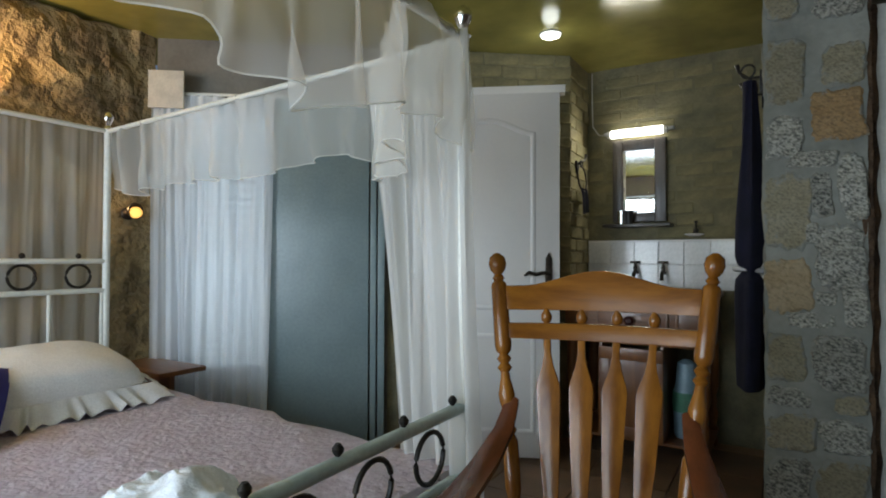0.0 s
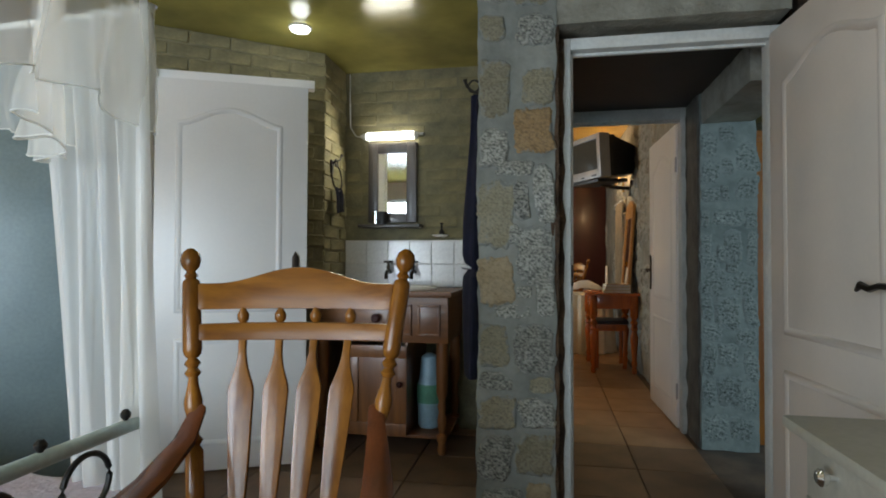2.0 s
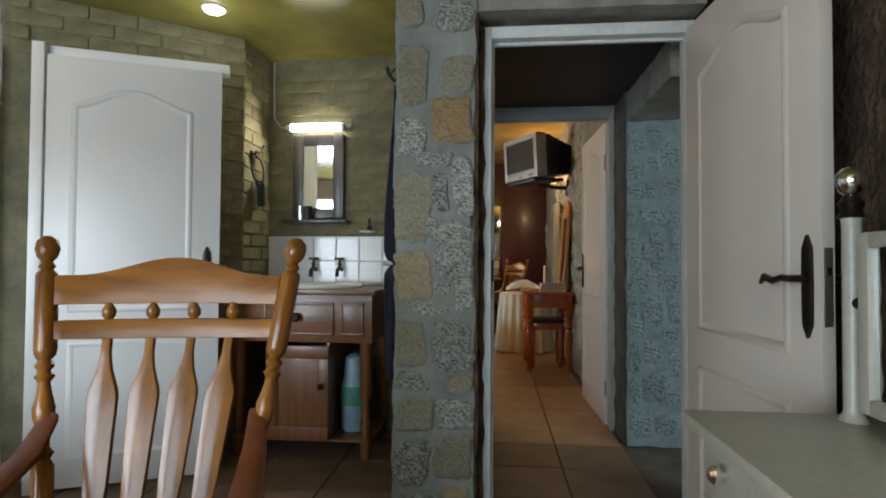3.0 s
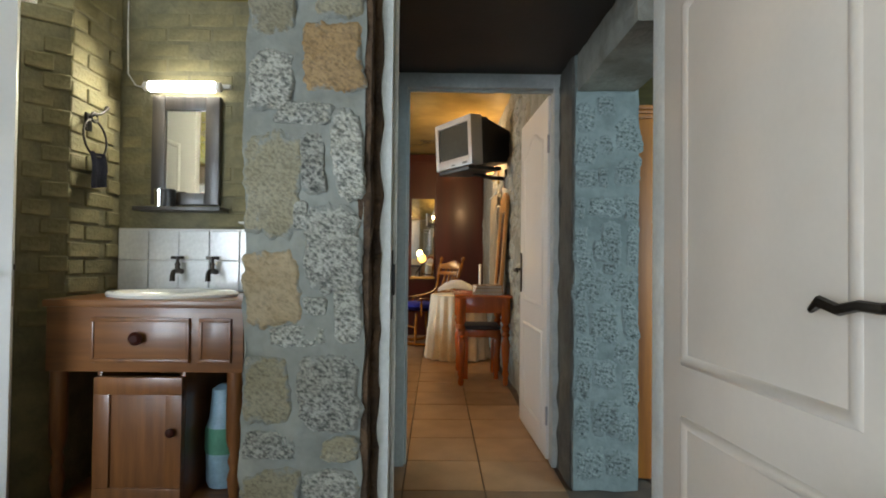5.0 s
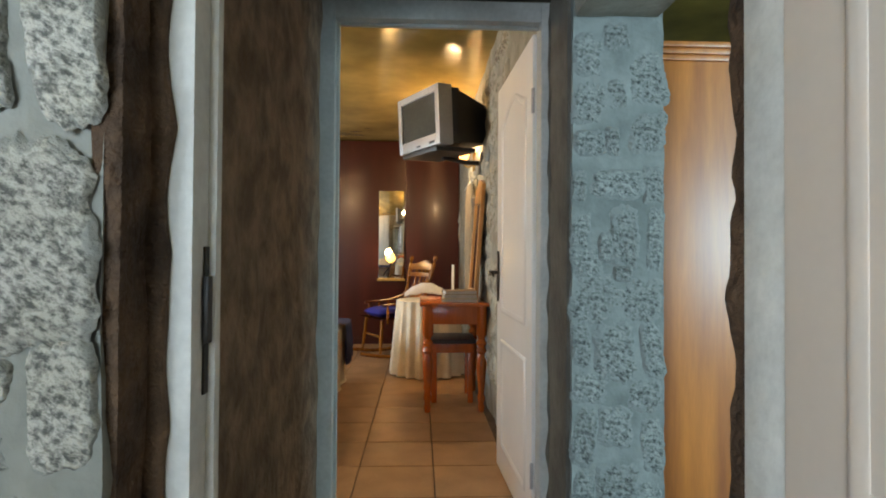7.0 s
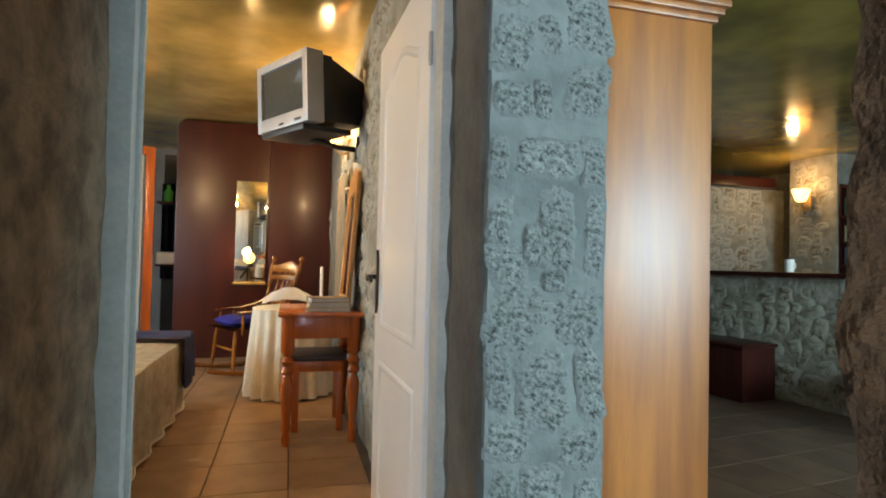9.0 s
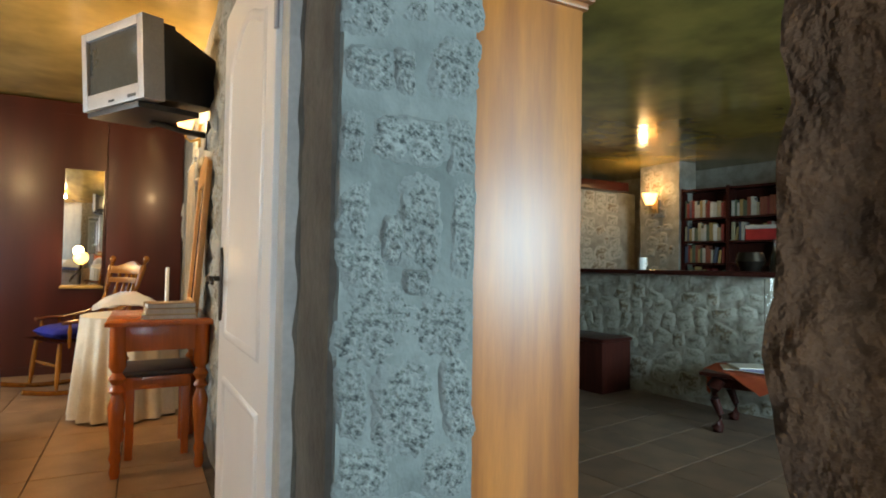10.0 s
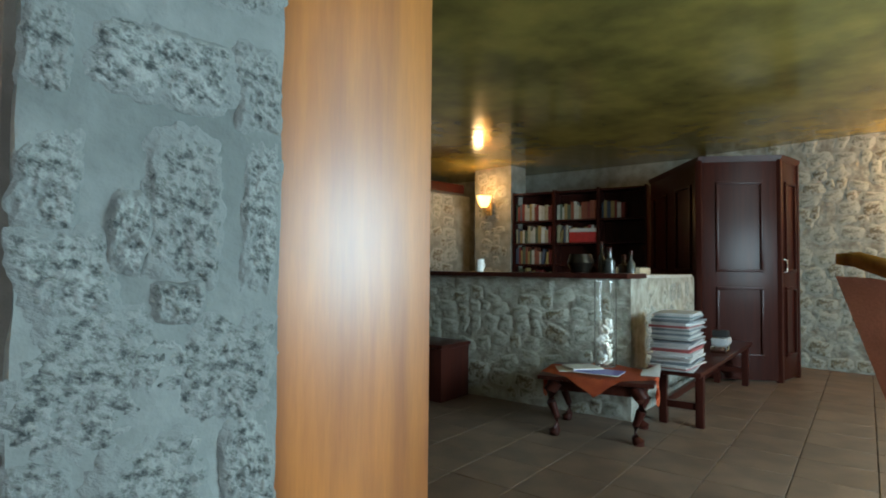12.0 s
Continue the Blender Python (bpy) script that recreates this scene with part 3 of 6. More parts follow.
door_frame("door_frame_twin_room", "pale painted frame of the twin room doorway", 0.255, 1.045, 3.895, 3.98, 2.03, 0.075, FRAME_SHADE)


def mortar_edge(name, label, x_in, x_out, y, top, material, seed):
    """Mortar lapped unevenly over the edge of a frame; x_in is the uneven side."""
    wave = []
    for k in range(91):
        z = top * k / 90
        lap = 0.007 * abs(math.sin(z * 17 + 1.2 * noise.noise(Vector((z * 3, seed, 0))))) ** 0.6 + 0.008 * noise.noise(Vector((z * 9, seed, 5)))
        wave.append((x_in + lap * (1 if x_out > x_in else -1), z))
    setting(name, bevel(slab(wave + [(x_out, top), (x_out, 0.0)], 0.016, Matrix.Translation((0, y, 0))), 0.003, 1), material, label, "trim")


mortar_edge("trim_bedroom_frame_mortar", "shaded brown mortar lapped unevenly over the steel frame", 0.266, 0.215, 2.496, 2.06, DARK_STONE, 1)
mortar_edge("trim_twin_room_frame_mortar", "shaded grey mortar lapped unevenly over the steel frame", 1.068, 1.15, 3.888, 2.10, PIER_SIDE_SHADE, 2)
# Thin skin that darkens the pier's side in place of shade.
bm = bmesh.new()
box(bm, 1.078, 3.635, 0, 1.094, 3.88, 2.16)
setting("trim_pier_reveal", subdivided_rough(bm, 0.05, 0.005, 15), PIER_SIDE_SHADE, "mortar skin with the pier side's shade in its colour", "trim")
bedroom_frame = bpy.data.objects["door_frame_bedroom"]
part("strike_plate", block(0.288, 2.535, 0.93, 0.293, 2.56, 1.13, 0.001), BLACK_IRON, bedroom_frame, "black strike plate")
part("strike_lip", block(0.292, 2.528, 1.0, 0.300, 2.545, 1.09, 0.001), BLACK_IRON, bedroom_frame, "black strike plate")
leaf("door_bedroom", "open white moulded door with bronze handle", Matrix.Translation((1.085, 2.495, 0)) @ Matrix.Rotation(radians(-86), 4, "Z"), SHADED_DOOR_PAINT, width=0.815, handle_at=0.768)
leaf("door_twin_room", "open white moulded door with black handle", Matrix.Translation((1.050, 3.99, 0)) @ Matrix.Rotation(radians(92), 4, "Z"))
SHOWER = Matrix.Translation((-1.799, 2.621, 0)) @ Matrix.Rotation(radians(24.5), 4, "Z")
leaf("door_shower", "white moulded door standing ajar", SHOWER, height=2.05, width=0.765, handle_at=0.705)
shower_frame = thing("door_frame_shower", "white painted frame of the shower room door", "door frame", SHOWER)
tagged(shower_frame, kind="structure")
part("jamb", block(-0.062, -0.022, 0, -0.010, 0.06, 2.105, 0.004), WHITE_PAINT, shower_frame)
part("head", block(-0.010, 0.022, 2.058, 0.800, 0.09, 2.105, 0.004), WHITE_PAINT, shower_frame)

# ---- bedroom things ----


def place_z(x, y, z=0.0, turn=0.0):
    return Matrix.Translation((x, y, z)) @ Matrix.Rotation(radians(turn), 4, "Z")


def rocking_chair(label, m, group="rocking chairs"):
    """Spindle-back rocking chair that faces its own -y; origin on the floor under the back posts' tops."""
    c = thing("rocking_chair", label, "rocking chair", m, group)

    def back_y(z):
        return -0.14 + 0.17 * (z - 0.42) / 0.71

    tilt = math.atan2(0.17, 0.71)

    def narrow(z):
        return 1 - 0.46 * (1.13 - z)
    for s in (-1, 1):
        foot = 0.295 * narrow(0.42)
        base = Matrix.Translation((foot * s, -0.14, 0.42)) @ Matrix.Rotation(s * math.atan2(0.295 - foot, 0.71), 4, "Y") @ Matrix.Rotation(-tilt, 4, "X")
        prof = [(0.014, 0), (0.018, 0.03), (0.015, 0.06), (0.022, 0.10), (0.022, 0.22), (0.014, 0.235), (0.022, 0.247), (0.013, 0.26), (0.012, 0.29), (0.021, 0.325), (0.023, 0.345), (0.014, 0.385), (0.012, 0.405), (0.021, 0.417), (0.012, 0.43), (0.021, 0.442), (0.012, 0.455),
                (0.021, 0.465), (0.024, 0.48), (0.0235, 0.655), (0.021, 0.665), (0.012, 0.672), (0.018, 0.680), (0.011, 0.692), (0.022, 0.706), (0.0265, 0.724), (0.023, 0.744), (0.010, 0.756)]
        part("back_post", turned(prof, m=base, seg=18), PINE, c)

    def curved_rail(z_low, z_high, arch, thick, sag):
        bm, n = bmesh.new(), 20
        rows = []
        for k in range(n + 1):
            u = -1 + 2 * k / n
            bow = 0.045 * (1 - u * u)
            up = arch * (0.5 + 0.5 * math.cos(math.pi * min(1, abs(u) / 0.85)))
            down = sag * (1 - u * u)
            zt, zb = z_high + up, z_low - down
            rows.append([bm.verts.new((0.272 * u * narrow(z), back_y(z) + bow + dy, z)) for z, dy in ((zb, -thick / 2), (zt, -thick / 2), (zt, thick / 2), (zb, thick / 2))])
        for a, b in zip(rows, rows[1:]):
            for j in range(4):
                bm.faces.new((a[j], b[j], b[(j + 1) % 4], a[(j + 1) % 4]))
        bm.faces.new(rows[0])
        bm.faces.new(rows[-1][::-1])
        return bm

    part("crest_rail", bevel(curved_rail(0.985, 1.055, 0.045, 0.022, 0.0), 0.004), PINE_X, c)
    part("lower_back_rail", bevel(curved_rail(0.905, 0.948, 0.0, 0.020, 0.004), 0.004), PINE_X, c)
    for k in range(4):
        x = -0.158 + 0.105 * k
        bow = 0.045 * (1 - (x / 0.272) ** 2)
        part("knob", turned([(0.006, -0.022), (0.015, -0.01), (0.016, 0.004), (0.008, 0.018), (0.006, 0.024)], (x * narrow(0.966), back_y(0.966) + bow, 0.966), 12), PINE, c)
        w = [(0.010, 0.905), (0.010, 0.865), (0.016, 0.83), (0.031, 0.785), (0.033, 0.77), (0.026, 0.60), (0.016, 0.45), (0.014, 0.42)]
        outline = [(r, z) for r, z in w] + [(-r, z) for r, z in reversed(w)]
        bm = bevel(slab(outline, 0.016), 0.003)
        for v in bm.verts:
            v.co = Vector((x * narrow(v.co.z) + v.co.x, back_y(v.co.z) + bow * min(1, (v.co.z - 0.3) / 0.6) + v.co.y, v.co.z))
        part("back_slat", bm, PINE, c)
    seat = sheet(lambda u, v: Vector(((u - 0.5) * (0.56 + 0.04 * math.sin(math.pi * v)), -0.18 - 0.50 * v, 0.425 - 0.018 * math.sin(math.pi * u) * math.sin(math.pi * v) + 0.02 * v)), 14, 12, 0.032)
    part("seat", seat, ARM_WOOD, c)
    for s in (-1, 1):
        arm = [(0.225 * s, -0.07, 0.735), (0.235 * s, -0.13, 0.67), (0.25 * s, -0.26, 0.625), (0.262 * s, -0.40, 0.605), (0.266 * s, -0.52, 0.605), (0.255 * s, -0.60, 0.595)]
        bm = bmesh.new()
        rings = []
        widths = [0.018, 0.026, 0.033, 0.036, 0.042, 0.03]
        for (x, y, z), w in zip(arm, widths):
            rings.append([bm.verts.new((x + dx * w, y, z + dz)) for dx, dz in ((-1, -0.008), (-0.6, -0.016), (0.6, -0.016), (1, -0.008), (1, 0.006), (0.6, 0.012), (-0.6, 0.012), (-1, 0.006))])
        for a, b in zip(rings, rings[1:]):
            for j in range(8):
                bm.faces.new((a[j], a[(j + 1) % 8], b[(j + 1) % 8], b[j]))
        bm.faces.new(rings[0][::-1])
        bm.faces.new(rings[-1])
        part("armrest", bm, ARM_WOOD, c, "red-brown scrolled armrest")
        for y in (-0.30, -0.42, -0.55):
            part("arm_spindle", turned([(0.010, 0.43), (0.016, 0.48), (0.012, 0.52), (0.018, 0.56), (0.011, 0.60), (0.010, 0.65)], (0.262 * s, y, -0.04), 10), PINE, c)
        for y, lean in ((-0.24, 0.03), (-0.60, -0.03)):
            part("leg", rod([(0.22 * s, y, 0.425), (0.235 * s, y + lean * 0.5, 0.24), (0.25 * s, y + lean, 0.06)], [0.016, 0.021, 0.014], 10), PINE, c)
        runner = [(0.25 * s, 0.12 - 0.98 * k / 12, 0.022 + 0.16 * ((k - 6.5) / 6.5) ** 2 * 0.55) for k in range(13)]
        part("rocker", rod(runner, 0.020, 8), PINE, c)
    part("stretcher", rod([(-0.235, -0.60, 0.24), (0, -0.60, 0.24), (0.235, -0.60, 0.24)], [0.010, 0.017, 0.010], 10), PINE, c)
    return c


chair_turn = math.degrees(math.atan2(0.117, 0.589))
rocking_chair("honey pine rocking chair with arrow slats", place_z(-0.476, 1.475, 0, chair_turn) @ Matrix.Diagonal((1, 1, 0.988, 1)))

# Four-poster bed: foot post nearest the chair, head against the stone wall.
bed = thing("four_poster_bed", "white iron four-poster bed with net drapes", "bed")
FX, HX, Y0, Y1 = -0.83, -2.95, -0.18, 1.34
HEAD_Y1 = 1.46


def post(x, y, top, material=BED_IRON):
    p = part("bed_post", turned([(0.020, 0.0), (0.017, 0.02), (0.017, top - 0.02), (0.019, top)], (x, y, 0), 14), material, bed)
    part("finial", turned([(0.024, 0), (0.020, 0.012), (0.011, 0.02), (0.016, 0.028), (0.026, 0.05), (0.027, 0.062), (0.018, 0.082), (0.006, 0.09)], (x, y, top), 16), CHROME, p, "brass and chrome ball finial")
    return p


for x, y in ((FX, Y0), (FX, Y1), (HX, Y0), (HX, HEAD_Y1)):
    post(x, y, 1.765)
part("canopy_rail", rod([(FX, Y1, 1.755), (HX, HEAD_Y1, 1.755)], 0.011, 10), BED_IRON, bed)
part("canopy_rail", rod([(FX, Y0, 1.755), (FX, Y1, 1.755)], 0.011, 10), BED_IRON, bed)
part("canopy_rail", rod([(HX, Y0, 1.755), (HX, HEAD_Y1, 1.755)], 0.011, 10), BED_IRON, bed)
part("canopy_rail", rod([(FX, Y0, 1.755), (HX, Y0, 1.755)], 0.011, 10), BED_IRON, bed)
part("foot_rail", rod([(FX, Y0, 0.695), (FX, Y1, 0.695)], 0.017, 10), RAIL_IRON, bed, "pale green foot rail")
part("foot_rail", rod([(FX, Y0, 0.505), (FX, Y1, 0.505)], 0.014, 10), RAIL_IRON, bed, "pale green foot rail")
for k in range(6):
    y = Y1 - 0.17 - 0.235 * k
    part("iron_ring", ring((FX, y, 0.60), 0.066, 0.007, (1, 0, 0)), BLACK_IRON, bed, "dark iron ring")
    part("rail_knob", turned([(0.004, 0), (0.012, 0.01), (0.013, 0.018), (0.006, 0.028)], (FX, y + 0.115, 0.71), 10), BLACK_IRON, bed, "dark iron knob")
for z in (1.10, 0.955):
    part("head_rail", rod([(HX, Y0, z), (HX, HEAD_Y1, z)], 0.013, 10), BED_IRON, bed)
for k in range(7):
    y = HEAD_Y1 - 0.13 - 0.235 * k
    part("iron_ring", ring((HX, y, 1.028), 0.055, 0.007, (1, 0, 0)), BLACK_IRON, bed, "dark iron ring")
    part("rail_knob", turned([(0.004, 0), (0.012, 0.01), (0.013, 0.018), (0.006, 0.028)], (HX, y, 1.11), 10), BLACK_IRON, bed, "dark iron knob")
    part("head_bar", rod([(HX, y + 0.11, 0.35), (HX, y + 0.11, 0.955)], 0.009, 8), BED_IRON, bed)
for y, ye in ((Y0 + 0.02, Y0 + 0.02), (Y1 - 0.02, HEAD_Y1 - 0.02)):
    part("side_rail", rod([(FX, y, 0.30), (HX, ye, 0.30)], 0.016, 8), BED_IRON, bed)
mattress = bevel(block(HX + 0.03, Y0 + 0.03, 0.27, FX - 0.03, Y1 - 0.03, 0.50), 0.05, 4)
solid("mattress", mattress, LINEN, "white mattress on the iron bed", "mattress")


def quilt_at(u, v):
    x = FX - 0.025 + (HX + 0.05 - FX) * u
    w = (v - 0.5) * 2
    reach = 0.80 + 0.05 * u
    ym = (Y0 + Y1) / 2 + 0.06 * u
    y = ym + max(-reach, min(reach, w * 1.15))
    over = max(0.0, abs(w) * 1.15 - reach)
    z = 0.525 - over * 0.95 + 0.010 * noise.noise(Vector((x * 4, y * 4, 0))) + 0.004 * math.sin(x * 26) * math.sin(y * 26)
    return Vector((x, y + (0.02 * math.sin(x * 17) if over else 0), z))


quilt = solid("bedspread", sheet(quilt_at, 90, 70, 0.012), QUILT, "pale lilac quilted bedspread over the bed", "bedspread")
for v in (0.0, 1.0):
    part("hem", rod([quilt_at(k / 60, v) for k in range(61)], 0.009, 6), QUILT, quilt)


def pillow(name, label, m, w, d, h, material, frill=0.0, trim=None):
    p = thing(name, label, name, m)
    bm = bmesh.new()
    n, k = 22, 14
    for side in (1, -1):
        g = []
        for j in range(k + 1):
            row = []
            for i in range(n + 1):
                u, v = -1 + 2 * i / n, -1 + 2 * j / k
                t = max(0.0, (1 - abs(u) ** 2.6) * (1 - abs(v) ** 2.6)) ** 0.5
                wr = 0.012 * noise.noise(Vector((u * 3, v * 3, side)))
                pinch = 1 - 0.05 * (abs(u) * abs(v)) ** 2
                row.append(bm.verts.new((u * w / 2 * pinch, v * d / 2 * pinch, side * (h / 2 * t) + wr * t + h / 2)))
            g.append(row)
        for j in range(k):
            for i in range(n):
                bm.faces.new((g[j][i], g[j][i + 1], g[j + 1][i + 1], g[j + 1][i]))
    bmesh.ops.remove_doubles(bm, verts=bm.verts[:], dist=0.003)
    part("case", bm, material, p)
    if frill:
        def edge(u, v):
            a = u * 2 * math.pi
            cx, cy = math.cos(a), math.sin(a)
            s = 1 / max(abs(cx), abs(cy))
            out = 1 + frill * v / (w / 2)
            return Vector((cx * s * w / 2 * out, cy * s * d / 2 * (1 + frill * v / (d / 2)), h / 2 + (0.010 + 0.012 * noise.noise(Vector((cx * 7, cy * 7, 3)))) * v * math.sin(a * 38 + 9 * noise.noise(Vector((cx * 3, cy * 3, 0)))) - 0.05 * v))
        part("frill", sheet(edge, 480, 3), material, p, "gathered white frill")
    if trim:
        part("piping", rod([(w / 2 * 0.96 * sx, d / 2 * 0.96 * sy, h / 2) for sx, sy in ((-1, -1), (0, -0.99), (1, -1), (1, 0), (1, 1), (0, 0.99), (-1, 1), (-1, 0))], 0.006, 6, True), trim, p, "silvery piping")
    return p


pillow("pillow", "white pillow with a gathered frill", Matrix.Translation((-2.52, 0.98, 0.545)) @ Matrix.Rotation(radians(90), 4, "Z") @ Matrix.Rotation(radians(14), 4, "X"), 0.66, 0.42, 0.22, LINEN, 0.07)
pillow("cushion", "royal blue cushion with pale piping", Matrix.Translation((-2.36, 0.60, 0.56)) @ Matrix.Rotation(radians(62), 4, "Z") @ Matrix.Rotation(radians(28), 4, "X"), 0.42, 0.42, 0.16, BLUE, 0, TOWEL)


def folded_towel():
    t = thing("towel", "fluffy white towel bundled on the bedspread", "towel", place_z(-1.22, 0.70, 0.530, 28))

    def heap(u, v):
        a, r = u * 2 * math.pi, math.sin(v * math.pi / 2)
        e = 1 + 0.16 * noise.noise(Vector((math.cos(a) * 1.6, math.sin(a) * 1.6, 4)))
        p = Vector((0.17 * r * math.cos(a) * e, 0.125 * r * math.sin(a) * e, 0.10 * math.cos(v * math.pi / 2) ** 0.7))
        k = min(1.0, p.z * 20)
        p += k * (0.022 * noise.noise_vector(p * 11) + 0.008 * noise.noise_vector(p * 45))
        p.z += k * 0.008 * math.sin(p.x * 60 + 5 * noise.noise(p * 9))
        return p
    part("cloth", sheet(heap, 72, 26), TOWEL, t)


folded_towel()


def net(name, label, top, bottom, folds, amp, material, hem=0.0, nu=120, nv=16, seed=0):
    """Hanging cloth between two rails given as functions of u, with folds that open downward."""
    def at(u, v):
        a, b = Vector(top(u)), Vector(bottom(u))
        p = a.lerp(b, v)
        side = Vector(top(min(1, u + 0.01))) - Vector(top(max(0, u - 0.01)))
        side = Vector((-side.y, side.x, 0)).normalized()
        f = math.sin(u * folds * 2 * math.pi + 1.3 * noise.noise(Vector((u * 5, v * 1.2, seed)))) * amp * (0.35 + 0.65 * v)
        f += 0.9 * amp * noise.noise(Vector((u * folds * 1.7, v * 1.3, seed + 9))) + 0.35 * amp * noise.noise(Vector((u * folds * 5, v * 2.5, seed + 21)))
        p += side * f
        p.z -= hem * v * (0.5 + 0.25 * math.sin(u * folds * math.pi * 0.45 + seed) + 0.5 * noise.noise(Vector((u * 4, seed, 0))) + 0.22 * noise.noise(Vector((u * 15, seed, 3))))
        return p
    d = thing(name, label, "net curtain")
    part("net", sheet(at, nu, nv), material, d)
    edge = [at(k / nu, 1.0) for k in range(nu + 1)]
    part("hem", rod(edge, 0.002, 5), NET, d, "white rolled hem")
    return d


net("bed_valance", "white net valance along the canopy side", lambda u: (FX + (HX - FX) * u, Y1 + (HEAD_Y1 - Y1) * u + 0.01, 1.765), lambda u: (FX + (HX - FX) * u, Y1 + (HEAD_Y1 - Y1) * u + 0.03, 1.50), 11, 0.035, SHEER, 0.10, seed=1)
net("bed_valance", "white net valance along the canopy foot", lambda u: (FX + 0.01, Y1 + (Y0 - Y1) * u, 1.77), lambda u: (FX + 0.03, Y1 + (Y0 - Y1) * u, 1.50), 9, 0.04, SHEER, 0.10, seed=2)
net("bed_net", "white gathered net hanging at the foot post", lambda u: (-1.22 + 0.44 * u, 1.38 - 0.09 * u, 1.76), lambda u: (-1.02 + 0.28 * u, 1.37 - 0.06 * u, 0.04), 5, 0.035, GATHERED, nv=40, seed=3)
net("bed_net", "white gathered net hanging behind the headboard", lambda u: (HX - 0.04, Y0 + (HEAD_Y1 - Y0) * u, 1.76), lambda u: (HX - 0.05, Y0 + (HEAD_Y1 - Y0) * u, 0.3), 17, 0.022, SHEER, nu=260, nv=24, seed=4)
# Loose net thrown over the corner of the canopy.
net("bed_net", "white net swagged over the canopy corner", lambda u: (FX - 0.30 * (1 - u), Y1 + 0.03 - 0.33 * u, 1.80), lambda u: (FX - 0.36 * (1 - u) + 0.02, Y1 + 0.06 - 0.40 * u, 1.42), 4, 0.04, SHEER, 0.09, nu=80, seed=5)

# Slanting wall: grey door, lace-curtained window.
shut = thing("door_grey", "closed grey-green painted flush door", "door", DIAG)
tagged(shut, kind="structure")
part("leaf", block(1.255, 0.012, 0.02, 1.83, 0.05, 2.06, 0.004), GREY_DRAPE, shut)
part("frame_post", block(1.16, 0.004, 0, 1.20, 0.07, 2.10, 0.004), GREY_DRAPE, shut)
part("frame_post", block(1.21, 0.004, 0, 1.245, 0.055, 2.10, 0.004), GREY_DRAPE, shut)
win = thing("window_curtained", "small window behind lace curtains", "window", DIAG)
tagged(win, kind="structure")
for a in ((1.84, 0.4, 1.89, 2.02), (2.35, 0.4, 2.40, 2.02), (1.89, 0.4, 2.35, 0.45), (1.89, 1.97, 2.35, 2.02), (1.89, 1.2, 2.35, 1.24)):
    part("window_frame", block(a[0], -0.14, a[1], a[2], -0.08, a[3], 0.004), WHITE_PAINT, win)
pane = part("pane", block(1.89, -0.112, 0.45, 2.35, -0.108, 1.97), CLEAR, win)
pane.visible_shadow = False

blind = thing("window_blind", "white slatted blind behind the lace curtain", "blind", DIAG)
slat_me = finish(block(1.895, -0.018, -0.0015, 2.345, 0.018, 0.0015), "slat", WHITE_PAINT)
for k in range(30):
    slat = new("slat", slat_me)
    slat.parent = blind
    slat.matrix_local = Matrix.Translation((0, -0.05, 0.47 + 0.05 * k)) @ Matrix.Rotation(radians(32), 4, "X")
part("head_box", block(1.895, -0.075, 1.955, 2.345, -0.025, 1.99, 0.004), WHITE_PAINT, blind)


def diag(s, off, z):
    return DIAG @ Vector((s, off, z))


net("lace_curtain", "white lace curtain with fine cross weave", lambda u: diag(1.80 + 0.52 * u, 0.10, 2.04), lambda u: diag(1.82 + 0.50 * u, 0.12, 0.22), 7, 0.025, LACE, nv=30, seed=6)
net("lace_curtain", "white gathered curtain beside the window", lambda u: diag(2.30 + 0.17 * u, 0.11, 2.04), lambda u: diag(2.26 + 0.20 * u, 0.13, 0.22), 3, 0.02, LACE, nv=30, nu=50, seed=7)
solid("curtain_rod", rod([diag(1.72, 0.10, 2.05), diag(2.46, 0.10, 2.05)], 0.009, 8), BED_IRON, "thin white rod over the lace curtain", "curtain rod")

solid("white_board", block(2.285, 0.135, 1.955, 2.475, 0.150, 2.165, 0.002, DIAG), plain("pale_board", (0.62, 0.58, 0.50)), "pale board standing at the curtain rod end", "board")

shelf = thing("bedside_shelf", "small oak shelf beside the bed", "shelf")
part("board", block(-3.10, 1.54, 0.53, -2.62, 1.80, 0.555, 0.004), OAK, shelf)
part("bracket", block(-3.10, 1.66, 0.40, -2.72, 1.69, 0.53, 0.004), OAK_V, shelf)
part("leg", block(-3.08, 1.62, 0.0, -3.03, 1.72, 0.53, 0.004), OAK_V, shelf)


def wall_spot(label, m, watts, name):
    s = thing("wall_lamp", label, "lamp", m)
    part("mount", turned([(0.035, 0), (0.035, 0.012), (0.02, 0.02)], m=Matrix.Rotation(radians(90), 4, "Y")), BRONZE, s)
    part("arm", rod([(0.01, 0, 0), (0.07, 0, 0.0), (0.09, 0, -0.01)], 0.007), BRONZE, s)
    part("cup", turned([(0.020, 0), (0.034, 0.03), (0.036, 0.075), (0.032, 0.076), (0.030, 0.03)], m=Matrix.Translation((0.08, 0.0, -0.005)) @ Matrix.Rotation(radians(75), 4, "Y")), BRONZE, s)
    part("bulb", turned([(0.010, 0), (0.026, 0.02), (0.030, 0.04), (0.02, 0.06), (0.005, 0.066)], m=Matrix.Translation((0.12, 0, -0.012)) @ Matrix.Rotation(radians(75), 4, "Y")), BULB_GLOW, s, "glowing warm bulb")
    bulb_lamp(name, m @ Vector((0.12, -0.03, 0.03)), watts, WARM)


wall_spot("bronze wall spot with a warm bulb", place_z(-3.12, 1.66, 1.36, -15), 0.8, "bedside_bulb")
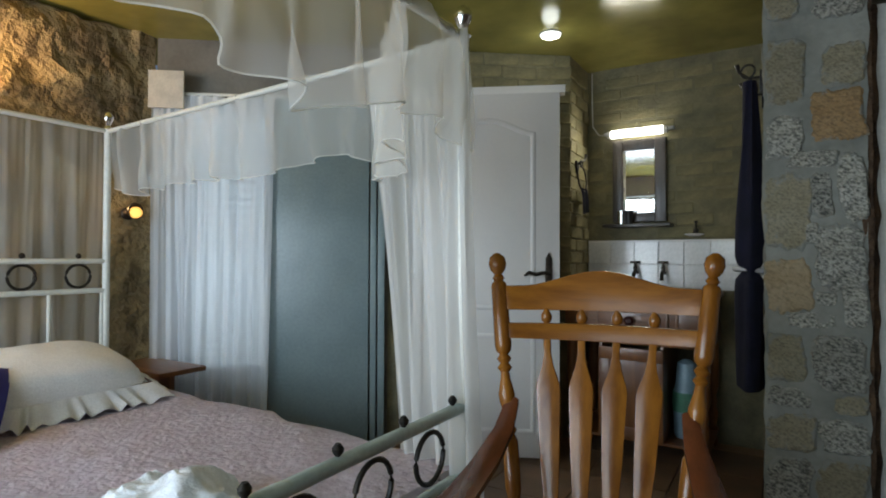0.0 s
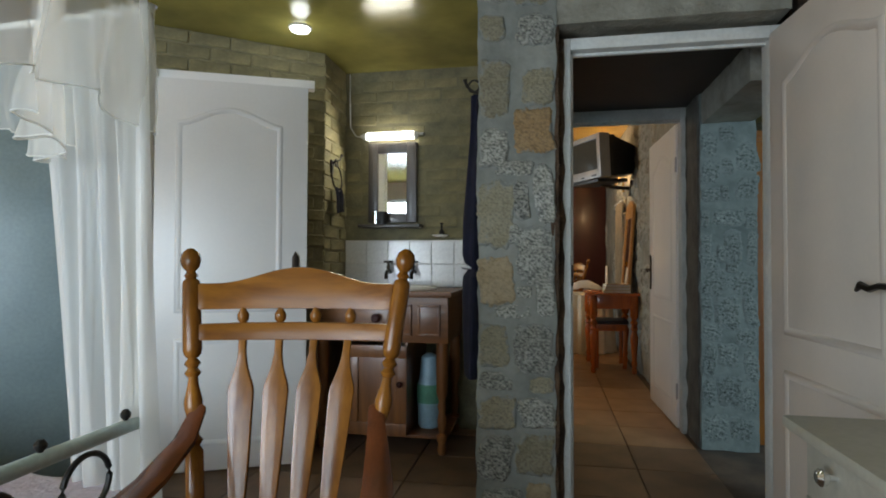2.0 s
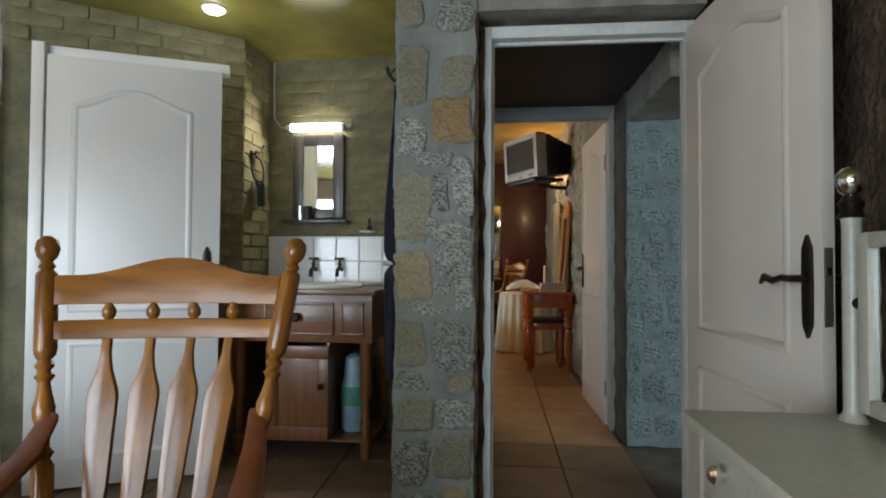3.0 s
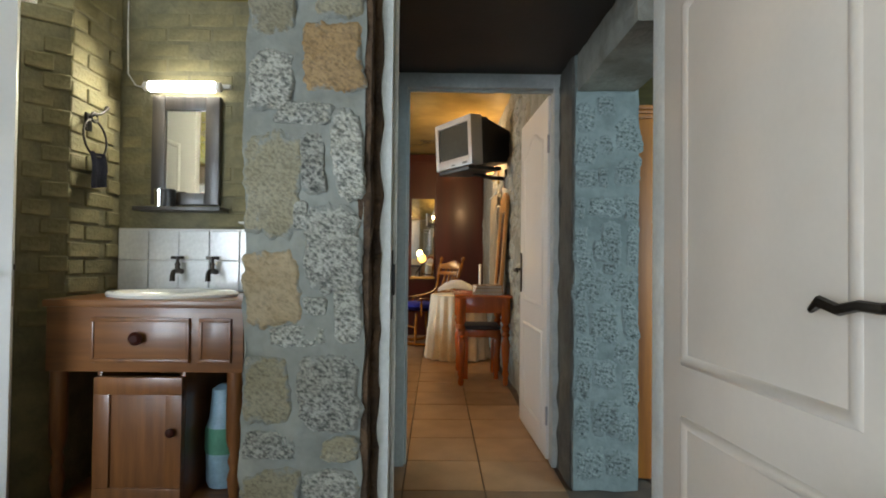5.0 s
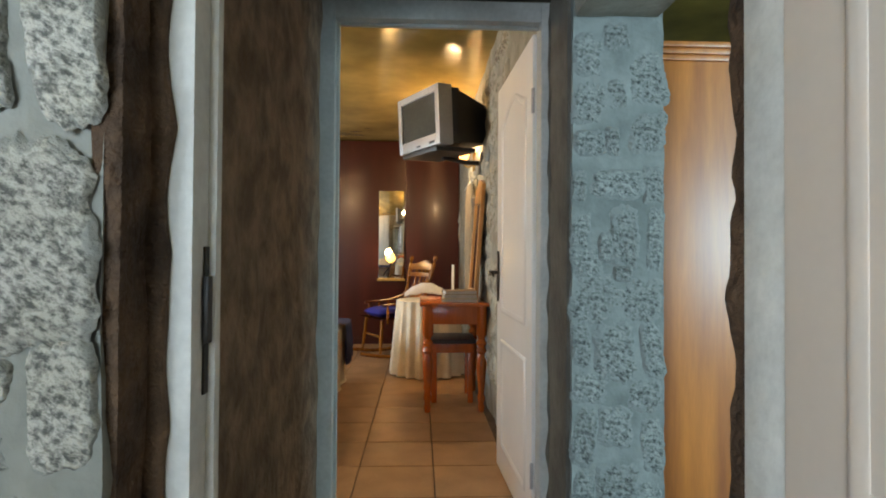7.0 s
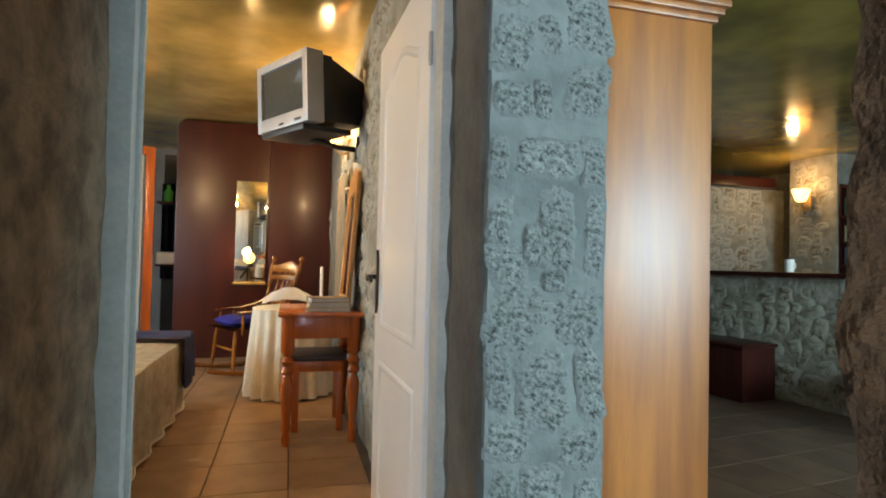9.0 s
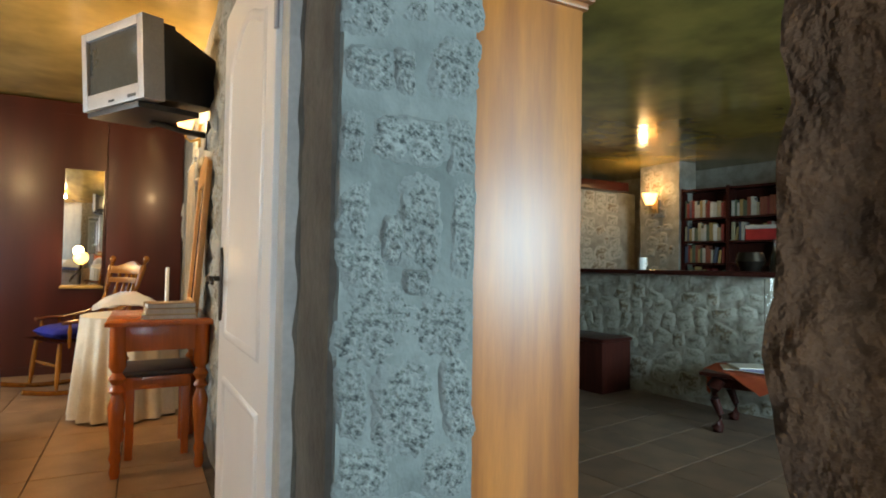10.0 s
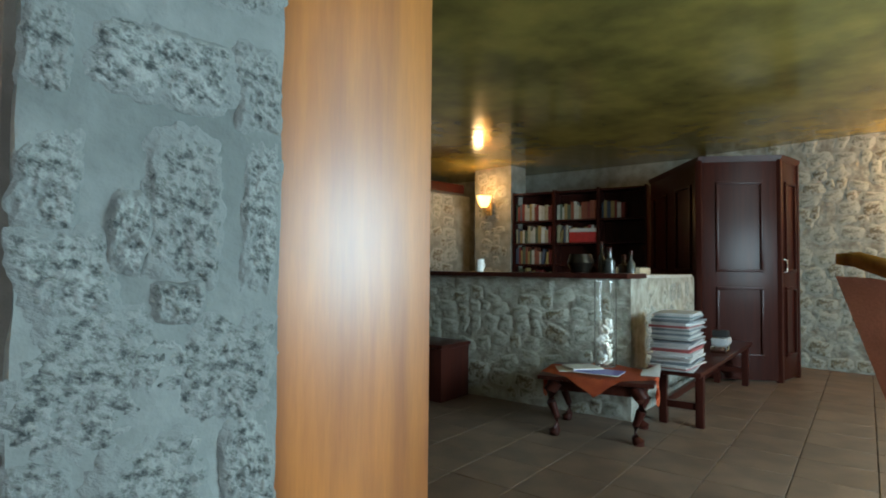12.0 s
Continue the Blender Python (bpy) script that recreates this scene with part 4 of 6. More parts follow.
wall_spot("bronze wall spot shining on the stone", place_z(-3.14, 0.86, 1.92, 10), 58.0, "bed_wall_bulb")

# Dressing table with swing mirror.
table = thing("dressing_table", "cream painted dressing table with a drawer", "table")
CREAM_PAINT = mat("cream_table_paint", (0.40, 0.385, 0.325), (0.35, 0.335, 0.28), 0.35, 0, 4, 60, 0.04)
part("tabletop", block(0.71, 0.38, 0.735, 1.24, 1.46, 0.762, 0.008), CREAM_PAINT, table)
part("apron", block(0.745, 0.42, 0.60, 1.22, 1.42, 0.735, 0.004), CREAM_PAINT, table)
for y0, y1 in ((0.46, 0.90), (0.94, 1.38)):
    dr = part("drawer", block(0.735, y0, 0.615, 0.745, y1, 0.725, 0.003), CREAM_PAINT, table)
    part("knob", turned([(0.006, 0), (0.007, 0.012), (0.016, 0.02), (0.018, 0.028), (0.010, 0.036)], m=Matrix.Translation((0.735, y1 - 0.11, 0.69)) @ Matrix.Rotation(radians(-90), 4, "Y"), seg=8), CHROME, dr, "faceted glass and chrome knob")
for x in (0.765, 1.195):
    for y in (0.44, 1.40):
        part("leg", rod([(x, y, 0.60), (x, y, 0.35), (x, y, 0.0)], [0.028, 0.022, 0.014], 10), CREAM_PAINT, table)
swing = thing("dressing_mirror", "white swing mirror with chrome ball posts", "mirror")
for y in (0.72, 1.40):
    p = part("post", turned([(0.028, 0), (0.022, 0.01), (0.018, 0.02), (0.018, 0.40), (0.02, 0.41)], (1.03, y, 0.762), 14), CREAM_PAINT, swing)
    part("collar", turned([(0.026, 0), (0.018, 0.015), (0.024, 0.03), (0.014, 0.045)], (1.03, y, 1.172), 14), BRONZE, p, "dark brass collar")
    part("ball", turned([(0.008, 0), (0.022, 0.012), (0.029, 0.03), (0.027, 0.045), (0.016, 0.058), (0.004, 0.062)], (1.03, y, 1.215), 16), CHROME, p, "chrome ball finial")
for a in ((0.76, 0.82, 0.79, 1.34), (1.33, 0.82, 1.36, 1.34), (0.79, 0.82, 1.33, 0.85), (0.79, 1.31, 1.33, 1.34)):
    part("frame", block(1.015, a[0], a[1] - 0.03, 1.045, a[2], a[3] - 0.20, 0.004) if a[3] > 1.3 and a[1] < 1.0 else block(1.015, a[0], a[1] - 0.03 if a[1] < 1 else 1.11, 1.045, a[2], a[3] - 0.03 if a[3] < 1 else 1.14, 0.004), CREAM_PAINT, swing)
part("glass", block(1.026, 0.79, 0.82, 1.030, 1.33, 1.11), MIRROR, swing, "mirror glass")
for y in (0.745, 1.375):
    part("pivot", turned([(0.008, -0.02), (0.014, 0.0), (0.008, 0.02)], m=Matrix.Translation((1.03, y, 1.0)) @ Matrix.Rotation(radians(90), 4, "X"), seg=10), BRONZE, swing)

# ---- bathroom corner ----
van = thing("vanity_unit", "carved oak washstand with drawer and doors", "washstand")
VX0, VX1, VY0, VY1 = -1.165, -0.36, 3.19, 3.71
part("top", block(VX0, VY0 - 0.015, 0.897, VX1 + 0.02, VY1, 0.927, 0.006), OAK, van)
part("frame", block(VX0 + 0.01, VY0, 0.635, VX1, VY1, 0.897, 0.004), OAK, van)
for x0, x1 in ((-0.968, -0.572), (-0.535, -0.405)):
    d = part("drawer", bevel(slab([(x0, 0.675), (x1, 0.675), (x1, 0.855), (x0, 0.855)], 0.016, Matrix.Translation((0, VY0 - 0.003, 0))), 0.004), OAK, van)
    xc = (x0 + x1) / 2
    for f in ((x0, 0.675, x1, 0.69), (x0, 0.84, x1, 0.855), (x0, 0.69, x0 + 0.014, 0.84), (x1 - 0.014, 0.69, x1, 0.84)):
        part("drawer_moulding", block(f[0], VY0 - 0.018, f[1], f[2], VY0 - 0.008, f[3], 0.003), OAK_V, d)
    if x0 < -0.9:
        part("knob", turned([(0.010, 0), (0.012, 0.012), (0.026, 0.022), (0.027, 0.032), (0.015, 0.042)], m=Matrix.Translation((xc - 0.006, VY0 - 0.01, 0.775)) @ Matrix.Rotation(radians(90), 4, "X"), seg=14), MAHOGANY, d, "dark turned knob")
dr = part("cupboard_door", block(-0.955, VY0 + 0.005, 0.10, -0.60, VY0 + 0.025, 0.615, 0.004), OAK_V, van)
for f in ((-0.955, 0.10, -0.60, 0.17), (-0.955, 0.545, -0.60, 0.615), (-0.955, 0.17, -0.89, 0.545), (-0.665, 0.17, -0.60, 0.545)):
    part("rail", block(f[0], VY0 - 0.008, f[1], f[2], VY0 + 0.005, f[3], 0.004), OAK_V, dr)
part("knob", turned([(0.008, 0), (0.009, 0.01), (0.018, 0.018), (0.018, 0.026), (0.01, 0.032)], m=Matrix.Translation((-0.635, VY0 - 0.01, 0.40)) @ Matrix.Rotation(radians(90), 4, "X"), seg=14), MAHOGANY, dr, "dark turned knob")
part("cupboard_side", block(-0.62, VY0 + 0.026, 0.10, -0.60, VY1, 0.635, 0.003), OAK_V, van)
part("cupboard_side", block(-0.96, VY0 + 0.026, 0.10, -0.94, VY1, 0.635, 0.003), OAK_V, van)
part("bottom_board", block(VX0 + 0.02, VY0 + 0.03, 0.085, VX1 - 0.01, VY1, 0.10, 0.003), OAK, van)
leg_prof = [(0.020, 0), (0.030, 0.03), (0.022, 0.06), (0.033, 0.09), (0.033, 0.11), (0.018, 0.12), (0.026, 0.17), (0.029, 0.20), (0.018, 0.24), (0.027, 0.27), (0.018, 0.30), (0.030, 0.34), (0.034, 0.36), (0.034, 0.635)]
for x in (VX0 + 0.045, VX1 - 0.04):
    for y in (VY0 + 0.035, VY1 - 0.04):
        part("leg", turned(leg_prof, (x, y, 0), 14), OAK_V, van)
basin = thing("wash_basin", "oval white porcelain basin set in the washstand", "basin", Matrix.Translation((-0.76, 3.43, 0.928)))


def basin_rim(u, v):
    a = u * 2 * math.pi
    r = [(1.0, 0.0), (1.02, 0.012), (0.97, 0.022), (0.88, 0.02), (0.82, 0.0), (0.70, -0.012)][min(5, round(v * 5))]
    wob = 1 + 0.03 * math.cos(4 * a)
    return Vector((0.275 * r[0] * wob * math.cos(a), 0.205 * r[0] * wob * math.sin(a), r[1]))


part("rim", sheet(basin_rim, 48, 5), PORCELAIN, basin)
part("bowl", turned([(0.16, 0.004), (0.05, 0.002), (0.012, 0.001)], m=Matrix.Diagonal((1.25, 0.95, 1, 1)), seg=36), PORCELAIN, basin)
for x in (-0.85, -0.68):
    t = thing("tap", "dark bronze pillar tap over the basin", "tap", Matrix.Translation((x, 3.70, 1.03)), "basin taps")
    part("spout", rod([(0, 0.01, 0.0), (0, -0.03, 0.005), (0, -0.075, 0.0), (0, -0.085, -0.012), (0, -0.086, -0.045)], [0.014, 0.013, 0.012, 0.012, 0.013], 10), BRONZE, t)
    part("stem", turned([(0.014, 0), (0.011, 0.02), (0.014, 0.03), (0.008, 0.045), (0.009, 0.06)], (0, -0.035, 0.005), 12), BRONZE, t)
    part("cross_handle", rod([(-0.03, -0.035, 0.068), (0, -0.035, 0.07), (0.03, -0.035, 0.068)], [0.008, 0.006, 0.008], 8), BRONZE, t)
    part("cross_handle", rod([(0, -0.065, 0.068), (0, -0.035, 0.07), (0, -0.005, 0.068)], [0.008, 0.006, 0.008], 8), BRONZE, t)
part("grout_bed", block(-1.172, 3.7235, 0.93, -0.105, 3.7275, 1.243), WHITE_PAINT, wall_bath, "white tile grout")
mir = thing("bathroom_mirror", "dark wood framed mirror with a shelf", "mirror")
for a in ((-1.0, 1.36, -0.935, 1.90), (-0.735, 1.36, -0.665, 1.90), (-0.935, 1.36, -0.735, 1.42), (-0.935, 1.83, -0.735, 1.90)):
    part("frame", block(a[0], 3.685, a[1], a[2], 3.722, a[3], 0.005), MIRROR_FRAME, mir)
part("glass", block(-0.935, 3.700, 1.42, -0.735, 3.706, 1.83), MIRROR, mir, "mirror glass")
part("shelf", block(-1.045, 3.60, 1.325, -0.625, 3.722, 1.345, 0.004), MIRROR_FRAME, mir)
for x in (-0.93, -0.885):
    g = turned([(0.026, 0), (0.030, 0.085), (0.028, 0.085), (0.024, 0.004)], (x, 3.645, 1.346), 16)
    solid("tumbler", g, CHROME if x < -0.9 else BLACK_PLASTIC, "steel tumbler on the mirror shelf" if x < -0.9 else "dark tumbler on the mirror shelf", "cup")
lt = thing("mirror_light", "lit fluorescent tube over the mirror", "light")
part("batten", block(-1.06, 3.695, 1.945, -0.62, 3.722, 1.965, 0.003), WHITE_PAINT, lt)
part("diffuser", rod([(-1.0, 3.66, 1.94), (-0.68, 3.66, 1.94)], 0.026, 14), TUBE_GLOW, lt, "glowing white tube")
for x in (-1.015, -0.665):
    part("end_cap", rod([(x - 0.012, 3.665, 1.94), (x + 0.012, 3.665, 1.94)], 0.024, 12), WHITE_PAINT, lt)
part("cable", rod([(-1.06, 3.715, 1.95), (-1.10, 3.718, 1.96), (-1.14, 3.719, 2.02), (-1.145, 3.719, 2.2), (-1.145, 3.719, 2.39)], 0.004, 6), WHITE_PAINT, lt, "thin white cable")
tube_lamp = area_lamp("mirror_tube_lamp", (-0.84, 3.62, 1.93), (-0.84, 3.0, 1.55), 0.34, 0.05, 6.0, (1.0, 0.95, 0.72))
soap = thing("soap_dish", "soap dish with a dark pump on the tiles", "soap dish", Matrix.Translation((-0.50, 3.67, 1.262)))
part("dish", turned([(0.03, 0), (0.055, 0.008), (0.058, 0.014), (0.05, 0.012)], seg=18), PORCELAIN, soap)
part("pump", turned([(0.016, 0.012), (0.016, 0.04), (0.006, 0.05), (0.006, 0.08), (0.012, 0.085), (0.012, 0.092)], (0.01, 0, 0), 12), BLACK_IRON, soap)
tr = thing("towel_ring", "black wrought iron towel ring on brick", "towel ring", Matrix.Translation((-1.172, 3.45, 1.70)))
part("plate", block(0, -0.02, -0.03, 0.012, 0.02, 0.05, 0.003), BLACK_IRON, tr)
part("scroll", rod([(0.01, 0, 0.03), (0.04, -0.01, 0.04), (0.05, 0.02, 0.05), (0.045, 0.06, 0.075), (0.04, 0.085, 0.095)], [0.007, 0.006, 0.006, 0.006, 0.011], 8), BLACK_IRON, tr)
part("scroll", ring((0.035, 0, 0.03), 0.022, 0.005, (1, 0, 0)), BLACK_IRON, tr)
part("ring", ring((0.04, 0, -0.065), 0.085, 0.005, (1, 0, 0.1)), BLACK_IRON, tr)
cloth = sheet(lambda u, v: Vector((-1.125 + 0.012 * math.sin(u * 9) + 0.02 * v, 3.395 + 0.11 * u + 0.012 * math.sin(v * 5), 1.57 - 0.17 * v + 0.02 * u * v)), 10, 10, 0.012)
solid("face_cloth", cloth, NAVY, "dark navy face cloth hanging on the ring", "cloth")
# Robes on hooks on the pillar's side.
for k, (y, z) in enumerate(((2.84, 1.93), (3.15, 1.93))):
    hk = thing("coat_hook", "black iron coat hook on the pillar", "hook", Matrix.Translation((-0.115, y, z)), "coat hooks")
    part("plate", block(-0.008, -0.015, -0.05, 0.008, 0.015, 0.05, 0.002), BLACK_IRON, hk)
    part("hook", rod([(-0.005, 0, 0.02), (-0.05, 0, 0.02), (-0.09, -0.01, 0.05), (-0.10, -0.02, 0.085)], [0.006, 0.006, 0.007, 0.011], 8), BLACK_IRON, hk)
    part("hook", ring((-0.055, -0.01, 0.05), 0.03, 0.005, (0.3, 1, 0)), BLACK_IRON, hk)
robe = thing("bathrobe", "long navy bathrobe hanging on a hook", "bathrobe")


def robe_at(u, v):
    a = u * 2 * math.pi
    z = 1.95 - 1.42 * v
    wx = 0.022 + 0.035 * min(1, v * 2.2) + 0.01 * math.sin(a * 3 + v * 6)
    wy = 0.03 + 0.14 * min(1, v * 2.0) + 0.012 * math.sin(a * 5 + v * 4)
    pinch = 1 - 0.45 * math.exp(-((v - 0.62) / 0.02) ** 2)
    return Vector((-0.165 + wx * pinch * math.cos(a), 2.88 + 0.02 * v + 0.8 * wy * pinch * math.sin(a), z))


part("robe_body", sheet(robe_at, 40, 40), NAVY, robe)
part("belt", ring((-0.168, 2.89, 1.07), 0.062, 0.012, (0.1, 0.1, 1)), LINEN, robe, "pale tied belt")
bin_ = thing("cleaning_bottle", "pale blue and green plastic container beside the washstand", "bottle", Matrix.Translation((-0.51, 3.40, 0.105)))
part("body", turned([(0.06, 0), (0.07, 0.02), (0.075, 0.25), (0.06, 0.30), (0.05, 0.42), (0.02, 0.44)], seg=18), plain("pale_blue_plastic", (0.32, 0.48, 0.58), 0.35), bin_)
part("label_band", turned([(0.0765, 0.15), (0.078, 0.17), (0.078, 0.24), (0.0765, 0.26)], seg=18), plain("green_plastic", (0.12, 0.33, 0.22), 0.35), bin_)
# Glowing disc stands in for a bright spot on the glossy ceiling.
cl = thing("ceiling_lamp", "small frosted glowing disc on the olive ceiling", "lamp", Matrix.Translation((-1.16, 2.95, 2.40)))
part("base", turned([(0.062, -0.008), (0.062, 0)], seg=24), WHITE_PAINT, cl)
part("globe", turned([(0.01, -0.026), (0.035, -0.023), (0.050, -0.016), (0.054, -0.008)], seg=24), SPOT_GLOW, cl, "glowing frosted globe")
bulb_lamp("ceiling_lamp_bulb", (-1.16, 2.95, 2.30), 1.2, (0.95, 1.0, 0.95), 0.05)

# ---- twin room ----
rp = thing("mahogany_partition", "tall red mahogany cupboard wall across the room", "cupboard")
part("carcass", bevel(slab([(-0.57, 0.0), (1.09, 0.0), (1.09, 2.62), (-0.50, 2.62), (-0.555, 2.58), (-0.57, 2.52)], 0.60, Matrix.Translation((0, 9.30, 0))), 0.006), RED_PANEL, rp)
for x0, x1 in ((-0.555, 0.40), (0.41, 1.085)):
    part("door_panel", block(x0, 8.985, 0.08, x1, 9.0, 2.50, 0.004), RED_PANEL, rp)
wm = thing("cupboard_mirror", "tall narrow mirror on the mahogany cupboard", "mirror")
part("glass", block(0.055, 8.972, 0.84, 0.38, 8.980, 1.97, 0.002), MIRROR, wm)
part("ledge", block(0.04, 8.93, 0.815, 0.395, 8.984, 0.84, 0.004), plain("brass_ledge", (0.5, 0.3, 0.08), 0.3), wm, "brassy mirror ledge")
bl = thing("wall_lamp", "small warm lamp in front of the mirror", "lamp")
part("arm", rod([(0.12, 8.97, 0.88), (0.14, 8.92, 0.92), (0.20, 8.90, 1.0), (0.21, 8.90, 1.06)], 0.008), BRONZE, bl)
part("bulb", turned([(0.02, 0), (0.055, 0.03), (0.062, 0.06), (0.045, 0.10), (0.01, 0.115)], (0.21, 8.90, 1.05), 16), BULB_GLOW, bl, "glowing warm bulb")
bulb_lamp("mirror_lamp_bulb", (0.16, 8.80, 1.16), 2.6, WARM, 0.06)
# Dark opening and curtained glass door beside the partition.
gd = thing("glass_door", "orange wood glass door with white curtain", "door", place_z(-0.752, 8.86, 0, 10))
tagged(gd, kind="structure")
part("stile", block(-0.088, -0.03, 0, 0.0, 0.03, 2.26, 0.004), ORANGE_WOOD, gd)
part("stile", block(-0.95, -0.03, 0, -0.85, 0.03, 2.26, 0.004), ORANGE_WOOD, gd)
part("rail", block(-0.85, -0.03, 2.17, -0.088, 0.03, 2.26, 0.004), ORANGE_WOOD, gd)
part("rail", block(-0.85, -0.03, 0.0, -0.088, 0.03, 0.25, 0.004), ORANGE_WOOD, gd)
g = part("pane", block(-0.85, -0.004, 0.25, -0.088, 0.004, 2.17), CLEAR, gd)
g.visible_shadow = False
net("door_curtain", "white gathered curtain before the glass door", lambda u: (-1.62 + 0.78 * u, 8.62 + 0.14 * u, 2.16), lambda u: (-1.62 + 0.78 * u, 8.62 + 0.14 * u, 0.05), 12, 0.02, LACE, nv=20, nu=160, seed=12)
dk = thing("wardrobe_niche", "open niche with hanging clothes and black panel for darkness", "closet")
# Black panel stands in for the darkness behind the gap.
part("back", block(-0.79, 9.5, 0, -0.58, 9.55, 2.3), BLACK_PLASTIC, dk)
part("garment", sheet(lambda u, v: Vector((-0.79 + 0.20 * u, 9.42 + 0.02 * math.sin(u * 14), 1.95 - 1.1 * v)), 14, 6, 0.02), NAVY, dk)
part("folded_linen", block(-0.79, 9.2, 1.02, -0.6, 9.4, 1.16, 0.02), LINEN, dk)
part("green_bottle", turned([(0.05, 0), (0.05, 0.12), (0.02, 0.16), (0.02, 0.2)], (-0.70, 9.30, 1.72), 12), plain("green_plastic_bottle", (0.1, 0.55, 0.08), 0.3), dk)
part("shelf_board", block(-0.79, 9.15, 1.70, -0.58, 9.5, 1.72, 0.003), MAHOGANY, dk)
part("shelf_board", block(-0.79, 9.15, 1.0, -0.58, 9.5, 1.02, 0.003), MAHOGANY, dk)

# Television on its bracket.
TVM = Matrix.Translation((0.575, 6.12, 2.18)) @ Matrix.Rotation(radians(-60), 4, "Z") @ Matrix.Rotation(radians(3), 4, "X")
tv = thing("television", "old silver tube television on a wall bracket", "television", TVM)
W, Hh = 0.63, 0.445
for a in ((-W / 2, -Hh / 2, -W / 2 + 0.055, Hh / 2), (W / 2 - 0.055, -Hh / 2, W / 2, Hh / 2), (-W / 2 + 0.055, Hh / 2 - 0.05, W / 2 - 0.055, Hh / 2), (-W / 2 + 0.055, -Hh / 2, W / 2 - 0.055, -Hh / 2 + 0.085)):
    part("bezel", block(a[0], -0.02, a[1], a[2], 0.10, a[3], 0.005), SILVER, tv)
part("screen", sheet(lambda u, v: Vector((-0.262 + 0.524 * u, -0.002 - 0.014 * math.sin(math.pi * u) * math.sin(math.pi * v), -0.147 + 0.33 * v)), 12, 10), SCREEN, tv, "dark grey curved screen")
part("back_shell", bevel(slab([(-0.30, -0.21), (0.30, -0.21), (0.30, 0.21), (-0.30, 0.21)], 0.08, Matrix.Translation((0, 0.14, 0))), 0.01), BLACK_PLASTIC, tv, "black plastic back")
bm = bmesh.new()
r1 = [bm.verts.new(p) for p in ((-0.29, 0.18, -0.20), (0.29, 0.18, -0.20), (0.29, 0.18, 0.20), (-0.29, 0.18, 0.20))]
r2 = [bm.verts.new(p) for p in ((-0.21, 0.50, -0.18), (0.21, 0.50, -0.18), (0.21, 0.50, 0.12), (-0.21, 0.50, 0.12))]
for j in range(4):
    bm.faces.new((r1[j], r1[(j + 1) % 4], r2[(j + 1) % 4], r2[j]))
bm.faces.new(r1[::-1])
bm.faces.new(r2)
part("tube_housing", bevel(bm, 0.015), BLACK_PLASTIC, tv, "black tapered tube housing")
part("badge", block(-0.03, -0.0215, -0.205, 0.03, -0.019, -0.193), SCREEN, tv)
part("button_strip", block(0.16, -0.022, -0.205, 0.24, -0.019, -0.187, 0.001), BLACK_PLASTIC, tv)
br = thing("television_bracket", "black steel television bracket on the wall", "bracket")
part("tray", block(-0.26, -0.02, -0.265, 0.26, 0.34, -0.232, 0.004, TVM), BLACK_PLASTIC, br)
part("arm", rod([(0.76, 6.25, 1.925), (0.95, 6.33, 1.90), (1.09, 6.38, 1.90)], 0.02, 8), BLACK_PLASTIC, br)
part("wall_plate", block(1.07, 6.30, 1.82, 1.10, 6.46, 1.98, 0.004), BLACK_PLASTIC, br)
sc = thing("wall_lamp", "brass wall lamp with a small warm shade", "lamp")
part("backplate", block(1.07, 6.86, 1.92, 1.10, 6.94, 2.08, 0.006), plain("brass", (0.55, 0.36, 0.12), 0.25), sc)
part("arm", rod([(1.08, 6.90, 1.98), (1.02, 6.88, 1.95), (0.985, 6.87, 1.97), (0.98, 6.87, 2.02)], 0.008), plain("brass_arm", (0.55, 0.36, 0.12), 0.25), sc)
part("shade", turned([(0.035, 0), (0.05, 0.04), (0.062, 0.10), (0.058, 0.10), (0.03, 0.004)], (0.98, 6.87, 2.02), 16), SCONCE_GLOW, sc, "glowing warm glass shade")
bulb_lamp("television_corner_bulb", (0.88, 6.86, 2.16), 25, (1.0, 0.66, 0.32), 0.05)

# Desk with its stool.
desk = thing("desk", "orange varnished pine desk with turned legs", "desk")
part("top", block(0.585, 5.76, 0.765, 1.085, 6.52, 0.79, 0.006), ORANGE_WOOD, desk)
part("apron", block(0.63, 5.80, 0.635, 0.65, 6.48, 0.765, 0.003), ORANGE_WOOD, desk)
part("apron", block(1.03, 5.80, 0.635, 1.05, 6.48, 0.765, 0.003), ORANGE_WOOD, desk)
part("apron", block(0.63, 5.80, 0.635, 1.05, 5.82, 0.765, 0.003), ORANGE_WOOD, desk)
part("apron", block(0.63, 6.46, 0.635, 1.05, 6.48, 0.765, 0.003), ORANGE_WOOD, desk)
dleg = [(0.018, 0), (0.026, 0.03), (0.020, 0.07), (0.030, 0.10), (0.022, 0.14), (0.036, 0.30), (0.040, 0.36), (0.022, 0.42), (0.038, 0.44), (0.024, 0.47), (0.040, 0.50), (0.022, 0.53), (0.040, 0.56), (0.040, 0.765)]
for x in (0.645, 1.035):
    for y in (5.82, 6.46):
        part("leg", turned(dleg, (x, y, 0), 14), ORANGE_WOOD, desk)
stool = thing("stool", "dark seated wooden stool under the desk", "stool")
part("seat", bevel(block(0.66, 6.05, 0.455, 1.02, 6.43, 0.492), 0.014), plain("dark_leather", (0.05, 0.03, 0.025), 0.45), stool, "dark leather seat")
part("seat_frame", block(0.675, 6.065, 0.385, 1.005, 6.415, 0.455, 0.004), ORANGE_WOOD, stool)
for x in (0.70, 0.98):
    for y in (6.09, 6.39):
        part("leg", block(x - 0.02, y - 0.02, 0, x + 0.02, y + 0.02, 0.385, 0.004), ORANGE_WOOD, stool)
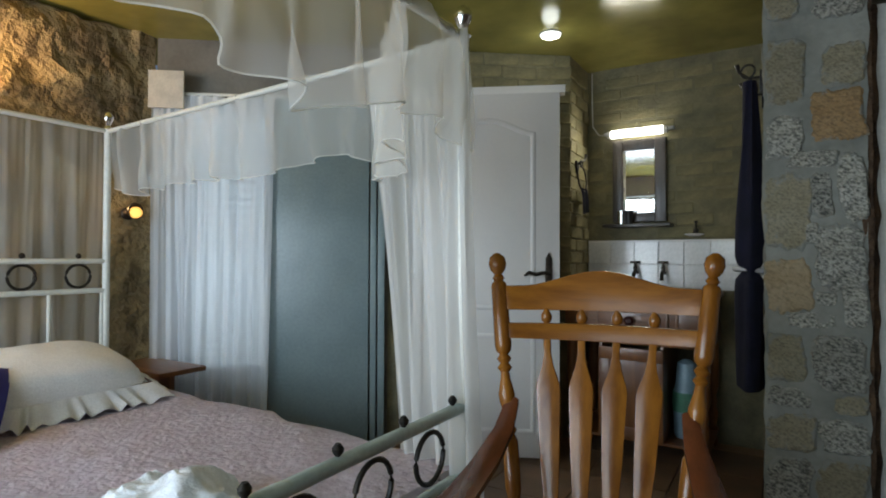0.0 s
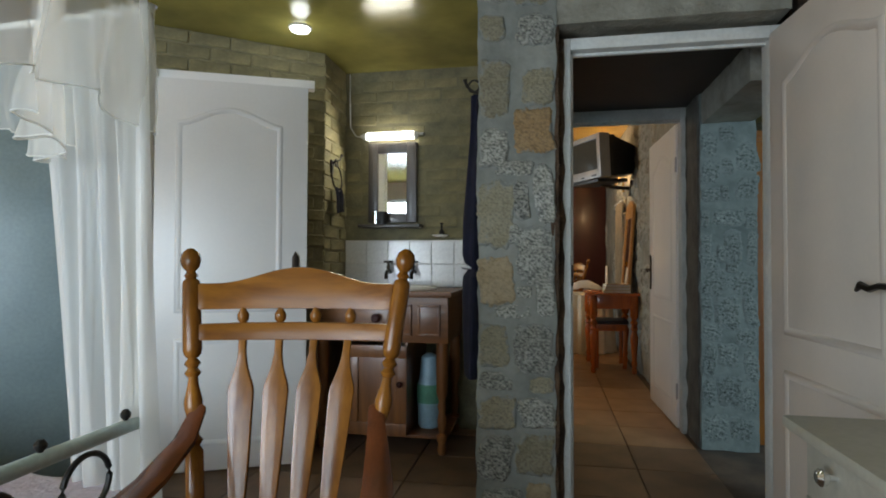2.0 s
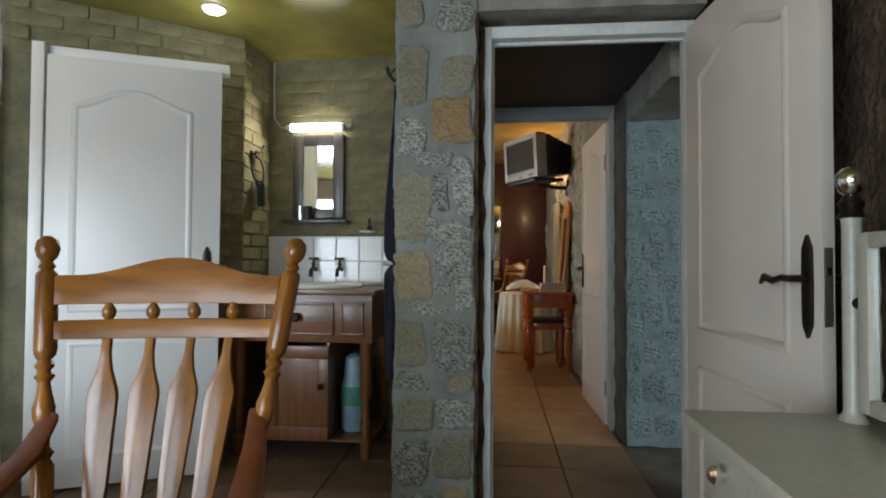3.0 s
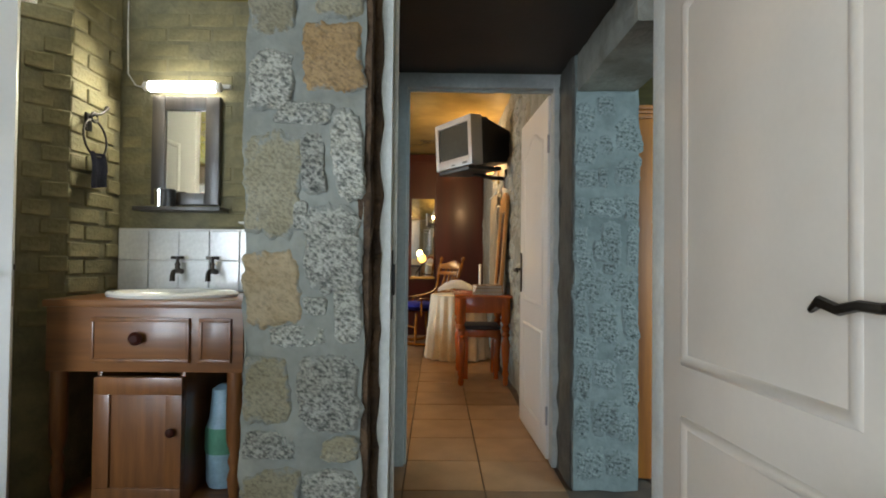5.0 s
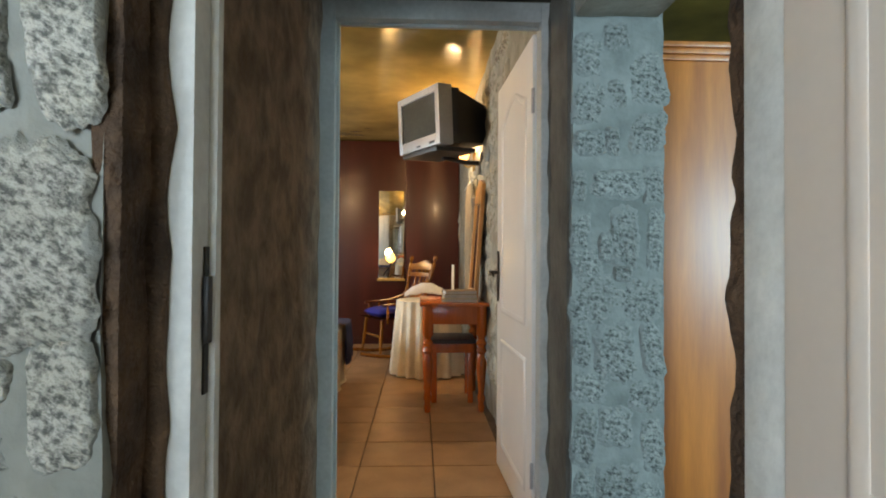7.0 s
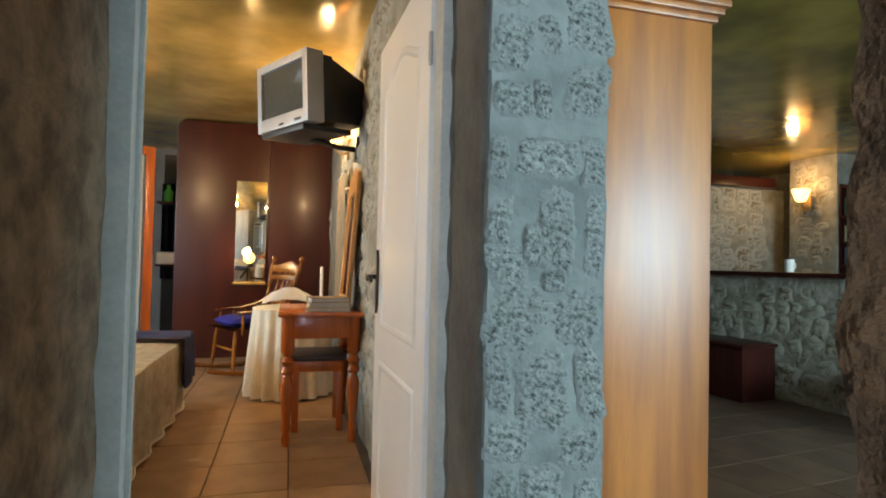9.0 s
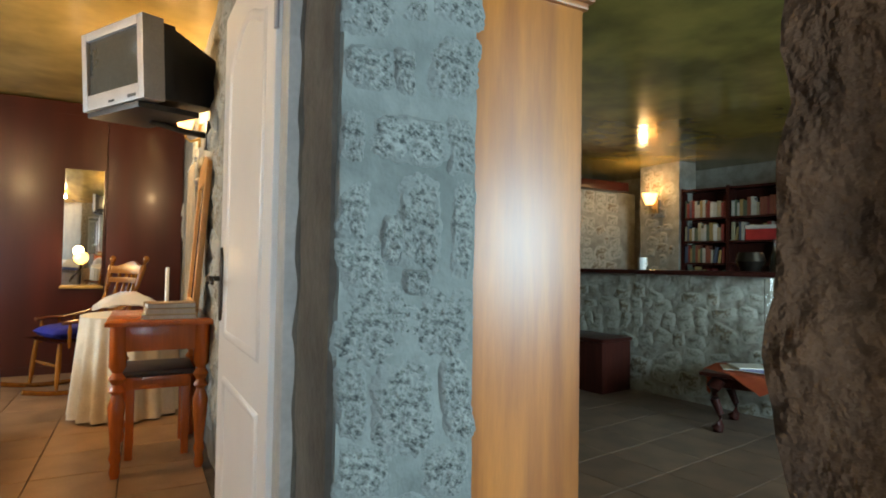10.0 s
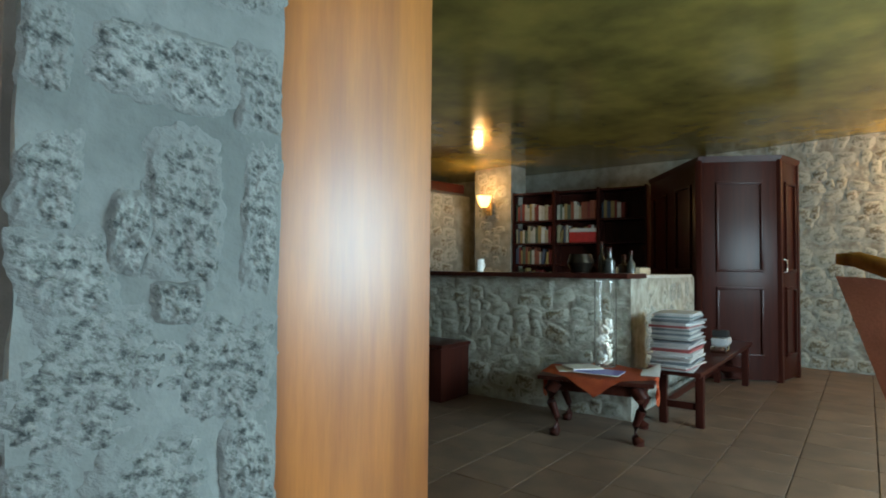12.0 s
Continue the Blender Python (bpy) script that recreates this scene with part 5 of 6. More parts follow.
dm = thing("leaning_mirror", "pine framed mirror leaning on the wall", "mirror", Matrix.Translation((1.005, 6.0, 0.79)) @ Matrix.Rotation(radians(4), 4, "Y"))
for a in ((0.0, 0.0, 0.07, 0.85), (0.45, 0.0, 0.52, 0.85), (0.07, 0.0, 0.45, 0.08), (0.07, 0.77, 0.45, 0.85)):
    part("frame", block(-0.012, a[0], a[1], 0.02, a[2], a[3], 0.006), plain("leaning_pine", (0.55, 0.27, 0.08), 0.35, 0.03), dm)
part("glass", block(-0.002, 0.07, 0.08, 0.004, 0.45, 0.77), MIRROR, dm)
for k, (w, h, c) in enumerate(((0.27, 0.025, (0.45, 0.38, 0.2)), (0.25, 0.03, (0.62, 0.55, 0.3)), (0.24, 0.028, (0.25, 0.16, 0.08)))):
    z = 0.791 + (0, 0.026, 0.057)[k]
    b = thing("book", "thick worn book stacked on the desk", "book", place_z(0.88, 5.93, z, 4 * k - 3), "desk books")
    part("pages", block(-w / 2 + 0.006, -0.09, 0.003, w / 2 - 0.006, 0.085, h - 0.003), PAPER, b)
    part("cover", block(-w / 2, -0.095, 0, w / 2, 0.095, 0.003, 0.001), plain("book_cover", c), b)
    part("cover", block(-w / 2, -0.095, h - 0.003, w / 2, 0.095, h, 0.001), plain("book_cover", c), b)
    part("spine", block(-w / 2, 0.085, 0.003, w / 2, 0.095, h - 0.003), plain("book_spine", c), b)
candle = thing("candle", "white candle on the skirted table", "candle", Matrix.Translation((0.90, 7.06, 0.716)))
part("stick", turned([(0.04, 0), (0.03, 0.012), (0.014, 0.03), (0.013, 0.33), (0.010, 0.335)], seg=14), PORCELAIN, candle)

# Round table with a long skirt.
rt = thing("skirted_table", "round table under a long cream skirt", "table", Matrix.Translation((0.665, 7.19, 0)))


def skirt(u, v):
    a = u * 2 * math.pi
    r = 0.30 + 0.045 * v + (0.006 + 0.022 * v) * math.sin(a * 17 + 0.8 * math.sin(a * 3))
    return Vector((r * math.cos(a), r * math.sin(a), 0.70 - 0.685 * v))


part("skirt", sheet(skirt, 200, 10), CREAM, rt, "gathered cream skirt")
part("top_cloth", turned([(0.30, 0.698), (0.305, 0.706), (0.29, 0.712), (0.02, 0.714)], seg=40), CREAM, rt)
hat = sheet(lambda u, v: Vector((0.44 + 0.44 * u, 7.06 + 0.22 * v, 0.722 + 0.15 * math.sin(math.pi * (0.12 + 0.8 * u)) * math.sin(math.pi * (0.1 + 0.85 * v)) ** 0.7 + 0.012 * noise.noise(Vector((u * 6, v * 6, 2))))), 24, 14, 0.008)
solid("folded_cloth", hat, LINEN, "white cloth mounded on the skirted table", "cloth")
rc = [o for o in scene.objects if o.name == "rocking_chair"][0]
rc2 = copy_thing(rc, place_z(0.60, 8.40, 0, -62))
tagged(rc2, "wooden rocking chair with a blue cushion")
pillow("seat_cushion", "royal blue seat cushion on the rocking chair", place_z(0.21, 8.20, 0.435, -62), 0.44, 0.42, 0.12, BLUE)
# Bed corner.
tb = thing("single_bed", "single bed base in the twin room", "bed", Matrix.Translation((0, 0, 0)))
part("base", block(-2.1, 4.95, 0.06, -0.13, 6.85, 0.28, 0.02), LINEN, tb)
for x in (-2.0, -0.2):
    for y in (5.05, 6.7):
        part("leg", turned([(0.02, 0), (0.025, 0.06)], (x, y, 0), 10), MAHOGANY, tb)
solid("mattress", bevel(block(-2.1, 4.95, 0.28, -0.13, 6.85, 0.48), 0.04, 3), LINEN, "white mattress on the bed base", "mattress")


def cover(u, v):
    y = 4.92 + 1.98 * u
    d = v * 1.5
    x = -1.1 + min(d, 1.02)
    over = max(0.0, d - 1.02)
    return Vector((x + 0.015 * math.sin(y * 19) * min(1, over * 6), y, 0.505 - over * 0.97 + 0.012 * noise.noise(Vector((x * 4, y * 4, 1)))))


spread = solid("bedspread", sheet(cover, 70, 40, 0.012), mat("cream_gold_bedspread", (0.66, 0.60, 0.47), (0.52, 0.44, 0.31), 0.8, 0, 16, 80, 0.6), "cream patterned bedspread hanging to the floor", "bedspread")


part("hem", rod([cover(k / 90, 1.0) + Vector((0.008, 0, 0)) for k in range(91)], 0.006, 6), CREAM, spread, "cream rolled hem")


def throw_at(u, v):
    d = v * 1.42
    x = -1.1 + min(d, 1.055)
    over = max(0.0, d - 1.055)
    return Vector((x + 0.02 * math.sin(u * 22) * min(1, over * 5), 6.60 + 0.36 * u + 0.05 * over, 0.545 + 0.012 * math.sin(u * 9) - over * 0.98 - 0.03 * math.sin(u * 5) * over))


solid("throw", sheet(throw_at, 40, 40, 0.014), mat("slate_blue_throw", (0.085, 0.098, 0.22), (0.05, 0.06, 0.14), 0.9, 0, 10, 120, 0.4), "dark blue throw across the foot of the bed", "blanket")
tl = thing("ceiling_lamp", "warm frosted lamp on the golden ceiling", "lamp", Matrix.Translation((-1.15, 5.75, 2.64)))
part("base", turned([(0.07, -0.015), (0.07, 0)], seg=18), CHROME, tl)
part("globe", turned([(0.02, -0.10), (0.06, -0.085), (0.085, -0.05), (0.07, -0.015)], seg=18), BULB_GLOW, tl, "glowing warm globe")
bulb_lamp("twin_room_ceiling_bulb", (-1.15, 5.75, 2.48), 46, (1.0, 0.66, 0.34), 0.06)
net("wall_hanging", "pale gathered cloth hanging beside the television", lambda u: (1.045, 7.35 - 0.55 * u, 1.80), lambda u: (1.05, 7.35 - 0.55 * u, 0.55), 6, 0.02, plain("dull_beige_cloth", (0.30, 0.24, 0.16), 0.9), nv=14, nu=60, seed=31)
solid("hanging_rail", rod([(1.045, 7.42, 1.81), (1.045, 6.76, 1.81)], 0.010, 8), BED_IRON, "pale rail holding the hanging cloth", "rail")
part("crest", bevel(slab([(0.0, 0.85), (0.52, 0.85), (0.50, 0.90), (0.40, 0.93), (0.26, 0.96), (0.12, 0.93), (0.02, 0.90)], 0.028, Matrix.Translation((0.004, 0, 0)) @ Matrix.Rotation(radians(90), 4, "Z")), 0.004), plain("leaning_pine_crest", (0.55, 0.27, 0.08), 0.35, 0.03), dm)
rope = thing("walking_stick", "knobbed stick leaning on the wall", "stick")
part("shaft", rod([(1.02, 6.62, 0.01), (1.06, 6.62, 1.60)], 0.012, 8), plain("grey_stick", (0.28, 0.24, 0.18), 0.6), rope)
part("knob", turned([(0.01, 0), (0.03, 0.02), (0.032, 0.04), (0.01, 0.06)], (1.06, 6.62, 1.60), 12), plain("grey_knob", (0.28, 0.24, 0.18), 0.6), rope)

# ---- lounge ----
ward = thing("wardrobe", "golden veneered wardrobe side beside the pier", "wardrobe")
part("side_panel", block(1.395, 3.757, 0.0, 1.845, 3.78, 1.84, 0.003), WARDROBE_WOOD, ward)
part("carcass", block(1.40, 3.782, 0.06, 1.83, 4.70, 1.84, 0.003), WARDROBE_WOOD, ward)
for k in range(3):
    part("cornice", block(1.39, 3.745 - 0.013 * k, 1.84 + 0.02 * k, 1.857 + 0.013 * k, 4.72, 1.86 + 0.02 * k, 0.004), WARDROBE_WOOD, ward)
part("plinth", block(1.40, 3.79, 0.0, 1.82, 4.69, 0.06, 0.003), WARDROBE_WOOD, ward)

# Bar: a stone front along LOUNGE +y and an end along LOUNGE +x, with a dark top.
bar = thing("bar_counter", "stone bar counter with a dark wooden top", "bar counter", LOUNGE)
part("front", block(0.02, 0.0, 0, 0.32, 4.0, 1.045), WALL_MORTAR, bar)
part("end", block(0.322, 0.02, 0, 2.00, 0.32, 1.045), WALL_MORTAR, bar)
part("top", block(-0.05, 0.0, 1.045, 0.40, 4.0, 1.085, 0.008), MAHOGANY, bar, "dark wooden counter top")
part("top", block(0.402, 0.03, 1.045, 1.98, 0.36, 1.07, 0.006), plain("pale_ledge", (0.55, 0.52, 0.46)), bar)
chest = thing("chest", "dark red wooden chest against the bar", "chest", LOUNGE @ Matrix.Translation((-0.42, 1.42, 0)))
part("body", block(0, 0, 0, 0.40, 0.85, 0.44, 0.006), MAHOGANY, chest)
part("lid", block(-0.015, -0.015, 0.442, 0.41, 0.865, 0.475, 0.006), MAHOGANY, chest)

# Corner cupboard of dark panels.
cup = thing("corner_cupboard", "tall dark mahogany panelled corner cupboard", "cupboard")
P = [Vector((6.90, 5.07)), Vector((7.33, 4.46)), Vector((7.80, 4.42)), Vector((7.95, 6.05))]


def panel_face(a, b, name, cols):
    d = b - a
    m = Matrix.Translation((a.x, a.y, 0)) @ Matrix.Rotation(math.atan2(d.y, d.x), 4, "Z")
    L = d.length
    f = part(name, block(0, -0.02, 0.02, L, 0.02, 2.22, 0.003, m), MAHOGANY, cup)
    for k in range(cols):
        x0, x1 = L * (k + 0.2) / cols, L * (k + 0.8) / cols
        for lo, hi in ((0.25, 0.95), (1.10, 2.02)):
            for q in ((x0, lo, x1, lo + 0.03), (x0, hi - 0.03, x1, hi), (x0, lo + 0.03, x0 + 0.03, hi - 0.03), (x1 - 0.03, lo + 0.03, x1, hi - 0.03)):
                part("panel_moulding", block(q[0], -0.042, q[1], q[2], -0.02, q[3], 0.007, m), MAHOGANY, f)
    return m, L


panel_face(P[0], P[1], "front_door", 1)
m, L = panel_face(P[1], P[2], "side_door", 1)
part("handle", rod([(0.05, -0.03, 1.10), (0.05, -0.06, 1.11), (0.05, -0.06, 1.22), (0.05, -0.03, 1.23)], 0.008), PORCELAIN, cup, "pale door handle").matrix_local = m
panel_face(P[3], P[0], "inner_face", 2)
for a in P[:3]:
    part("corner_post", block(a.x - 0.03, a.y - 0.03, 0, a.x + 0.03, a.y + 0.03, 2.24, 0.006), MAHOGANY, cup)
bm = bmesh.new()
lo_ring = [bm.verts.new((p.x + (p.x - 7.5) * 0.04, p.y + (p.y - 5.1) * 0.04, 2.22)) for p in P]
hi_ring = [bm.verts.new((p.x + (p.x - 7.5) * 0.07, p.y + (p.y - 5.1) * 0.07, 2.28)) for p in P]
for j in range(4):
    bm.faces.new((lo_ring[j], lo_ring[(j + 1) % 4], hi_ring[(j + 1) % 4], hi_ring[j]))
bm.faces.new(lo_ring[::-1])
bm.faces.new(hi_ring)
part("cornice", bm, MAHOGANY, cup)

# Bookcase behind the bar.
BK0, BK1 = Vector((7.42, 7.90)), Vector((7.88, 6.10))
bd = BK1 - BK0
BKM = Matrix.Translation((BK0.x, BK0.y, 0)) @ Matrix.Rotation(math.atan2(bd.y, bd.x), 4, "Z")
BL = bd.length
bk = thing("bookcase", "dark mahogany bookcase half full of books", "bookcase", BKM)
part("back_board", block(0, 0.26, 0.3, BL, 0.28, 2.22), MAHOGANY, bk)
for k in range(4):
    x = BL * k / 3
    part("upright", block(max(0, x - 0.02), 0.0, 0.0, min(BL, x + 0.02), 0.258, 2.22, 0.003), MAHOGANY, bk)
LEVELS = (0.88, 1.18, 1.48, 1.80)
for z in (*LEVELS, 2.20):
    for k in range(3):
        part("shelf_board", block(BL * k / 3 + 0.021, 0.004, z - 0.025, BL * (k + 1) / 3 - 0.021, 0.255, z, 0.002), MAHOGANY, bk)
BOOKS = [plain("book_cloth", c, 0.6) for c in ((0.34, 0.28, 0.17), (0.22, 0.06, 0.03), (0.42, 0.39, 0.32), (0.06, 0.07, 0.10), (0.30, 0.20, 0.07), (0.08, 0.10, 0.06), (0.50, 0.48, 0.43), (0.18, 0.025, 0.02))]
rnd = random.Random(4)
for row, z in enumerate(LEVELS):
    for bay in range(3):
        if bay == 2 and row < 3 or (row == 0 and bay == 1):
            continue
        x, end = BL * bay / 3 + 0.04, BL * (bay + (0.55 if bay == 2 else 0.93)) / 3
        if row == 1 and bay == 1:
            x = end
        while x < end:
            w, h = rnd.uniform(0.022, 0.05), rnd.uniform(0.17, 0.25)
            tilt = rnd.choice((0, 0, 0, 0, 7)) if row < 3 else 0
            b = solid("book", block(0, 0, 0, w, 0.17, h, 0.003), rnd.choice(BOOKS), "upright book on the bookcase shelf", "book", BKM @ Matrix.Translation((x, 0.03, z + 0.001)) @ Matrix.Rotation(radians(tilt), 4, "Y"), "bookcase books")
            x += w + 0.003 + (0.02 if tilt else 0)
rb = thing("red_box", "red and white cardboard box on the shelf", "box", BKM @ Matrix.Translation((BL / 3 + 0.22, 0.02, 1.481)))
part("carton", block(0, 0, 0, 0.40, 0.20, 0.14, 0.004), plain("red_card", (0.5, 0.03, 0.025)), rb)
part("lid", block(-0.004, -0.004, 0.141, 0.404, 0.204, 0.19, 0.004), plain("pale_card", (0.6, 0.55, 0.5)), rb)
for k, (y, h, r) in enumerate(((0.06, 0.14, 0.034), (0.13, 0.11, 0.040), (0.23, 0.17, 0.048), (0.31, 0.22, 0.03))):
    p = LOUNGE @ Vector((0.20 + 0.04 * (k % 2), y, 1.086))
    bt = thing("bottle", "clear glass bottle standing on the bar", "bottle", Matrix.Translation(p), "bar bottles")
    part("flask", turned([(r, 0), (r, h * 0.55), (r * 0.4, h * 0.72), (r * 0.36, h)], seg=14), plain("pale_bottle_glass", (0.06, 0.06, 0.055), 0.1) if k != 1 else plain("brown_bottle_glass", (0.06, 0.03, 0.015), 0.1), bt)
    part("stopper", turned([(r * 0.4, h), (r * 0.42, h + 0.03), (r * 0.2, h + 0.035)], seg=10), MAHOGANY, bt)
bx = solid("paper_stack", block(0, 0, 0, 0.26, 0.2, 0.06, 0.004), plain("manila_paper", (0.42, 0.33, 0.22)), "small stack of papers on the bar", "papers", LOUNGE @ Matrix.Translation((0.42, 0.06, 1.071)))
mg = thing("mug", "white mug on the bar top", "mug", Matrix.Translation(LOUNGE @ Vector((0.15, 1.42, 1.086))))
part("cup", turned([(0.035, 0), (0.04, 0.11), (0.036, 0.11), (0.032, 0.01)], seg=16), PORCELAIN, mg)
part("handle", ring((0.045, 0, 0.055), 0.025, 0.006, (0, 1, 0), 16), PORCELAIN, mg)
pl = thing("plant_pot", "small dark bowl standing on the bar", "bowl", Matrix.Translation(LOUNGE @ Vector((0.2, 0.47, 1.086))))
part("pot", turned([(0.07, 0), (0.11, 0.08), (0.09, 0.15), (0.085, 0.15)], seg=16), BRONZE, pl)
# Lamp on the wall between bar and bookcase.
ls = thing("wall_lamp", "brass wall sconce glowing warm above the bar", "lamp", Matrix.Translation((7.36, 8.28, 2.0)))
part("backplate", block(-0.03, -0.05, -0.10, 0.0, 0.05, 0.10, 0.01), plain("old_brass", (0.35, 0.22, 0.08), 0.3), ls)
part("arm", rod([(-0.02, 0, -0.04), (-0.09, 0, -0.07), (-0.14, 0, -0.03), (-0.14, 0, 0.02)], 0.009), plain("old_brass_arm", (0.35, 0.22, 0.08), 0.3), ls)
part("shade", turned([(0.05, 0), (0.08, 0.05), (0.11, 0.16), (0.10, 0.16), (0.04, 0.01)], (-0.14, 0, 0.02), 18), SCONCE_GLOW, ls, "glowing warm glass shade")
bulb_lamp("bar_lamp_bulb", (7.05, 8.26, 2.24), 9, WARM, 0.06)
setting("wall_lamp_pier", block(7.40, 7.92, 0, 7.75, 8.62, 2.62), MORTAR_SHADE, "plastered pier carrying the wall lamp", "wall")
setting("beam", block(5.9, 8.85, 2.28, 7.4, 9.05, 2.42, 0.01), MAHOGANY, "dark timber lintel beam", "beam")
setting("wall_kitchen_front", block(5.2, 9.05, 0, 7.75, 9.25, 2.28), MORTAR_SHADE, "bagged stone wall under the beam", "wall")

# Coffee table with orange cloth, vase and papers.
TM = Matrix.Translation((4.40, 4.54, 0)) @ Matrix.Rotation(math.atan2(0.46, -0.18), 4, "Z")
ct = thing("coffee_table", "dark carved coffee table with ball feet", "table", TM)
part("top", block(-0.12, -0.52, 0.375, 0.62, 0.08, 0.405, 0.012), MAHOGANY, ct)
part("apron", block(-0.05, -0.46, 0.30, 0.55, 0.02, 0.375, 0.01), MAHOGANY, ct)
for x in (0.0, 0.50):
    for y in (-0.42, 0.0):
        o = 0.02 if x else -0.02
        part("leg", rod([(x, y, 0.36), (x + o * 2, y + 0.01, 0.30), (x + o * 2, y, 0.22), (x, y, 0.12), (x, y, 0.05), (x + o, y, 0.02), (x + o, y, 0.0)], [0.05, 0.048, 0.032, 0.022, 0.024, 0.040, 0.036], 10), MAHOGANY, ct)


def cloth_at(u, v):
    p, q = (u - 0.5) + (v - 0.5), (u - 0.5) - (v - 0.5)
    x, y = 0.25 + 0.58 * p, -0.20 + 0.40 * q
    over = max(0.0, abs(x - 0.25) - 0.375) + max(0.0, y - 0.084)
    x = 0.25 + math.copysign(min(abs(x - 0.25), 0.376), x - 0.25)
    return Vector((x + 0.012 * math.sin(q * 25) * min(1, over * 8), min(y, 0.086), 0.4085 - over + 0.003 * noise.noise(Vector((u * 9, v * 9, 0)))))


solid("table_runner", sheet(cloth_at, 50, 20, 0.003), mat("orange_red_cloth", (0.55, 0.105, 0.03), (0.42, 0.07, 0.025), 0.85, 0, 9, 140, 0.2), "orange red cloth over the coffee table", "cloth", TM)
vs = thing("vase", "tall glass cylinder vase filled with shells", "vase", TM @ Matrix.Translation((0.24, -0.42, 0.415)))
gv = part("cylinder", turned([(0.075, 0), (0.078, 0.008), (0.078, 0.62), (0.074, 0.62), (0.074, 0.012), (0.01, 0.011)], seg=28), CLEAR, vs)
gv.visible_shadow = False
rs = random.Random(7)
SHELL = [plain("pale_shell", c, 0.5) for c in ((0.72, 0.66, 0.56), (0.55, 0.47, 0.38), (0.8, 0.78, 0.72))]
for k in range(70):
    a, r, z = rs.uniform(0, 6.28), rs.uniform(0.0, 0.045), 0.03 + 0.30 * k / 70
    bm = bmesh.new()
    bmesh.ops.create_icosphere(bm, subdivisions=1, radius=0.02, matrix=Matrix.Translation((r * math.cos(a), r * math.sin(a), z)) @ Euler((rs.uniform(0, 3), rs.uniform(0, 3), 0)).to_matrix().to_4x4() @ Matrix.Diagonal((1.4, 0.9, 0.6, 1)))
    part("shell", bm, SHELL[k % 3], vs)
for k, (x, y, t, c, w) in enumerate(((0.40, -0.20, 20, (0.45, 0.28, 0.15), 0.28), (0.24, -0.12, -8, (0.10, 0.09, 0.35), 0.30), (0.37, -0.22, 35, (0.55, 0.5, 0.42), 0.22))):
    mz = thing("magazine", "magazine lying on the coffee table", "magazine", TM @ Matrix.Translation((x, y, 0.413 + 0.007 * k)) @ Matrix.Rotation(radians(t), 4, "Z"), "table magazines")
    part("pages", block(-w / 2, -0.10, 0, w / 2, 0.10, 0.005), PAPER, mz)
    part("cover", block(-w / 2, -0.10, 0.0051, w / 2, 0.10, 0.0065), plain("magazine_cover", c, 0.3), mz)
sh = sheet(lambda u, v: Vector((-0.02 - 0.12 * u, -0.34 + 0.18 * v, 0.418 + 0.07 * u * math.sin(math.pi * v) + 0.01 * math.sin(v * 12))), 10, 12, 0.006)
solid("large_shell", sh, PORCELAIN, "large pale shell on the coffee table", "shell", TM)
# Bench with magazines.
BM_ = Matrix.Translation((5.05, 4.34, 0)) @ Matrix.Rotation(radians(8), 4, "Z")
bn = thing("bench", "long dark wooden bench along the bar end", "bench", BM_)
part("top", block(-0.16, 0, 0.385, 1.95, 0.36, 0.42, 0.005), MAHOGANY, bn)
for x in (0.03, 1.86):
    for y in (0.025, 0.275):
        part("leg", block(x, y, 0, x + 0.055, y + 0.055, 0.385, 0.004), MAHOGANY, bn)
    part("end_rail", block(x + 0.01, 0.08, 0.12, x + 0.045, 0.275, 0.17, 0.003), MAHOGANY, bn)
part("stretcher", block(0.085, 0.285, 0.12, 1.86, 0.32, 0.17, 0.003), MAHOGANY, bn)
MAGS = [plain("magazine_spine", c, 0.4) for c in ((0.48, 0.47, 0.46), (0.16, 0.18, 0.20), (0.34, 0.08, 0.08), (0.55, 0.53, 0.49), (0.035, 0.035, 0.045), (0.20, 0.25, 0.27), (0.36, 0.33, 0.28))]
z = 0.421
for k in range(40):
    t = rs.uniform(0.005, 0.0145)
    w = 0.42 if k < 20 else 0.37
    mz = solid("magazine", block(-w / 2, -0.13, 0, w / 2, 0.13, t, 0.001), MAGS[0 if k % 3 == 0 else rs.randrange(7)], "magazine in a tall stack on the bench", "magazine", BM_ @ Matrix.Translation((0.01 + rs.uniform(-0.015, 0.015), 0.19 + rs.uniform(-0.012, 0.012), z)) @ Matrix.Rotation(radians(rs.uniform(-6, 6)), 4, "Z"), "stacked magazines")
    z += t + 0.0006
cm = thing("ornament", "black and silver ornament on the bench", "ornament", BM_ @ Matrix.Translation((1.0, 0.10, 0.421)) @ Matrix.Scale(1.25, 4))
for k in range(5):
    part("stone", bevel(block(-0.08 + 0.03 * k, -0.05, 0.05 * (k % 3), -0.02 + 0.035 * k, 0.05, 0.05 * (k % 3) + 0.048), 0.012), (CHROME, SILVER, BLACK_PLASTIC)[k % 3], cm)
# Armchair whose back rises at the edge of the room.
ac = thing("armchair", "upholstered armchair with a carved wooden crest rail", "armchair", Matrix.Translation((3.02, 3.02, 0)) @ Matrix.Rotation(radians(12), 4, "Z"))
PINK = mat("dusty_pink_upholstery", (0.58, 0.32, 0.25), (0.48, 0.26, 0.20), 0.9, 0, 8, 150, 0.3)
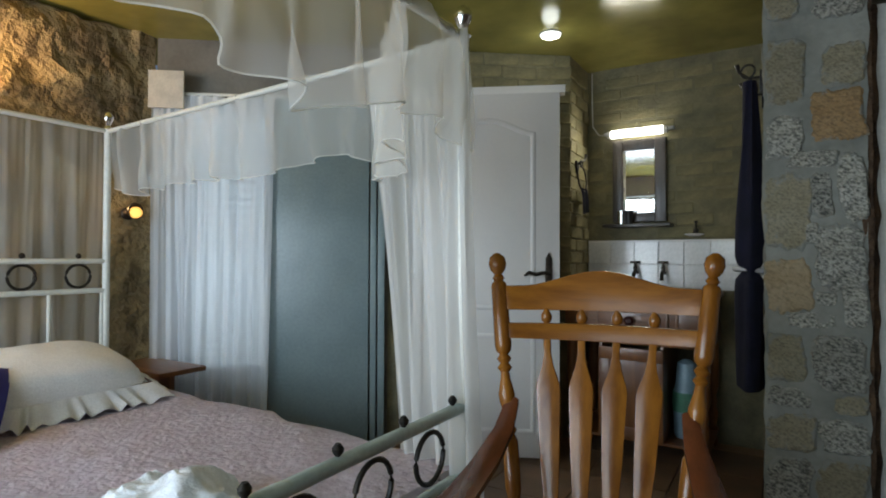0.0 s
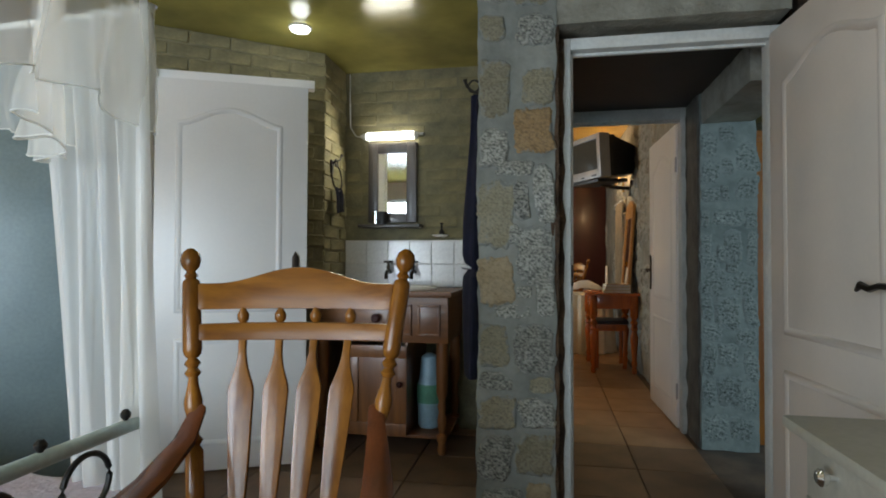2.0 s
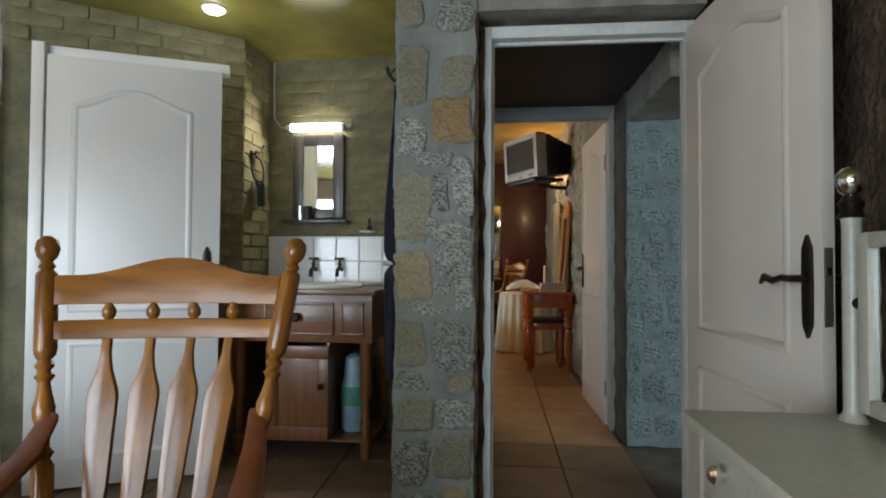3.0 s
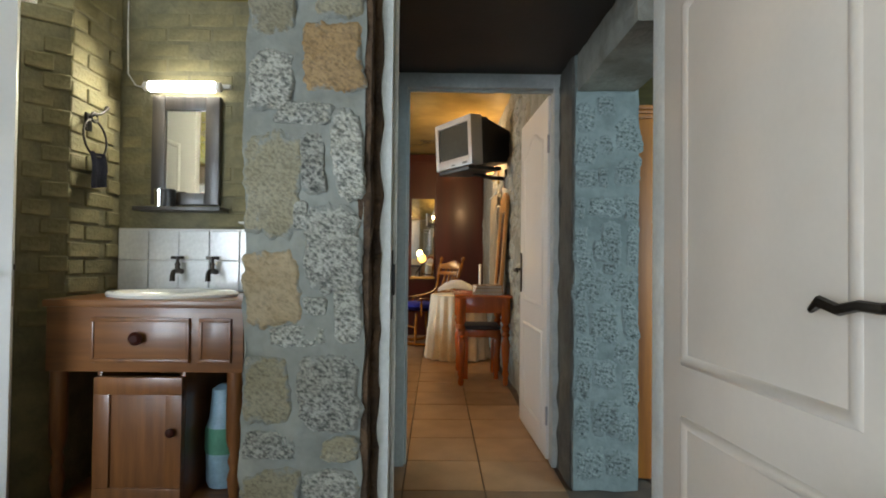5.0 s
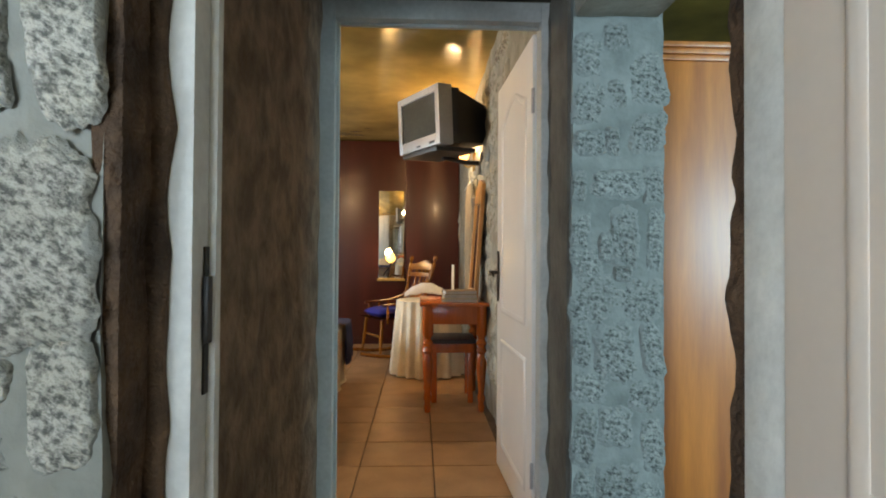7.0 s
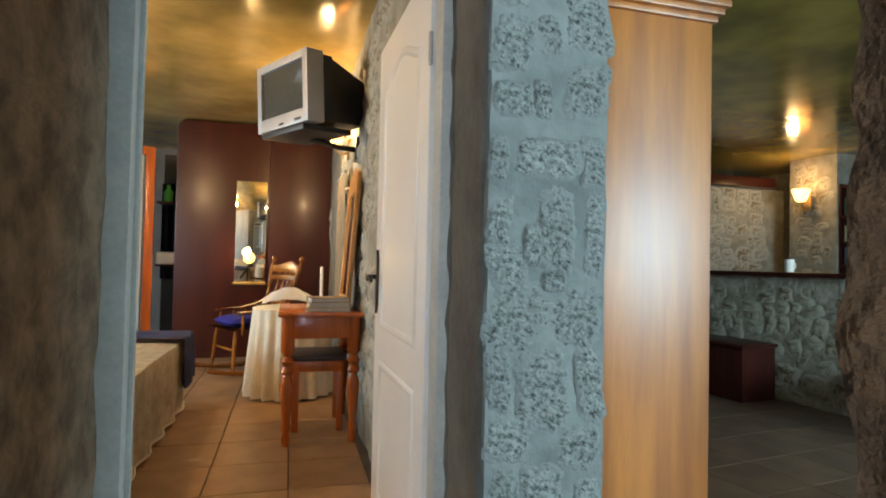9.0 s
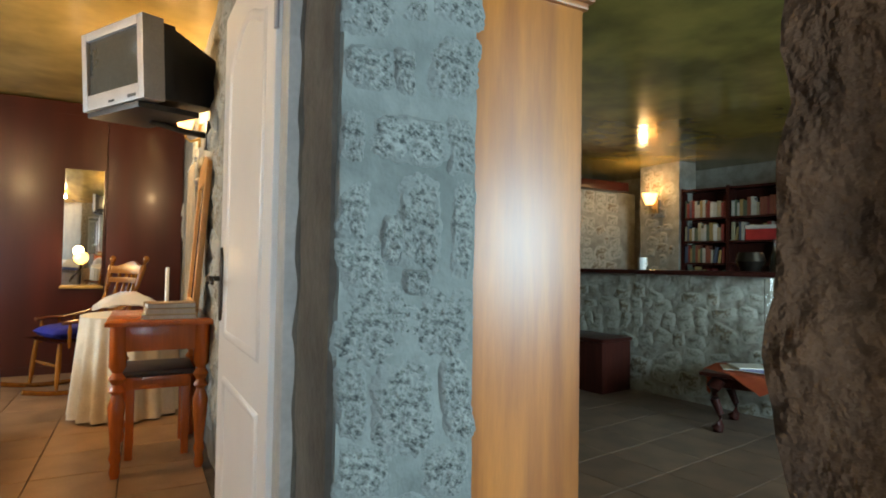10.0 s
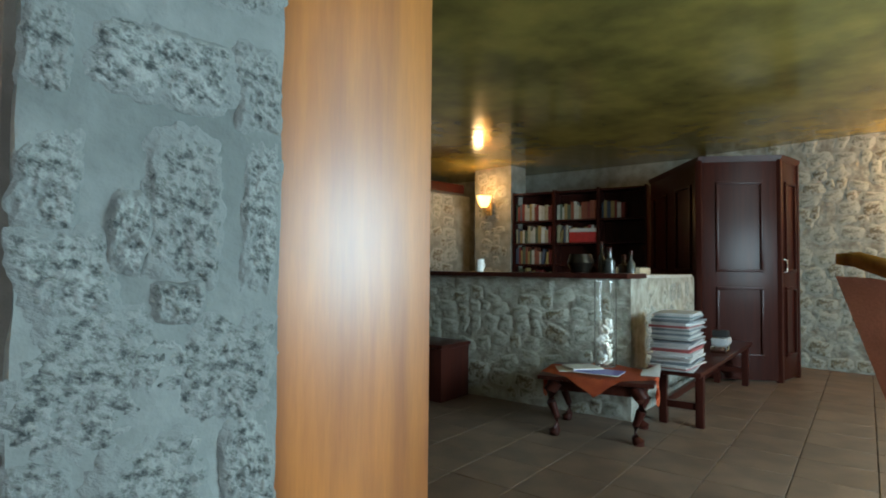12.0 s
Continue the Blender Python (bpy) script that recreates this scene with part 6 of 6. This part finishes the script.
back = sheet(lambda u, v: Vector((-0.02 + 0.16 * (1 - v) ** 1.4 + 0.06 * math.sin(math.pi * u) * 0.4, 0.20 - 0.62 * u - 0.26 * (1 - v), 0.30 + (0.80 - 0.25 * u * u) * v)), 16, 14, 0.07)
part("backrest", back, PINK, ac, "dusty pink upholstered back")
part("crest_rail", rod([(-0.035, 0.20 - 0.62 * u, 1.13 - 0.25 * u * u + (0.02 if u < 0.1 else 0)) for u in (0, 0.08, 0.2, 0.4, 0.6, 0.8, 1.0)], [0.016, 0.024, 0.028, 0.03, 0.03, 0.028, 0.025], 10), PINE, ac, "carved golden wood crest rail")
part("seat", bevel(block(0.10, -0.70, 0.28, 0.70, -0.03, 0.45), 0.03), PINK, ac)
for x in (0.13, 0.65):
    for y in (-0.65, -0.09):
        part("leg", rod([(x, y, 0.28), (x, y, 0.0)], [0.025, 0.016], 10), PINE, ac)

# Unseen warm wall lamps: an added twin room fill and an inferred lounge one.
for label, place, turn, watts, nm in (("added warm wall lamp that fills the twin room", (-1.0, 4.03, 1.90), 90, 12, "twin_bed_bulb"), ("warm glass wall lamp on the lounge wall", (8.50, 3.0, 1.95), 180, 42, "lounge_wall_bulb")):
    wl = thing("wall_lamp", label, "lamp", Matrix.Translation(place) @ Matrix.Rotation(radians(turn), 4, "Z"))
    part("backplate", block(-0.07, -0.05, -0.10, 0.0, 0.05, 0.10, 0.01), plain("lamp_brass", (0.35, 0.22, 0.08), 0.3), wl)
    part("arm", rod([(0, 0, -0.04), (0.08, 0, -0.06), (0.11, 0, 0.0)], 0.009), plain("lamp_brass_arm", (0.35, 0.22, 0.08), 0.3), wl)
    part("shade", turned([(0.05, 0), (0.08, 0.05), (0.10, 0.14), (0.09, 0.14), (0.04, 0.01)], (0.11, 0, 0.0), 18), SCONCE_GLOW, wl, "glowing warm glass shade")
    bulb_lamp(nm, (place[0] + 0.25 * math.cos(radians(turn)), place[1] + 0.25 * math.sin(radians(turn)), place[2] + 0.2), watts, (1.0, 0.64, 0.31), 0.06)

# ---- stones, bricks and tiles ----
random.seed(11)


def stone_mesh(w, h, seed, depth, material, n=22, rings=6, pit=0.5, edge=0.86):
    """A hewn stone face set nearly flush in the mortar: ragged outline, flat top, pitted all over. Local x and z in the wall, -y outwards."""
    r = random.Random(seed)
    bm, rows = bmesh.new(), []
    rim = bm.verts.layers.float.new("rim")
    lean, square = r.uniform(-0.14, 0.14), r.uniform(3.2, 7.0)
    off = Vector((r.uniform(0, 90), r.uniform(0, 90), r.uniform(0, 90)))
    tilt, fine = r.uniform(-0.7, 0.7), n > 40
    slope = Vector((r.uniform(-0.5, 0.5), r.uniform(-0.5, 0.5)))
    for i in range(1, rings + 1):
        q, row = (i / rings) ** 0.8, []
        for k in range(n):
            a = 2 * math.pi * (k + 0.3) / n
            cx, cz = math.cos(a), math.sin(a)
            e = (abs(cx) ** square + abs(cz) ** square) ** (-1 / square)
            at_edge = Vector((cx * e * w * 0.5, 0, cz * e * h * 0.5)) + off
            wob = 0.97 + 0.16 * noise.noise(at_edge * 14) + 0.11 * noise.noise(at_edge * 42) + (0.07 * noise.noise(at_edge * 110) if fine else 0)
            x, z = cx * e * w / 2 * wob * q, cz * e * h / 2 * wob * q
            x, z = x + lean * z, z - 0.3 * lean * x
            p = Vector((x + tilt * z, 0, z - tilt * x)) + off
            rough = noise.noise(p * 22) + (0.8 * noise.noise(p * 62) + 0.8 * noise.noise(p * 125) + 0.5 * noise.noise(p * 240) if fine else 0.6 * noise.noise(p * 60))
            fall = max(0.0, (q - edge) / (1 - edge)) ** 1.6
            face = -depth * (1 + slope.x * x / w + slope.y * z / h)
            at = bm.verts.new((x, face * (1 - fall) + 0.004 * fall + depth * pit * rough * (1 - 0.6 * fall), z))
            at[rim] = q
            row.append(at)
        rows.append(row)
    for a, b in zip(rows, rows[1:]):
        for k in range(n):
            bm.faces.new((a[k], a[(k + 1) % n], b[(k + 1) % n], b[k]))
    bm.faces.new(rows[0])
    me = finish(bm, "stone", material, False)
    me.shade_smooth()
    return me


def lay_stone(parent, me, m):
    ob = new("stone", me)
    ob.parent = parent
    ob.matrix_local = m
    return ob


# The pillar's own stones: centre, height, width, tallness and kind.
PILLAR = ((-0.032, 1.586, 0.115, 0.155, GRANITE), (0.135, 1.65, 0.172, 0.191, SANDSTONE_ORANGE), (0.06, 1.494, 0.152, 0.066, GRANITE), (0.086, 1.355, 0.067, 0.164, GRANITE_DARK), (0.176, 1.39, 0.085, 0.24, GRANITE), (-0.028, 1.306, 0.146, 0.277, GRANITE_WARM),
          (0.053, 1.217, 0.041, 0.08, GRANITE), (0.142, 1.13, 0.149, 0.238, GRANITE), (-0.024, 1.024, 0.15, 0.201, SANDSTONE), (0.096, 0.977, 0.071, 0.051, GRANITE), (0.185, 0.949, 0.073, 0.148, GRANITE), (0.052, 0.897, 0.148, 0.057, GRANITE), (0.142, 0.746, 0.161, 0.218, GRANITE), (-0.029, 0.75, 0.124, 0.175, GRANITE_WARM),
          (-0.019, 0.605, 0.147, 0.076, GRANITE), (0.168, 0.595, 0.103, 0.07, GRANITE_WARM), (-0.029, 1.838, 0.13, 0.246, GRANITE_WARM), (0.145, 2.074, 0.15, 0.132, GRANITE), (-0.036, 2.092, 0.105, 0.109, GRANITE_WARM), (0.150, 1.833, 0.137, 0.153, GRANITE_WARM), (-0.015, 0.47, 0.15, 0.14, GRANITE_WARM), (0.155, 0.48, 0.14, 0.12, GRANITE),
          (-0.022, 0.284, 0.14, 0.18, GRANITE_DARK), (0.145, 0.308, 0.15, 0.17, GRANITE_WARM), (0.0, 0.10, 0.17, 0.12, GRANITE), (0.155, 0.12, 0.10, 0.15, SANDSTONE), (-0.02, 2.27, 0.14, 0.14, GRANITE), (0.13, 2.26, 0.15, 0.16, GRANITE_WARM))
for k, (x, z, w, h, kind) in enumerate(PILLAR):
    lay_stone(wall_pillar, stone_mesh(w * 1.06, h * 1.05, k, 0.006, kind, 96, 26, 0.42), Matrix.Translation((min(max(x, -0.098 + w * 0.53), 0.222 - w * 0.53), 2.411, z)) @ Matrix.Rotation(radians(random.uniform(-3, 3)), 4, "Y"))
# The pier's granite, some of it standing proud of the mortar.
PIER = ((1.131, 1.504, 0.101, 0.08, 1), (1.225, 1.511, 0.044, 0.084, 2), (1.345, 1.543, 0.107, 0.122, 1), (1.098, 1.357, 0.043, 0.099, 1), (1.247, 1.368, 0.167, 0.091, 2), (1.365, 1.371, 0.061, 0.114, 1), (1.104, 1.214, 0.053, 0.104, 1), (1.13, 1.104, 0.085, 0.096, 1), (1.202, 1.149, 0.042, 0.088, 3), (1.266, 1.183, 0.09, 0.17, 2),
        (1.26, 1.067, 0.055, 0.051, 3), (1.37, 1.182, 0.05, 0.192, 1), (1.145, 0.974, 0.131, 0.157, 1), (1.238, 0.99, 0.062, 0.076, 1), (1.328, 0.97, 0.12, 0.13, 1), (1.235, 0.805, 0.12, 0.187, 3), (1.112, 0.827, 0.056, 0.129, 1), (1.362, 0.817, 0.065, 0.17, 2), (1.135, 0.69, 0.099, 0.10, 1), (1.34, 0.66, 0.10, 0.10, 1),
        (1.145, 1.64, 0.10, 0.13, 1), (1.145, 1.80, 0.09, 0.13, 1), (1.34, 1.72, 0.11, 0.16, 1), (1.244, 0.349, 0.127, 0.162, 2), (1.13, 0.53, 0.074, 0.17, 1), (1.36, 0.50, 0.07, 0.17, 1), (1.24, 0.56, 0.10, 0.12, 1), (1.12, 0.32, 0.07, 0.16, 1), (1.35, 0.30, 0.08, 0.14, 1), (1.17, 0.13, 0.12, 0.14, 1), (1.31, 0.12, 0.12, 0.13, 1), (1.24, 1.86, 0.09, 0.10, 1), (1.24, 1.67, 0.06, 0.10, 1))
for k, (x, z, w, h, proud) in enumerate(PIER):
    lay_stone(wall_pier, stone_mesh(w * 1.26, h * 1.22, 50 + k, 0.0042 + 0.0025 * (proud - 1), PIER_STONE, 110, 28, 1.15 - 0.2 * proud, 0.66), Matrix.Translation((min(max(x, 1.090 + w * 0.58), 1.405 - w * 0.58), 3.6085, z)) @ Matrix.Rotation(radians(random.uniform(-5, 5)), 4, "Y"))


def stone_rows(parent, m, width, z0, z1, size, kinds, depth=0.02, keep=1.0):
    """Courses of uneven stones over a wall face; m: x along the wall, -y outwards."""
    z = z0
    while z < z1 - size * 0.5:
        h = size * random.uniform(0.6, 1.2)
        x = random.uniform(-0.5, 0) * size
        while x < width:
            w = size * random.uniform(0.5, 1.7)
            if x > 0 and x + w < width and random.random() < keep:
                me = stone_mesh(w * 1.0, h * random.uniform(0.8, 1.15), random.random(), depth, random.choice(kinds), 22, 7, 0.5, 0.5)
                lay_stone(parent, me, m @ Matrix.Translation((x + w / 2, -0.002, z + h / 2 + random.uniform(-0.04, 0.04))) @ Matrix.Rotation(radians(random.uniform(-24, 24)), 4, "Y"))
            x += w
        z += h


WALLMIX = (WALL_STONE, WALL_STONE, WALL_STONE_BROWN)
bar_front = [o for o in bar.children if o.name.startswith("front")][0]
bar_end = [o for o in bar.children if o.name.startswith("end")][0]
stone_rows(bar_front, Matrix.Translation((0.02, 4.0, 0)) @ Matrix.Rotation(radians(-90), 4, "Z"), 4.0, 0.0, 0.95, 0.15, WALLMIX, 0.004, 0.85)
stone_rows(bar_end, Matrix.Translation((0.02, 0.02, 0)), 1.96, 0.0, 0.93, 0.15, (GRANITE, WALL_STONE), 0.006, 0.7)
stone_rows(wall_far, Matrix.Translation((8.55, 5.5, 0)) @ Matrix.Rotation(radians(-90), 4, "Z"), 3.0, 0.0, 2.6, 0.17, WALLMIX, 0.006, 0.9)
for k, (x0, wd) in enumerate(((6.60, 1.5), (8.85, 1.3))):
    stone_rows(wall_twin_east, Matrix.Translation((1.10, x0 + wd, 0)) @ Matrix.Rotation(radians(-90), 4, "Z"), wd, 0.2, 2.6, 0.24, WALLMIX, 0.02, 0.8)
stone_rows(wall_twin_east, Matrix.Translation((1.10, 6.5, 0)) @ Matrix.Rotation(radians(-90), 4, "Z"), 1.6, 0.2, 2.6, 0.22, WALLMIX, 0.02, 0.8)

stone_rows(bpy.data.objects["wall_kitchen_front"], Matrix.Translation((5.2, 9.05, 0)), 2.3, 0.9, 2.25, 0.2, WALLMIX, 0.006, 0.9)
stone_rows(bpy.data.objects["wall_lamp_pier"], Matrix.Translation((7.40, 8.62, 0)) @ Matrix.Rotation(radians(-90), 4, "Z"), 0.70, 0.9, 2.6, 0.18, WALLMIX, 0.006, 0.9)
stone_rows(bpy.data.objects["wall_twin_room_door"], Matrix.Translation((0.17, 4.002, 0)) @ Matrix.Rotation(radians(180), 4, "Z"), 0.57, 0.1, 2.6, 0.15, WALLMIX, 0.012, 0.95)

# Bricks: one shared mesh, laid in courses.
brick_bm = block(-0.108, -0.012, -0.034, 0.108, 0.012, 0.034)
brick_bm = bevel(brick_bm, 0.006, 1)
BRICK_ME = finish(brick_bm, "brick", BRICK)
half_bm = bevel(block(-0.052, -0.012, -0.034, 0.052, 0.012, 0.034), 0.006, 1)
HALF_ME = finish(half_bm, "brick", BRICK)


def courses(parent, m, width, z0, z1):
    row, z = 0, z0 + 0.037
    while z < z1 - 0.03:
        x = 0.108 if row % 2 == 0 else 0.0
        while x < width + 0.02:
            whole = x - 0.108 >= -0.001 and x + 0.108 <= width + 0.001
            me, cx = (BRICK_ME, x) if whole else (HALF_ME, 0.052 if x < 0.108 else width - 0.052)
            ob = new("brick", me)
            ob.parent = parent
            ob.matrix_local = m @ Matrix.Translation((cx, random.uniform(-0.004, 0.004), z + random.uniform(-0.003, 0.003))) @ Matrix.Rotation(radians(random.uniform(-1.2, 1.2)), 4, "Y")
            x += 0.222
        z += 0.078
        row += 1


courses(wall_bath_side, Matrix.Translation((-1.180, 3.34, 0)) @ Matrix.Rotation(radians(90), 4, "Z"), 0.38, 0.78, 2.40)
courses(wall_bath, Matrix.Translation((-1.17, 3.7385, 0)), 1.06, 1.25, 2.40)
courses(wall_over_door, DIAG @ Matrix.Translation((0.0, -0.010, 0)), 1.13, 2.09, 2.40)
courses(wall_over_door, DIAG @ Matrix.Translation((0.0, -0.010, 0)), 0.17, 0.80, 2.09)

# Splash tiles behind the basin.
tile_me = finish(bevel(block(-0.074, -0.005, -0.074, 0.074, 0.005, 0.074), 0.003, 1), "wall_tile", WHITE_TILE)
for i in range(7):
    for j in range(2):
        ob = new("wall_tile", tile_me)
        ob.parent = wall_bath
        ob.matrix_local = Matrix.Translation((-1.095 + 0.1515 * i, 3.719, 1.0 + 0.1515 * j + 0.008)) @ Matrix.Rotation(radians(random.uniform(-0.35, 0.35)), 4, "X") @ Matrix.Rotation(radians(random.uniform(-0.3, 0.3)), 4, "Z")

# Floor tiles.
floor_ob = bpy.data.objects["floor"]


def tile_field(m, size, spots, material=TILE):
    me = finish(bevel(block(-size / 2 + 0.003, -size / 2 + 0.003, -0.012, size / 2 - 0.003, size / 2 - 0.003, 0.0), 0.0015, 1), "floor_tile", material)
    for i, j in spots:
        ob = new("floor_tile", me)
        ob.parent = floor_ob
        ob.matrix_local = m @ Matrix.Translation((i * size, j * size, random.uniform(-0.0008, 0.0))) @ Matrix.Rotation(radians(90 * random.randrange(4)), 4, "Z")


S = 0.394
tile_field(Matrix.Translation((0.466, 0.25, 0)), S, [(i, j) for i in range(-9, 3) for j in range(-4, 9) if not (i > 1 and j > 5)])
tile_field(Matrix.Translation((0.466, 0.25, 0)), S, [(i, j) for i in range(-5, 2) for j in range(9, 23)], TWIN_TILE)
T = 0.372
LT = Matrix.Translation((4.155, 3.645, 0)) @ Matrix.Rotation(radians(8), 4, "Z") @ Matrix.Translation((T / 2, T / 2, 0))
tile_field(LT, T, [(i, j) for i in range(-7, 12) for j in range(-5, 11) if (LT @ Vector((i * T, j * T, 0))).x > 1.47], LOUNGE_TILE)
